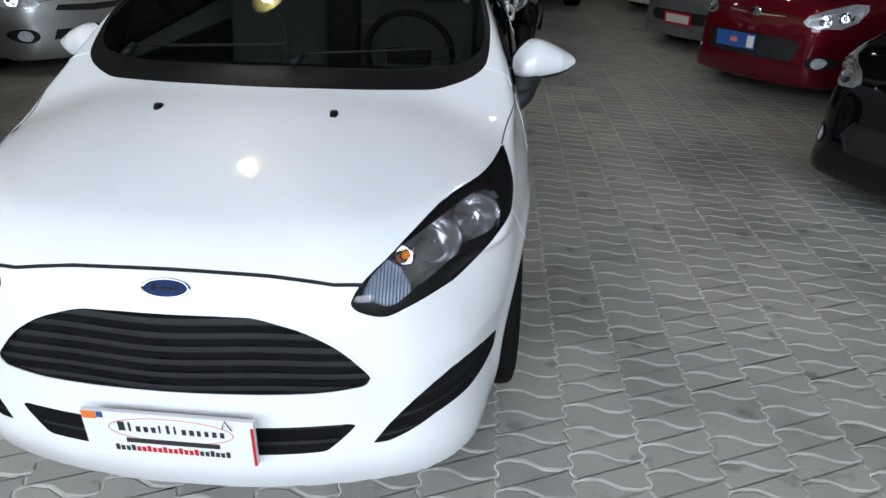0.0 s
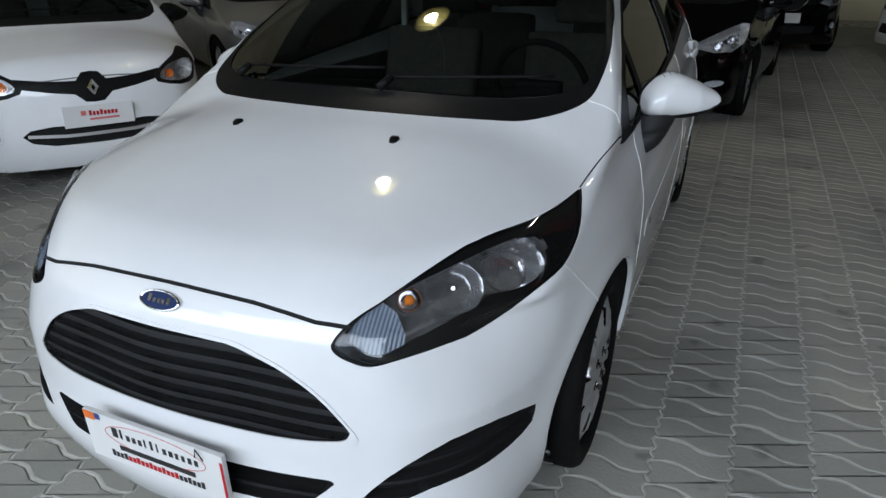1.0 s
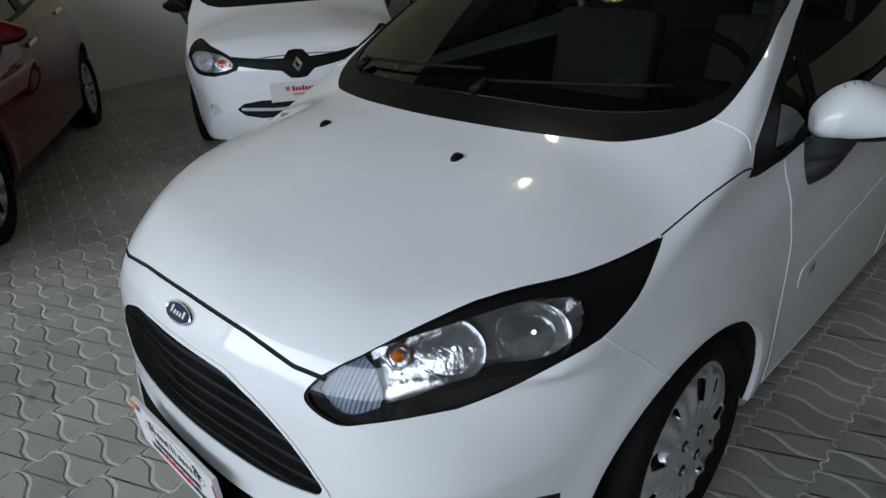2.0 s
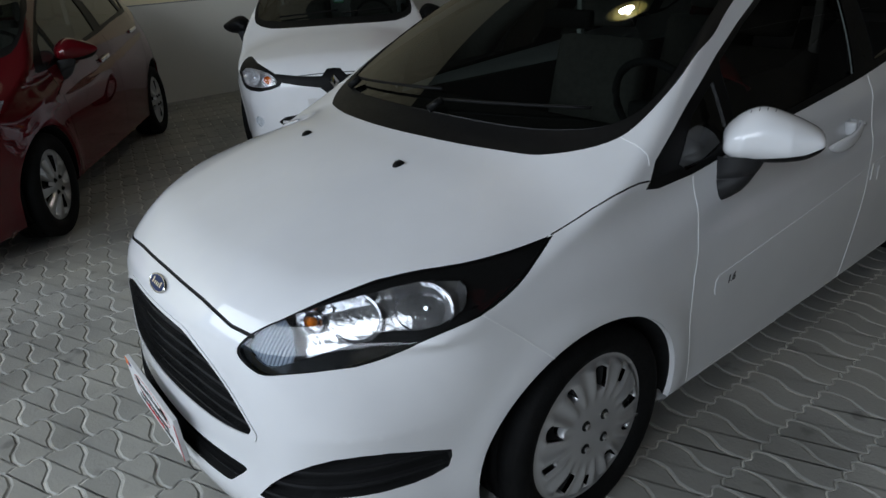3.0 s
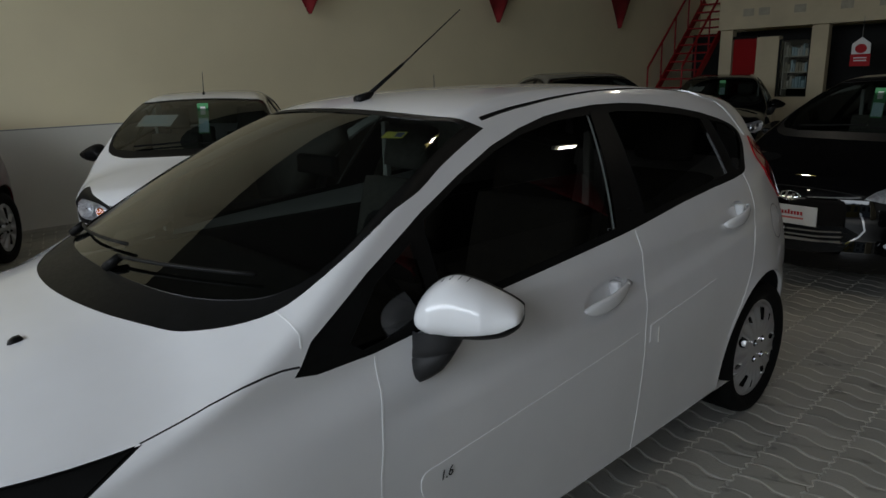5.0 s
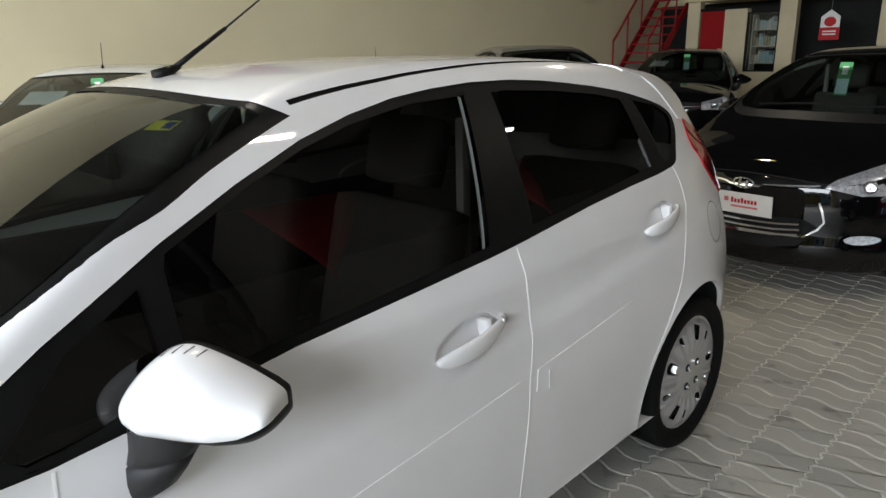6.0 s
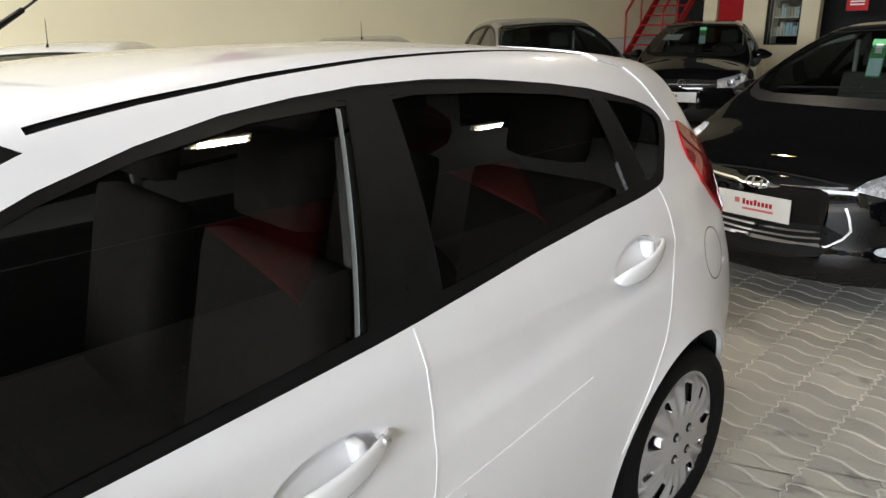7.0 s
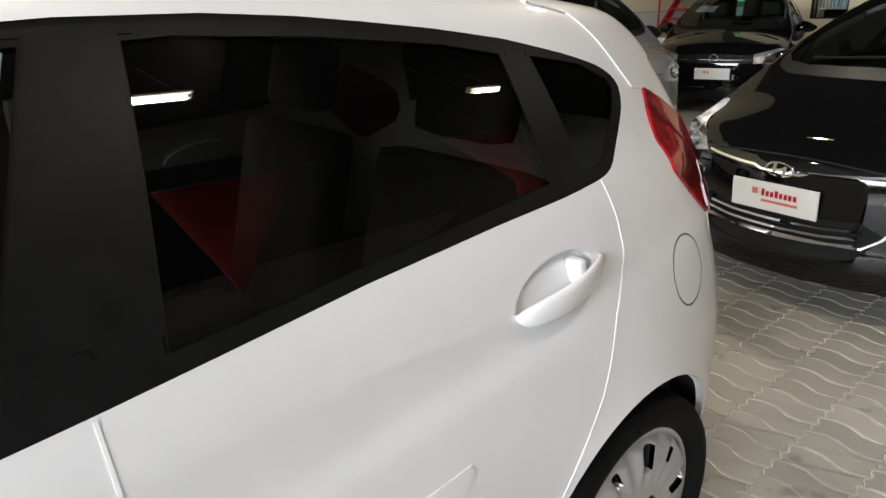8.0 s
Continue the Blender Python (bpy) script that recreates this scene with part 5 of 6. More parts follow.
    for sx in (1, -1):
        p = car.surface((0.8, 2.375, 0.655), (1, 0, 0))
        bm = bmesh.new()
        box(bm, -0.001, -0.0035, -0.026, 0.001, 0.0035, 0.026)
        part("protective_strip", bm, PAPER, car.root).matrix_basis = pose(sx * (p[0] + 0.006), 2.372, 0.652)
    tagged(car.root, "white five-door hatchback with steel wheels and plastic covers", "car")
    return car
white_hatchback()


# ---- the other cars in the hall ----
def variant(**over):
    c = dict(HATCH, kink=0.0)
    c.update(over)
    return c


BLUNT = variant(nose=curve((0.1, 0.07), (0.2, 0.01), (0.3, -0.01), (0.5, 0.0), (0.68, 0.02), (0.78, 0.06), (1.0, 0.22)), cheek=0.2, k_nose=0.09, bow=0.22, bow4=0.12,
                hood=curve((-0.1, 0.74), (0.03, 0.80), (0.15, 0.845), (0.4, 0.905), (0.66, 0.955), (0.9, 0.99), (1.15, 1.0), (1.6, 0.985), (2.3, 1.02), (3.4, 1.115), (4.0, 1.12)))
LOW = variant(hood=curve((-0.1, 0.72), (0.03, 0.775), (0.15, 0.82), (0.4, 0.89), (0.66, 0.95), (0.9, 1.0), (1.15, 1.0), (1.6, 0.985), (2.3, 1.02), (3.4, 1.115), (4.0, 1.12)), cheek=0.4, bow=0.24)
SALOON = variant(hood=curve((-0.1, 0.70), (0.03, 0.755), (0.15, 0.80), (0.4, 0.865), (0.66, 0.915), (0.9, 0.95), (1.15, 0.965), (1.6, 0.975), (2.3, 1.02), (3.4, 1.115), (4.0, 1.12)), cheek=0.35, bow=0.42, bow4=0.30)
TALL = variant(hood=curve((-0.1, 0.78), (0.03, 0.82), (0.15, 0.86), (0.4, 0.92), (0.66, 0.97), (0.9, 1.0), (1.15, 1.0), (1.6, 0.985), (2.3, 1.02), (3.4, 1.115), (4.0, 1.12)), cheek=0.15, bow=0.2)


def ring_xz(x, z, rx, rz, n=24):
    return xz(*ellipse(x, z, rx, rz, n))


def plate_card(car, z, mat, marks=(), size=(0.40, 0.13), label="white card on the number plate", border=None, across=0.0):
    """A card or plate on the nose, with its print as bars."""
    p = car.surface((0, 0.0, z), (0, -1, 0))
    x, y, zz = car.at(p)
    w, h = size[0] / 2, size[1] / 2
    plate = part("plate_card", rounded_box(-w, -0.005, -h, w, 0.005, h, 0.002), border or mat, car.root, label)
    plate.matrix_basis = pose(across, y - 0.012, zz, 4)
    if border:
        bm = bmesh.new()
        box(bm, -w + 0.03, -0.0062, -h + 0.02, w - 0.03, -0.0052, h - 0.02)
        part("plate_face", bm, mat, plate)
    for m, x0, z0, x1, z1 in marks:
        bm = bmesh.new()
        box(bm, x0, -0.0072, z0, x1, -0.0064, z1)
        part("print_bar", bm, m, plate)
    return plate


def bank_marks():
    out = [(PINK_INK, -0.10, 0.006, -0.072, 0.034)]
    for k in range(8):
        out.append((RED_INK, -0.055 + 0.021 * k, 0.002, -0.055 + 0.021 * k + 0.015, 0.026 + 0.008 * (k in (0, 3))))
    out.append((PINK_INK, -0.055, -0.026, 0.115, -0.014))
    return out


def kit_car(name, label, paint_mat, scale, nose_at, turn, shape, lamp, grilles=(), bars=(), fogs=(), bowls=(), wheel=0.3, style="five", mirror_mat=None, h=0.03, wheel_mat=None, front=None, handles=True, side=None, brow=None):
    """A parked car: shell, glass, lamps, grilles, bars across them, fog lamps, wheels and mirrors."""
    car = Car(name, shape, paint_mat, scale, h)
    sh = car.shell
    car.windows(MID_GLASS)
    nose = lambda c: c[:, 1] < 0.8
    for k, (outline, _, _) in enumerate(grilles):
        sh.cut("grille_%d" % k, mirrored(xz(*outline)), (0, -1, 0), both=False, where=nose)
    for k, (line, width, _) in enumerate(bars):
        half = xz(*line)
        sh.strip("bar_%d" % k, [(-x, y, z) for x, y, z in half[::-1] if x > 0.001] + half, (0, -1, 0), width=width, both=False, where=nose)
    if brow:
        sh.cut("brow", brow, (0.4, -0.8, 0.3), facing=0.08, where=lambda c: (c[:, 1] < 0.95) & (c[:, 2] > 0.5))
    sh.cut("headlight", lamp, (0.4, -0.8, 0.3), facing=0.08, where=lambda c: (c[:, 1] < 0.95) & (c[:, 2] > 0.5))
    for k, (x, z, rx, rz) in enumerate(fogs):
        sh.cut("bezel_%d" % k, ring_xz(x, z, rx * (2.0 if paint_mat in (SILVER, CHERRY) else 1.3), rz * 1.3), (0, -1, 0), where=nose)
        sh.cut("fog_%d" % k, ring_xz(x, z, rx, rz), (0, -1, 0), where=nose)
    car.holes(wheel / 0.297)
    g = dict(width=0.006)
    sh.strip("gap", [(x, 0, 0.045 * 0 + 0.745 - 0.05 * (x / 0.7) ** 2) for x in np.linspace(-0.60, 0.60, 15)], (0, -1, 0.3), width=0.008, both=False, where=nose, only=("body",))
    for line in (yz((1.223, 0.90), (1.217, 0.802), (1.199, 0.60), (1.246, 0.337), (1.265, 0.25), (2.28, 0.24)), yz((2.337, 1.0), (2.339, 0.843), (2.297, 0.671), (2.284, 0.40), (2.28, 0.24), (2.80, 0.25)), yz((3.256, 1.08), (3.264, 0.946), (3.198, 0.848), (3.131, 0.718), (3.044, 0.61), (2.94, 0.47))):
        sh.strip("gap", line, (1, 0, 0), only=("body",), **g)
    car.add("body", "shell", paint_mat)
    car.add_each("gap", "shut_line", SEAM if paint_mat in (WHITE, CREAM) else VOID, depth=0.004)
    for k, (_, mat, deep) in enumerate(grilles):
        car.add("grille_%d" % k, "grille", mat, depth=deep)
    for k, (_, _, mat) in enumerate(bars):
        car.add("bar_%d" % k, "grille_bar", mat, depth=-0.004)
    car.lamp_inside("headlight", 0.075, FROSTED)
    for (x, y, z), *more in bowls:
        q = car.surface((x, 0.3, z), (0, -1, 0))
        car.bowl((x, q[1] + 0.022, z), *more)
    for k, f in enumerate(fogs):
        car.pair("bezel_%d" % k, "fog_lamp_bezel", VOID if paint_mat in (SILVER, CHERRY) else paint_mat, depth=0.012 if paint_mat in (SILVER, CHERRY) else -0.005)
        car.pair("fog_%d" % k, "fog_lamp", FROST, depth=0.014, text="small round fog lamp")
    if brow:
        car.pair("brow", "headlight_surround", TRIM, depth=0.003, text="black surround of the headlight")
    car.add_windows(side or MID_GLASS, front or SCREEN)
    car.wells(wheel / 0.297)
    car.wheels(wheel, wheel * 0.68, wheel_mat or ALLOY, style, 0.79 * scale[0])
    car.underside()
    car.cabin(FABRIC, PALE_PLASTIC)
    car.mirrors(mirror_mat or paint_mat)
    if handles:
        for y0, z0 in ((2.118, 0.842), (3.065, 0.943)):
            for sx in (1, -1):
                p = car.at(car.surface((0.8, y0, z0), (1, 0, 0)))
                bm = rounded_box(-0.012, -0.09, -0.014, 0.012, 0.09, 0.014, 0.008)
                part("door_handle", bm, CHROME if paint_mat is RED else paint_mat, car.root, "", True).matrix_basis = pose(sx * (p[0] + 0.016), p[1], p[2], 6)
    bm = bmesh.new()
    for x0, x1 in ((0.08, 0.55), (-0.45, 0.04)):
        pts = []
        for u in np.linspace(0, 1, 6):
            x = x0 + (x1 - x0) * u
            q = car.surface((x, 0.93 + 0.33 * x * x + 0.05 * u, 1.1), (0, -0.5, 0.86))
            pts.append(Vector(car.at(q)) + Vector((0, -0.01, 0.014)))
        one = bmesh.new()
        tube(one, pts, 0.007, 5)
        part("wiper", one, TRIM, car.root)
    bm.free()
    car.root.matrix_basis = pose(*nose_at, 0, 0, 0, turn)
    tagged(car.root, label, "car")
    return car


def screen_paper(car, x, w, h, mat, z=1.22, label="paper notice behind the screen", marks=()):
    """A sheet stuck inside the windscreen."""
    p = car.surface((x, 1.4, z), (0, -0.6, 0.8))
    m = car.on_skin(p, (0, -0.6, 0.8), -0.012)
    if h > w:
        x0, y0, z0 = car.at(p)
        m = face_front(x0, y0 + 0.30 * h + 0.05, z0 - 0.02, -14)
    bm = bmesh.new()
    box(bm, -w / 2, -h / 2, -0.0006, w / 2, h / 2, 0.0006)
    sheet = part("screen_notice", bm, mat, car.root, label)
    sheet.matrix_basis = m
    for k, (mm, x0, y0, x1, y1) in enumerate(marks):
        bm = bmesh.new()
        box(bm, x0, y0, 0.0008, x1, y1, 0.0016)
        part("print_bar", bm, mm, sheet)


def aerial(car, y=1.9, tall=0.2, back=0.06):
    q = Vector(car.at(car.surface((0, y, 1.4), (0, 0, 1))))
    bm = bmesh.new()
    rod(bm, q + Vector((0, 0, -0.004)), q + Vector((0, 0.012, 0.025)), 0.014, 0.007, 10)
    rod(bm, q + Vector((0, 0.012, 0.02)), q + Vector((0, back, tall)), 0.0035, 0.002, 6)
    part("aerial", bm, TRIM, car.root)


LAMP_SWEPT = [(0.40, 0.06, 0.665), (0.44, 0.09, 0.695), (0.55, 0.18, 0.735), (0.66, 0.4, 0.79), (0.72, 0.6, 0.835), (0.745, 0.66, 0.83), (0.765, 0.5, 0.77), (0.745, 0.36, 0.70), (0.66, 0.2, 0.645), (0.52, 0.1, 0.63)]
LAMP_SALOON = [(0.40, 0.14, 0.665), (0.44, 0.19, 0.71), (0.54, 0.33, 0.765), (0.62, 0.50, 0.81), (0.70, 0.68, 0.845), (0.745, 0.74, 0.83), (0.77, 0.58, 0.765), (0.755, 0.46, 0.69), (0.69, 0.33, 0.635), (0.57, 0.22, 0.63)]
LAMP_BOX = [(0.44, 0.06, 0.62), (0.44, 0.07, 0.73), (0.60, 0.16, 0.775), (0.72, 0.36, 0.80), (0.76, 0.42, 0.77), (0.755, 0.36, 0.66), (0.66, 0.18, 0.615)]
LAMP_DROP = [(0.43, 0.08, 0.68), (0.46, 0.11, 0.73), (0.57, 0.22, 0.785), (0.66, 0.40, 0.83), (0.72, 0.5, 0.825), (0.745, 0.46, 0.78), (0.735, 0.36, 0.70), (0.68, 0.24, 0.65), (0.56, 0.13, 0.635), (0.47, 0.09, 0.645)]

# white hatchback parked by the side wall
LAMP_EYE = rounded([(0.435, 0.07, 0.672), (0.44, 0.07, 0.715), (0.50, 0.11, 0.757), (0.60, 0.19, 0.778), (0.69, 0.31, 0.775), (0.722, 0.35, 0.735), (0.715, 0.31, 0.675), (0.66, 0.22, 0.65), (0.54, 0.11, 0.645)], (), 2)
LAMP_BROW = rounded([(0.405, 0.055, 0.66), (0.41, 0.05, 0.725), (0.50, 0.11, 0.785), (0.585, 0.18, 0.825), (0.655, 0.30, 0.862), (0.70, 0.37, 0.862), (0.75, 0.40, 0.80), (0.755, 0.36, 0.69), (0.71, 0.26, 0.633), (0.56, 0.11, 0.618)], (), 2)
wall_white = kit_car("white_hatchback", "white hatchback with a black band between its lamps", WHITE, (0.96, 0.98, 0.97), (-2.58, 2.12), 57, BLUNT, LAMP_EYE, brow=LAMP_BROW,
               grilles=((((0, 0.765), (0.05, 0.76), (0.09, 0.715), (0.25, 0.722), (0.43, 0.745), (0.43, 0.69), (0.25, 0.655), (0.11, 0.635), (0.055, 0.585), (0, 0.58)), TRIM, 0.004), (((0, 0.445), (0.28, 0.45), (0.40, 0.435), (0.45, 0.40), (0.40, 0.355), (0.28, 0.33), (0, 0.325)), VOID, 0.03)),
               bars=((((0.0, 0.385), (0.2, 0.385), (0.42, 0.40)), 0.020, SATIN),), fogs=((0.60, 0.40, 0.038, 0.038),), bowls=(((0.625, 0.28, 0.712), 0.062, (-8, 22), "reflector", FROSTED), ((0.50, 0.16, 0.70), 0.028, (-8, 14), "reflector", AMBER, 0.03)),
               style="cover", wheel_mat=CAPS, mirror_mat=TRIM, wheel=0.285)
plate_card(wall_white, 0.50, PAPER, bank_marks())
bm = bmesh.new()
for s_ in (1, -1):
    v = [bm.verts.new(p) for p in ((0, 0.002, 0.052 * s_), (0.033, 0.002, 0), (0.012, -0.006, 0), (0, -0.006, 0.022 * s_), (-0.012, -0.006, 0), (-0.033, 0.002, 0))]
    bm.faces.new((v[0], v[3], v[2], v[1])[::s_])
    bm.faces.new((v[0], v[5], v[4], v[3])[::s_])
p = wall_white.at(wall_white.surface((0, 0, 0.672), (0, -1, 0)))
part("diamond_emblem", bm, CHROME, wall_white.root, "chrome diamond emblem").matrix_basis = pose(0, p[1] - 0.010, p[2], 6)
screen_paper(wall_white, -0.33, 0.30, 0.19, PAPER, 1.24, marks=[(SKY_INK, -0.12, 0.06 - 0.025 * k, 0.12 - 0.05 * (k % 2), 0.068 - 0.025 * k) for k in range(5)])
screen_paper(wall_white, 0.04, 0.09, 0.26, GREEN_INK, 1.22, "green and pale blue hanging tag", [(SKY_INK, -0.04, -0.12, 0.04, 0.0), (PAPER, -0.02, 0.03, 0.02, 0.10)])
aerial(wall_white)

# wine red hatchback
wall_red = kit_car("red_hatchback", "wine red hatchback with alloy wheels by the wall", RED, (1.05, 1.03, 1.03), (-2.5, -0.9), 59, LOW, LAMP_SWEPT,
                  grilles=((((0, 0.50), (0.36, 0.48), (0.42, 0.40), (0.30, 0.28), (0, 0.27)), VOID, 0.04),), fogs=((0.60, 0.38, 0.045, 0.045),), bowls=(((0.62, 0.33, 0.70), 0.055, (-10, 24)),), style="seven", wheel=0.31)
aerial(wall_red, 1.95, 0.22)

# black sedan nose to tail with the white hatchback
sedan = kit_car("black_sedan", "black sedan with chrome grille bars and white card", BLACK, (1.03, 1.02, 0.98), (0.19, 5.25), -6, SALOON, LAMP_SALOON,
                  grilles=((((0, 0.475), (0.34, 0.49), (0.43, 0.44), (0.34, 0.325), (0.2, 0.295), (0, 0.29)), VOID, 0.03),),
                  bars=((((0.085, 0.655), (0.12, 0.668), (0.2, 0.672), (0.34, 0.682), (0.40, 0.69)), 0.010, CHROME), (((0.0, 0.44), (0.2, 0.442), (0.33, 0.452)), 0.011, CHROME), (((0.0, 0.405), (0.2, 0.408), (0.34, 0.42)), 0.011, CHROME),
                        (((0.0, 0.37), (0.2, 0.375), (0.33, 0.388)), 0.011, CHROME), (((0.36, 0.38), (0.42, 0.43), (0.445, 0.475), (0.43, 0.54), (0.41, 0.59)), 0.010, CHROME)),
                  fogs=((0.61, 0.38, 0.07, 0.028),), bowls=(((0.60, 0.36, 0.685), 0.038, (-10, 20)), ((0.69, 0.50, 0.72), 0.05, (-10, 24))), wheel=0.31)
plate_card(sedan, 0.54, PAPER, bank_marks())
p = sedan.at(sedan.surface((0, 0, 0.668), (0, -1, 0)))
v, f = [], []
for i in range(36):
    a = 2 * math.pi * i / 36
    for r, d in ((1.0, 0.0), (0.97, -0.006), (0.86, -0.006), (0.84, 0.0)):
        v.append((0.068 * r * math.cos(a), d, 0.036 * r * math.sin(a)))
f = [(i * 4 + q, (i + 1) % 36 * 4 + q, (i + 1) % 36 * 4 + q + 1, i * 4 + q + 1) for i in range(36) for q in range(3)]
ring = from_arrays("oval_emblem", v, f, CHROME, sedan.root, label="chrome oval emblem")
ring.matrix_basis = pose(0, p[1] - 0.006, p[2], 10)
for x0, x1, tz in ((-0.030, -0.016, 0.024), (0.016, 0.030, 0.024), (-0.02, 0.02, 0.006)):
    bm = bmesh.new()
    box(bm, x0, -0.006, -tz, x1, -0.001, tz, pose(0, 0, 0, 0, 14 if tz > 0.01 else -12, 0))
    part("emblem_bar", bm, CHROME, ring)
screen_paper(sedan, -0.08, 0.09, 0.24, GREEN_INK, 1.17, "green and pale blue hanging tag", [(SKY_INK, -0.04, -0.11, 0.04, 0.0), (PAPER, -0.02, 0.03, 0.02, 0.09)])

silver_hatch = kit_car("silver_hatchback", "silver hatchback between the wall and other cars", SILVER, (1.0, 0.96, 0.93), (-2.95, 5.15), 54, BLUNT, LAMP_DROP, grilles=((((0, 0.66), (0.30, 0.67), (0.34, 0.62), (0, 0.60)), VOID, 0.02), (((0, 0.45), (0.36, 0.45), (0.40, 0.36), (0, 0.34)), VOID, 0.03)),
                       fogs=((0.60, 0.40, 0.05, 0.05),), bowls=(((0.62, 0.33, 0.71), 0.055, (-10, 24)),), wheel=0.295)
aerial(silver_hatch, 1.9, 0.18)
kit_car("grey_hatchback", "silver-grey hatchback with dark mirrors, row by the wall", GREY, (0.99, 0.98, 1.03), (-2.15, 7.3), 56, BLUNT, LAMP_DROP, grilles=((((0, 0.66), (0.30, 0.67), (0.34, 0.62), (0, 0.60)), VOID, 0.02),), fogs=((0.60, 0.40, 0.05, 0.05),),
                     bowls=(((0.62, 0.33, 0.71), 0.055, (-10, 24)),), mirror_mat=TRIM)
stair_black = kit_car("black_hatchback", "black hatchback near the red steel stairs", BLACK, (0.98, 0.98, 0.96), (-2.8, 10.1), 20, BLUNT, LAMP_BOX, grilles=((((0, 0.735), (0.44, 0.72), (0.44, 0.63), (0, 0.625)), TRIM, 0.006),), bars=((((0.09, 0.665), (0.3, 0.665), (0.43, 0.668)), 0.010, CHROME),),
             fogs=((0.60, 0.38, 0.045, 0.035),), bowls=(((0.6, 0.27, 0.68), 0.05, (-8, 18)),))
plate_card(stair_black, 0.50, PAPER, bank_marks()[:2])
p = stair_black.at(stair_black.surface((0, 0, 0.68), (0, -1, 0)))
vv, ff = lathe([(0.055, 0.0), (0.055, -0.008), (0.046, -0.008), (0.046, 0.0)], 28, "y")
ob = from_arrays("round_emblem", vv, ff, CHROME, stair_black.root, label="round chrome emblem")
ob.matrix_basis = pose(0, p[1] - 0.004, p[2], 8)
bm = bmesh.new()
for x0, x1 in ((-0.03, 0.0), (0.0, 0.03)):
    rod(bm, (x0, -0.005, 0.03 if x0 < 0 else -0.03), (x1, -0.005, -0.03 if x0 < 0 else 0.03), 0.005, 0.005, 6)
part("emblem_bar", bm, CHROME, ob)
screen_paper(stair_black, 0.05, 0.09, 0.24, GREEN_INK, 1.24, "green hanging tag", [(SKY_INK, -0.04, -0.11, 0.04, 0.0)])
screen_paper(stair_black, -0.36, 0.26, 0.17, PAPER, 1.22)

# the row across the aisle
aisle_red = kit_car("red_hatchback", "cherry red hatchback with a blue plate card", CHERRY, (0.97, 0.97, 1.03), (2.95, 5.13), -55, BLUNT, LAMP_DROP, grilles=((((0, 0.55), (0.40, 0.545), (0.47, 0.50), (0.42, 0.37), (0, 0.36)), GRAIN, 0.02),),
               bars=((((0.0, 0.70), (0.15, 0.703), (0.28, 0.71)), 0.010, CHROME),), fogs=((0.62, 0.38, 0.042, 0.042),), bowls=(((0.58, 0.27, 0.70), 0.05, (-10, 20)), ((0.66, 0.40, 0.73), 0.045, (-10, 24))), wheel=0.29)
plate_card(aisle_red, 0.475, PLATE_BLUE, [(PAPER, 0.12, -0.05, 0.19, 0.05), (PINK_INK, -0.05, -0.02, 0.02, 0.02)], label="blue card on the number plate", across=-0.12)
p = aisle_red.at(aisle_red.surface((0, 0, 0.715), (0, -1, 0)))
vv, ff = lathe([(0.05, 0.0), (0.05, -0.008), (0.042, -0.010), (0.0, -0.010)], 28, "y")
from_arrays("round_emblem", vv, ff, CHROME, aisle_red.root, label="round emblem").matrix_basis = pose(0, p[1] - 0.002, p[2], 8)
grey = kit_car("grey_hatchback", "grey hatchback with a red-framed plate", GREY, (1.0, 1.0, 1.0), (2.86, 7.22), -56, BLUNT, LAMP_DROP, grilles=((((0, 0.46), (0.40, 0.46), (0.46, 0.40), (0.40, 0.34), (0, 0.33)), VOID, 0.03),), fogs=((0.62, 0.40, 0.04, 0.04),),
               bowls=(((0.62, 0.33, 0.71), 0.055, (-10, 24)),))
plate_card(grey, 0.38, CREAM, (), border=RED_INK, label="plate in a red frame")
bm = rounded_box(-0.035, -0.006, -0.045, 0.035, 0.0, 0.045, 0.01)
p = grey.at(grey.surface((0, 0, 0.68), (0, -1, 0)))
part("emblem", bm, CHROME, grey.root).matrix_basis = pose(0, p[1] - 0.002, p[2], 10)
tall_black = kit_car("black_suv", "tall black car with a chrome-edged grille", BLACK, (1.06, 1.08, 1.10), (1.45, 10.15), 10, TALL, LAMP_SWEPT, grilles=((((0, 0.70), (0.22, 0.70), (0.17, 0.585), (0, 0.57)), VOID, 0.03), (((0, 0.40), (0.40, 0.40), (0.36, 0.31), (0, 0.30)), VOID, 0.03)),
                 bars=((((0.0, 0.575), (0.10, 0.578), (0.18, 0.60), (0.25, 0.70)), 0.014, CHROME),), fogs=((0.62, 0.40, 0.04, 0.04),), bowls=(((0.62, 0.33, 0.70), 0.05, (-10, 24)),), wheel=0.34)
plate_card(tall_black, 0.49, PAPER, bank_marks()[:2])
cream = kit_car("cream_hatchback", "off-white hatchback with dark bumper trim", CREAM, (1.0, 1.0, 1.02), (2.95, 10.45), -56, BLUNT, LAMP_BOX, grilles=((((0, 0.72), (0.44, 0.71), (0.44, 0.64), (0, 0.63)), TRIM, 0.006), (((0, 0.45), (0.46, 0.45), (0.50, 0.33), (0, 0.31)), VOID, 0.02)), bowls=(((0.6, 0.27, 0.68), 0.05, (-8, 18)),))
plate_card(cream, 0.53, PAPER, bank_marks()[:1])
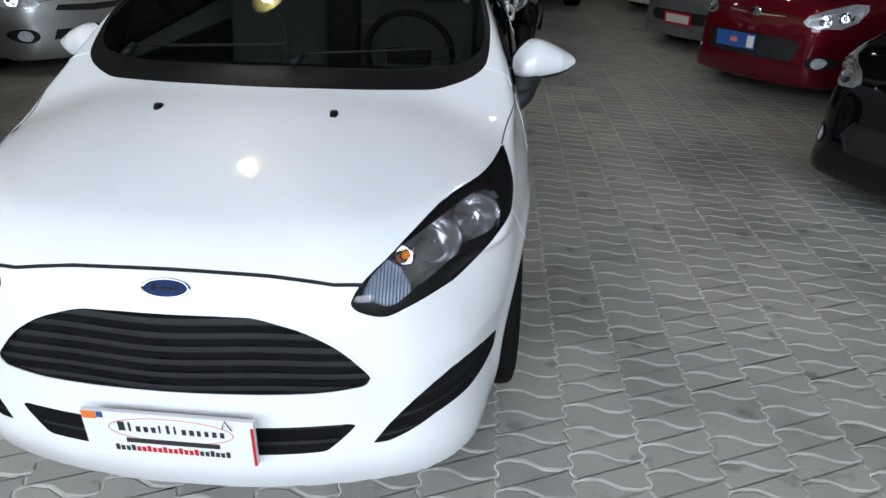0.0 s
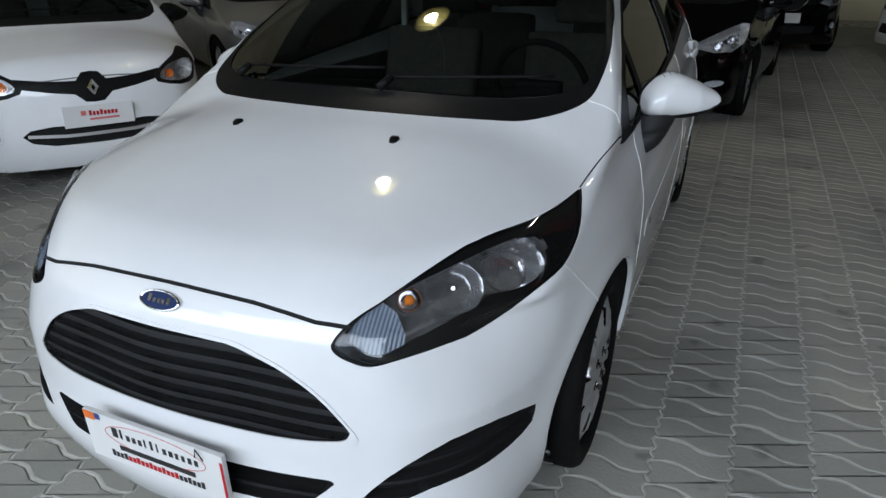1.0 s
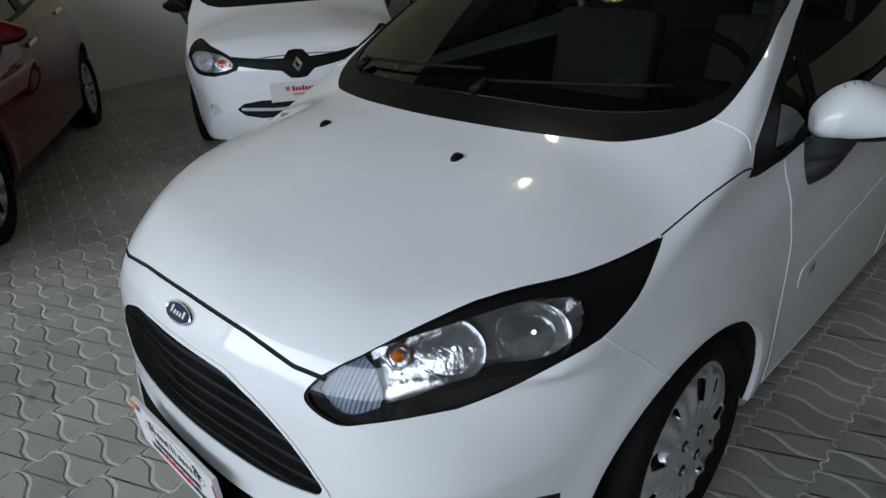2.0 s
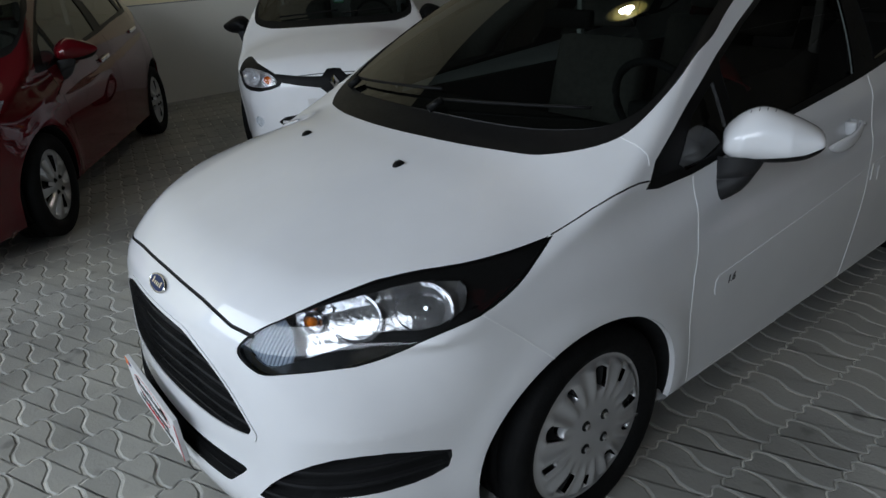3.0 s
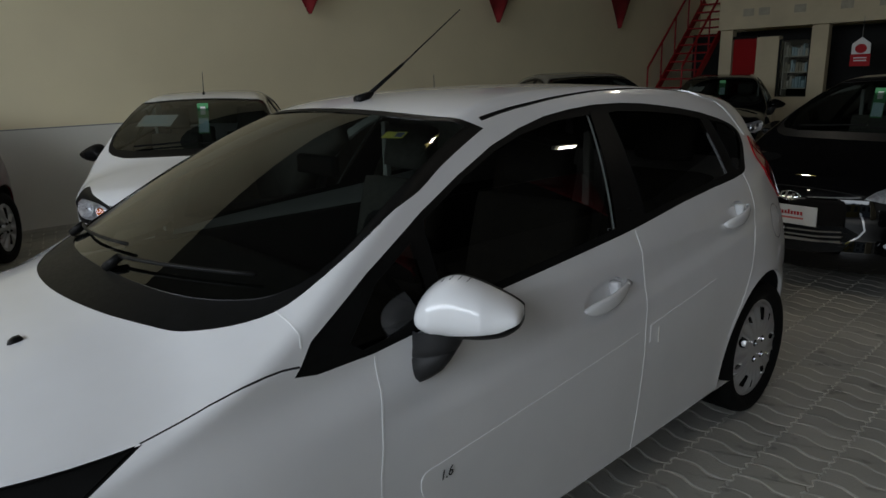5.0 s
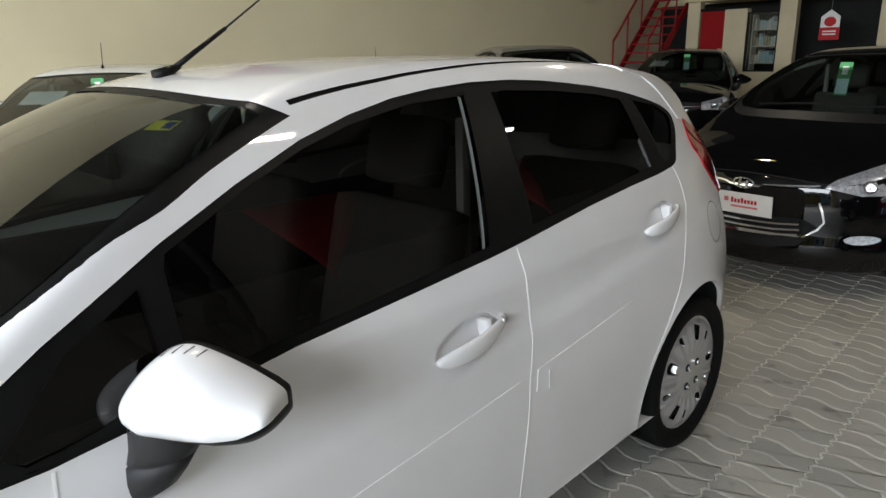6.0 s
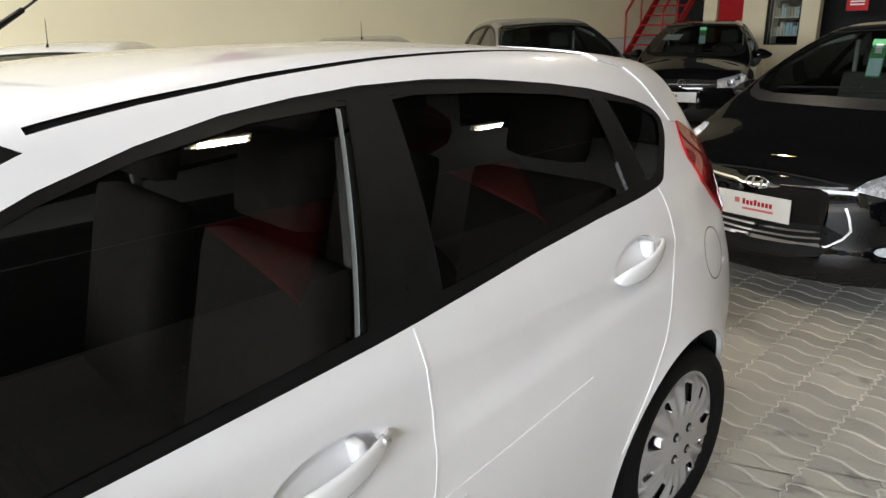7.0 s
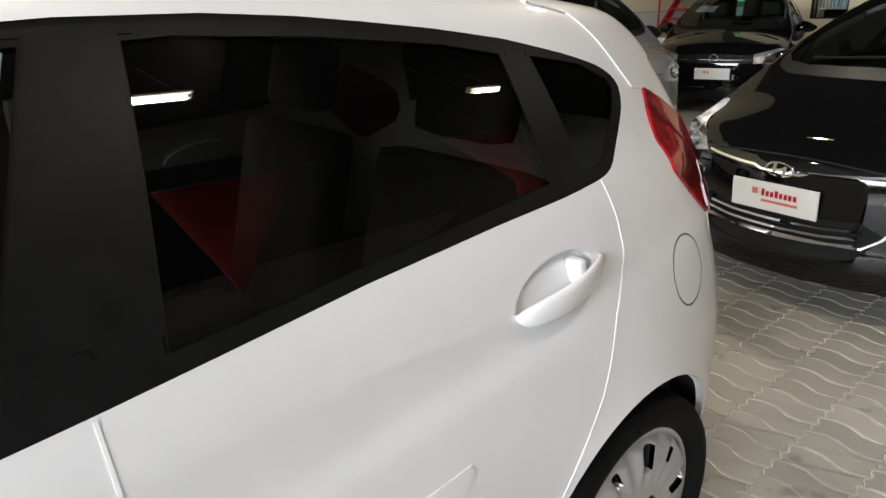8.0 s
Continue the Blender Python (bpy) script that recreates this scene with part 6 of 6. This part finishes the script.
kit_car("black_hatchback", "black hatchback across the aisle with bright lamps", BLACK, (1.0, 1.0, 1.04), (2.83, 2.12), -56, BLUNT, LAMP_DROP, grilles=((((0, 0.50), (0.40, 0.50), (0.46, 0.42), (0.40, 0.34), (0, 0.33)), VOID, 0.03),), fogs=((0.62, 0.38, 0.042, 0.042),),
                 bowls=(((0.58, 0.27, 0.70), 0.05, (-10, 20)), ((0.66, 0.40, 0.73), 0.045, (-10, 24))))


# ---- fittings of the hall ----
RED_STEEL = plain("red painted steel", (0.27, 0.009, 0.011), 0.5, vary=0.15, scale=6, spec=0.2)
RED_DOOR = plain("red painted door", (0.27, 0.005, 0.007), 0.55, vary=0.1, scale=3, spec=0.15)
RED_CLOTH = plain("red pennant cloth", (0.20, 0.008, 0.011), 0.85, vary=0.12, scale=5)
OFF_WHITE = plain("off-white paint", (0.66, 0.63, 0.55), 0.6, vary=0.06, scale=2)
OFFICE = plain("cream office paint", (0.58, 0.50, 0.34), 0.75, vary=0.10, scale=1.6, bump=0.1, bump_scale=60)
VENT = plain("vent block", (0.40, 0.36, 0.28), 0.8)
DOME = plain("yellowed dome reflector", (0.62, 0.56, 0.22), 0.35, metal=0.2, vary=0.1)
STEEL = plain("galvanised steel", (0.30, 0.30, 0.29), 0.5, metal=0.6)
BULB = glow("lit bulb", (1.0, 0.93, 0.78), 26)
TUBE = glow("lit tube", (1.0, 0.92, 0.70), 6)
SHELF_GLASS = pane("window glass", (0.7, 0.72, 0.70))

# groove along the side wall and paler paint below it
slab("wall_trim", X0, Y0 + 0.1, 1.066, X0 + 0.006, Y1, 1.078, STEEL, "thin dark groove along the side wall", "trim")
slab("wall_dado", X0, Y0 + 0.1, -0.03, X0 + 0.004, Y1, 1.066, WALL_LOW, "paler grey-white paint below the groove", "wall")

# office block at the far end
OY = 15.5
def facade(name, x0, z0, x1, z1, mat, label, depth=0.18, y=OY):
    return slab(name, x0, y, z0, x1, y + depth, z1, mat, label, "wall")
facade("wall_office_band", -5.25, 2.3, 0.6, 3.4, OFFICE, "cream band over the office front with vents", 0.3, OY - 0.12)
facade("wall_office_pier", -5.25, -0.03, -4.98, 2.3, OFFICE, "cream pier of the office front")
facade("wall_office_panel", -4.45, -0.03, -4.0, 2.12, OFFICE, "cream panel between door and window")
facade("wall_office_column", -3.38, -0.03, -3.07, 2.3, OFFICE, "cream column of the office front")
facade("wall_office_end", -1.67, -0.03, 0.6, 2.3, OFFICE, "cream end of the office front")
# Near-black back wall stands in for the shade of the unlit room.
facade("wall_office_back", X0, -0.03, 0.6, 2.3, VOID, "office back wall coloured near-black for unlit interior", 0.1, 16.6)
slab("wall_office_sill", -4.0, OY, -0.03, -3.38, OY + 0.18, 0.9, OFFICE, "cream wall under the office window", "wall")
for x in (-4.62, -4.3, -3.6, -2.75, -2.1, -1.3, -0.4):
    slab("trim_vent", x - 0.11, OY - 0.13, 2.55, x + 0.11, OY - 0.118, 2.70, VENT, "square vent block in the band", "trim")


def office_door():
    door = new("office_door")
    part("leaf", rounded_box(-4.96, OY + 0.04, 0.0, -4.47, OY + 0.09, 2.1, 0.006), RED_DOOR, door)
    part("frame", rounded_box(-4.98, OY + 0.02, 2.1, -4.45, OY + 0.14, 2.16, 0.004), TRIM, door)
    bm = bmesh.new()
    rod(bm, (-4.53, OY + 0.04, 1.02), (-4.53, OY - 0.01, 1.02), 0.012, 0.012, 8)
    rod(bm, (-4.53, OY - 0.01, 1.02), (-4.63, OY - 0.01, 1.02), 0.010, 0.010, 8)
    part("handle", bm, STEEL, door)
    tagged(door, "plain red office door under the band", "door")


def office_window():
    w = new("office_window")
    bm = bmesh.new()
    for x in (-3.985, -3.395):
        box(bm, x - 0.015, OY + 0.02, 0.9, x + 0.015, OY + 0.08, 2.05)
    for z in (0.91, 2.04):
        box(bm, -3.985, OY + 0.02, z - 0.015, -3.395, OY + 0.08, z + 0.015)
    part("window_frame", bm, TRIM, w)
    bm = bmesh.new()
    box(bm, -3.97, OY + 0.045, 0.925, -3.41, OY + 0.05, 2.025)
    part("pane", bm, SHELF_GLASS, w).visible_shadow = False
    tagged(w, "dark-framed office window with shelves behind", "window")
    shelf = new("wall_shelf")
    for z in (1.05, 1.38, 1.70):
        part("board", rounded_box(-3.98, OY + 0.25, z, -3.40, OY + 0.5, z + 0.02, 0.003), OFF_WHITE, shelf)
    for x in (-3.98, -3.42):
        part("upright", rounded_box(x, OY + 0.25, 0.0, x + 0.02, OY + 0.5, 2.0, 0.003), OFF_WHITE, shelf)
    tagged(shelf, "pale shelf unit behind the office window", "shelf")
    rng = random.Random(4)
    for z in (1.07, 1.40, 1.72):
        x = -3.94
        while x < -3.50:
            wd, hh = rng.uniform(0.03, 0.07), rng.uniform(0.14, 0.24)
            bm = rounded_box(x, OY + 0.28, z, x + wd, OY + 0.45, z + hh, 0.003)
            tagged(part("folder", bm, rng.choice((OFF_WHITE, PAPER, SKY_INK, VENT)), None), "pale office folder standing on the shelf", "folder", "folders on the shelf")
            x += wd + 0.012


def hanging_sign():
    sign = new("hanging_sign")
    bm = bmesh.new()
    prism(bm, [(-0.16, -0.02), (0.16, -0.02), (0.16, 0.17), (0.0, 0.29), (-0.16, 0.17)], 0.012)
    part("house_panel", bm, PAPER, sign, "white house-shaped upper panel")
    part("red_panel", rounded_box(-0.17, 0, -0.24, 0.17, 0.012, -0.022, 0.002), RED_INK, sign)
    bm = bmesh.new()
    prism(bm, ellipse(0, 0.08, 0.10, 0.085, 24), 0.004, pose(0, -0.005, 0))
    part("roundel", bm, RED_INK, sign)
    for z in (-0.10, -0.15):
        bm = bmesh.new()
        box(bm, -0.11, -0.003, z, 0.11, -0.0005, z + 0.022)
        part("print_bar", bm, PAPER, sign)
    sign.matrix_basis = pose(-2.42, OY - 0.16, 1.72)
    bm = bmesh.new()
    rod(bm, (0, 0.006, 0.28), (0, 0.006, 0.66), 0.004, 0.004, 6)
    part("hanger", bm, STEEL, sign)
    tagged(sign, "house-shaped white and red hanging sign", "sign")


def stairs():
    st = new("steel_staircase")
    y0, z0, y1, z1 = STAIR
    n = int(round((z1 - z0) / 0.19))
    for x, nm in ((-6.22, "stringer"), (-5.42, "stringer")):
        bm = bmesh.new()
        d = Vector((0, y1 - y0, z1 - z0))
        a = math.degrees(math.atan2(d.z, d.y))
        box(bm, -0.02, 0, -0.07, 0.02, d.length, 0.07, pose(x, y0, z0, a))
        part(nm, bm, RED_STEEL, st)
    for i in range(n):
        u = (i + 0.5) / n
        bm = rounded_box(-6.2, y0 + (y1 - y0) * u - 0.11, z0 + (z1 - z0) * u - 0.015, -5.44, y0 + (y1 - y0) * u + 0.11, z0 + (z1 - z0) * u + 0.015, 0.004)
        part("tread", bm, RED_STEEL, st)
    for x in (-6.22, -5.42):
        bm = bmesh.new()
        rod(bm, (x, y0, z0 + 0.9), (x, y1, z1 + 0.9), 0.024, 0.024, 8)
        part("handrail", bm, RED_STEEL, st)
        for i in range(0, n + 1, 3):
            u = i / n
            bm = bmesh.new()
            rod(bm, (x, y0 + (y1 - y0) * u, z0 + (z1 - z0) * u), (x, y0 + (y1 - y0) * u, z0 + (z1 - z0) * u + 0.9), 0.018, 0.018, 8)
            part("baluster", bm, RED_STEEL, st)
    if z0 > 0.05:
        part("base_block", rounded_box(-6.4, y0 - 0.5, 0.0, -5.3, y0 + 0.35, z0 - 0.02, 0.01), OFF_WHITE, st)
    tagged(st, "open red steel staircase along the side wall", "stairs")


def pennant(x, y, z, w, h, turn, sag, tip=0.0):
    """A big triangular flag, point down, with a soft fold."""
    v, f, n = [], [], 10
    for i in range(n + 1):
        u = i / n
        half = w / 2 * (1 - u)
        for k in range(7):
            s = k / 6 * 2 - 1
            v.append((s * half + tip * u, sag * math.sin(3 * u + 2 * s) * (0.3 + u), -h * u))
    for i in range(n):
        for k in range(6):
            f.append((i * 7 + k, i * 7 + k + 1, (i + 1) * 7 + k + 1, (i + 1) * 7 + k))
    ob = from_arrays("pennant", v, f, RED_CLOTH, None, label="large red triangular pennant hanging point down")
    ob.matrix_basis = pose(x, y, z, 0, 0, turn)
    m = ob.modifiers.new("thick", "SOLIDIFY")
    m.thickness = 0.002
    ob["category"], ob["group"] = "pennant", "red pennants under the roof"


def dome_lamp(x, y):
    lamp = new("dome_lamp")
    prof = [(0.05, 0.20), (0.08, 0.17), (0.14, 0.10), (0.20, 0.02), (0.225, 0.0), (0.22, -0.004), (0.195, 0.018), (0.135, 0.094), (0.07, 0.15), (0.0, 0.16)]
    v, f = lathe(prof, 36, "z")
    part_ob = from_arrays("shade", v, f, DOME, lamp, label="yellowed dome reflector")
    v, f = lathe([(0.0, -0.01), (0.03, 0.0), (0.052, 0.035), (0.05, 0.07), (0.03, 0.11), (0.02, 0.15)], 18, "z")
    from_arrays("bulb", v, f, BULB, lamp)
    bm = bmesh.new()
    rod(bm, (0, 0, 0.19), (0, 0, 0.30), 0.04, 0.03, 12)
    rod(bm, (0, 0, 0.30), (0, 0, HIGH - LAMP_Z), 0.007, 0.007, 6)
    part("suspension", bm, STEEL, lamp)
    lamp.matrix_basis = pose(x, y, LAMP_Z)
    tagged(lamp, "hanging dome lamp with a lit bulb", "lamp", "dome lamps of the hall")


def tube_light(x, y, turn):
    t = new("tube_light")
    part("batten", rounded_box(-0.26, -0.05, 0.03, 0.26, 0.05, 0.08, 0.006), OFF_WHITE, t)
    for s in (-0.03, 0.03):
        bm = bmesh.new()
        rod(bm, (-0.23, s, 0.016), (0.23, s, 0.016), 0.013, 0.013, 10)
        part("tube", bm, TUBE, t, "lit fluorescent tube")
    for s in (-0.2, 0.2):
        bm = bmesh.new()
        rod(bm, (s, 0, 0.08), (s, 0, HIGH - 4.5), 0.004, 0.004, 6)
        part("hanger", bm, STEEL, t)
    t.matrix_basis = pose(x, y, 4.5, 0, 0, turn)
    tagged(t, "hanging fluorescent batten with two lit tubes", "lamp", "tube lights of the hall")


STAIR = (14.2, 0.66, 16.6, 3.05)
office_door()
office_window()
hanging_sign()
stairs()
for y in (5.65, 9.35, 13.0):
    pennant(-6.2, y, 3.55, 1.5, 1.2, 90, 0.03)
for y in (1.3, 4.75, 8.2):
    pennant(3.9, y, 4.98, 1.5, 2.2, 90, 0.03, -0.75)
for x, y in LAMPS:
    dome_lamp(x, y)
for x, y in BATTENS:
    tube_light(x, y, 90)

for x, z in ((-6.2, 3.552), (3.9, 4.982)):
    bm = bmesh.new()
    rod(bm, (x, Y0 - 0.1, z), (x, Y1 + 0.1, z), 0.004, 0.004, 6)
    tagged(part("trim_cord", bm, PAPER, None), "thin cord strung under the roof for pennants", "cord", kind="structure")

# the street outside the opening
STREET = plain("asphalt", (0.05, 0.05, 0.05), 0.9, vary=0.2, scale=1.5, bump=0.3)
YELLOW = plain("yellow rendered wall", (0.60, 0.40, 0.05), 0.8, vary=0.06, scale=1.0)
slab("road", -40, -40, -0.03, 40, -10.5, -0.005, STREET, "asphalt street in front of the hall", "road")


def street_house(x0, x1, mat, label, h):
    house = new("street_house")
    part("wall", rounded_box(x0, -27, 0, x1, -21, h, 0.03), mat, house)
    part("roof", rounded_box(x0 - 0.2, -27.2, h, x1 + 0.2, -20.8, h + 0.25, 0.03), VENT, house)
    n = int((x1 - x0) / 2.4)
    for i in range(n):
        for z in (0.9, 3.9):
            x = x0 + (i + 0.5) * (x1 - x0) / n
            if z + 1.4 < h:
                win = part("window", rounded_box(x - 0.6, -21.0, z, x + 0.6, -20.96, z + 1.4, 0.01), DARK_WINDOW, house)
                part("sill", rounded_box(x - 0.7, -21.02, z - 0.08, x + 0.7, -20.9, z, 0.01), OFF_WHITE, win)
    tagged(house, label, "house")


DARK_WINDOW = plain("dark window glass", (0.03, 0.035, 0.04), 0.08)
street_house(-16, -4, OFF_WHITE, "pale rendered house across the street", 4.2)
street_house(-3.6, 9, YELLOW, "yellow rendered house across the street", 3.4)
street_house(9.5, 22, OFF_WHITE, "pale rendered house across the street", 5.8)


# ---- the paved floor: interlocking wavy concrete pavers ----
PL, PW, GAPW, GAPE = 0.225, 0.1125, 0.0076, 0.0042


def paver_material():
    m, nodes, links, b = material("wavy concrete paver")
    oi, geo = nodes.new("ShaderNodeObjectInfo"), nodes.new("ShaderNodeNewGeometry")
    add = nodes.new("ShaderNodeMath")
    add.operation = "ADD"
    links.new(oi.outputs["Random"], add.inputs[0])
    links.new(geo.outputs["Random Per Island"], add.inputs[1])
    fr = nodes.new("ShaderNodeMath")
    fr.operation = "FRACT"
    links.new(add.outputs[0], fr.inputs[0])
    tone = ramp(nodes, links, fr.outputs[0], (0.0, (0.315, 0.309, 0.28)), (0.5, (0.355, 0.347, 0.314)), (1.0, (0.395, 0.384, 0.343)))
    tc = nodes.new("ShaderNodeNewGeometry")
    big = nodes.new("ShaderNodeTexNoise")
    big.inputs["Scale"].default_value, big.inputs["Detail"].default_value = 1.1, 6
    links.new(tc.outputs["Position"], big.inputs["Vector"])
    stain = ramp(nodes, links, big.outputs["Fac"], (0.30, (0.62, 0.62, 0.62)), (0.48, (1, 1, 1)), (0.75, (1.12, 1.1, 1.04)))
    mix = nodes.new("ShaderNodeMix")
    mix.data_type, mix.blend_type = "RGBA", "MULTIPLY"
    mix.inputs["Factor"].default_value = 1.0
    links.new(tone.outputs["Color"], mix.inputs[6])
    links.new(stain.outputs["Color"], mix.inputs[7])
    spots = nodes.new("ShaderNodeTexNoise")
    spots.inputs["Scale"].default_value, spots.inputs["Detail"].default_value = 6.5, 3
    links.new(tc.outputs["Position"], spots.inputs["Vector"])
    oil = ramp(nodes, links, spots.outputs["Fac"], (0.30, (0.25, 0.25, 0.26)), (0.37, (1, 1, 1)))
    mix2 = nodes.new("ShaderNodeMix")
    mix2.data_type, mix2.blend_type = "RGBA", "MULTIPLY"
    mix2.inputs["Factor"].default_value = 0.5
    links.new(mix.outputs[2], mix2.inputs[6])
    links.new(oil.outputs["Color"], mix2.inputs[7])
    links.new(mix2.outputs[2], b.inputs["Base Color"])
    fine = nodes.new("ShaderNodeTexNoise")
    fine.inputs["Scale"].default_value, fine.inputs["Detail"].default_value = 90, 5
    links.new(tc.outputs["Position"], fine.inputs["Vector"])
    bp = nodes.new("ShaderNodeBump")
    bp.inputs["Strength"].default_value, bp.inputs["Distance"].default_value = 0.35, 0.003
    links.new(fine.outputs["Fac"], bp.inputs["Height"])
    links.new(bp.outputs["Normal"], b.inputs["Normal"])
    mr = nodes.new("ShaderNodeMapRange")
    mr.inputs["To Min"].default_value, mr.inputs["To Max"].default_value = 0.38, 0.62
    links.new(big.outputs["Fac"], mr.inputs["Value"])
    links.new(mr.outputs["Result"], b.inputs["Roughness"])
    return m


PAVER_MAT = paver_material()
SAND = plain("pale joint sand", (0.60, 0.585, 0.53), 0.9, vary=0.5, scale=7, bump=0.3, bump_scale=200)
slab("floor_bed", X0, Y0, -0.03, X1, Y1, -0.0045, SAND, "pale sand in the joints of the pavers", "floor")
floor_ob = bpy.data.objects["floor"]


def wave(u):
    """The bend of a long edge: a soft zigzag once per stone."""
    return 0.0145 * math.tanh(2.2 * math.sin(2 * math.pi * u)) / math.tanh(2.2)


def end_wave(u):
    return 0.0065 * math.sin(4 * math.pi * u)


def paver_mesh(odd):
    """One stone: wavy outline, soft chamfer, sides down into the sand."""
    ring = []
    n, k = 8, 10
    shift = 0.5 if odd else 0.0
    for i in range(n):
        u = i / n
        ring.append((u * PL, wave(u + shift)))
    for i in range(k):
        u = i / k
        ring.append((PL + end_wave(u), u * PW + wave(1 + shift) * (1 - u) + wave(1 + shift) * u))
    for i in range(n):
        u = 1 - i / n
        ring.append((u * PL, PW + wave(u + shift)))
    for i in range(k):
        u = 1 - i / k
        ring.append((end_wave(u), u * PW + wave(shift)))
    c = np.array([PL / 2, PW / 2])
    r = np.array(ring)
    t = np.roll(r, -1, 0) - np.roll(r, 1, 0)
    nrm = np.stack([t[:, 1], -t[:, 0]], -1)
    nrm /= np.linalg.norm(nrm, axis=1, keepdims=True)
    gap = np.array([GAPW] * n + [GAPE] * k + [GAPW] * n + [GAPE] * k)[:, None]
    lo = r - nrm * gap / 2
    hi = lo - nrm * 0.005
    m = len(r)
    v = [(*(p - c), 0.0) for p in hi] + [(*(p - c), -0.0035) for p in lo]
    f = [tuple(range(m))] + [(i, m + i, m + (i + 1) % m, (i + 1) % m) for i in range(m)]
    return np.array(v), f, m


FLOOR_X0, FLOOR_X1, FLOOR_Y0, FLOOR_Y1 = X0 + 0.02, 7.3, -5.95, 15.4
NEAR = (0.86, 2.55, 0.55, 4.95)
shapes = [paver_mesh(0), paver_mesh(1)]
near_mesh = []
for v, f, m in shapes:
    me = bpy.data.meshes.new("paver")
    me.from_pydata(v.tolist(), [], f)
    me.materials.append(PAVER_MAT)
    near_mesh.append(me)
rng = random.Random(11)
bulk_v, bulk_f, base, count = [], [], 0, 0
for j in range(int((FLOOR_Y1 - FLOOR_Y0) / PW)):
    odd = 0
    for i in range(int((FLOOR_X1 - FLOOR_X0) / PL)):
        x, y = FLOOR_X0 + (i + 0.5) * PL, FLOOR_Y0 + (j + 0.5 + 0.5 * (i % 2)) * PW
        dz, tx, ty = rng.uniform(-0.0016, 0.0008), rng.uniform(-0.004, 0.004), rng.uniform(-0.006, 0.006)
        if NEAR[0] < x < NEAR[1] and NEAR[2] < y < NEAR[3] and count < 300:
            ob = new("paver", near_mesh[odd])
            ob.parent = floor_ob
            ob.matrix_basis = Matrix.LocRotScale((x, y, dz), Euler((ty, tx, 0)), None)
            count += 1
            continue
        v, f, m = shapes[odd]
        w = v.copy()
        w[:, 2] += dz + w[:, 0] * tx + w[:, 1] * ty
        w[:, 0] += x
        w[:, 1] += y
        bulk_v.append(w)
        bulk_f.append((base, m))
        base += len(w)
faces = []
for b0, m in bulk_f:
    faces.append(tuple(range(b0, b0 + m)))
    faces.extend((b0 + i, b0 + m + i, b0 + m + (i + 1) % m, b0 + (i + 1) % m) for i in range(m))
paving = from_arrays("paving", np.concatenate(bulk_v), faces, PAVER_MAT, floor_ob, smooth=False)
tagged(paving, "grey wavy interlocking concrete pavers", kind="stuff")
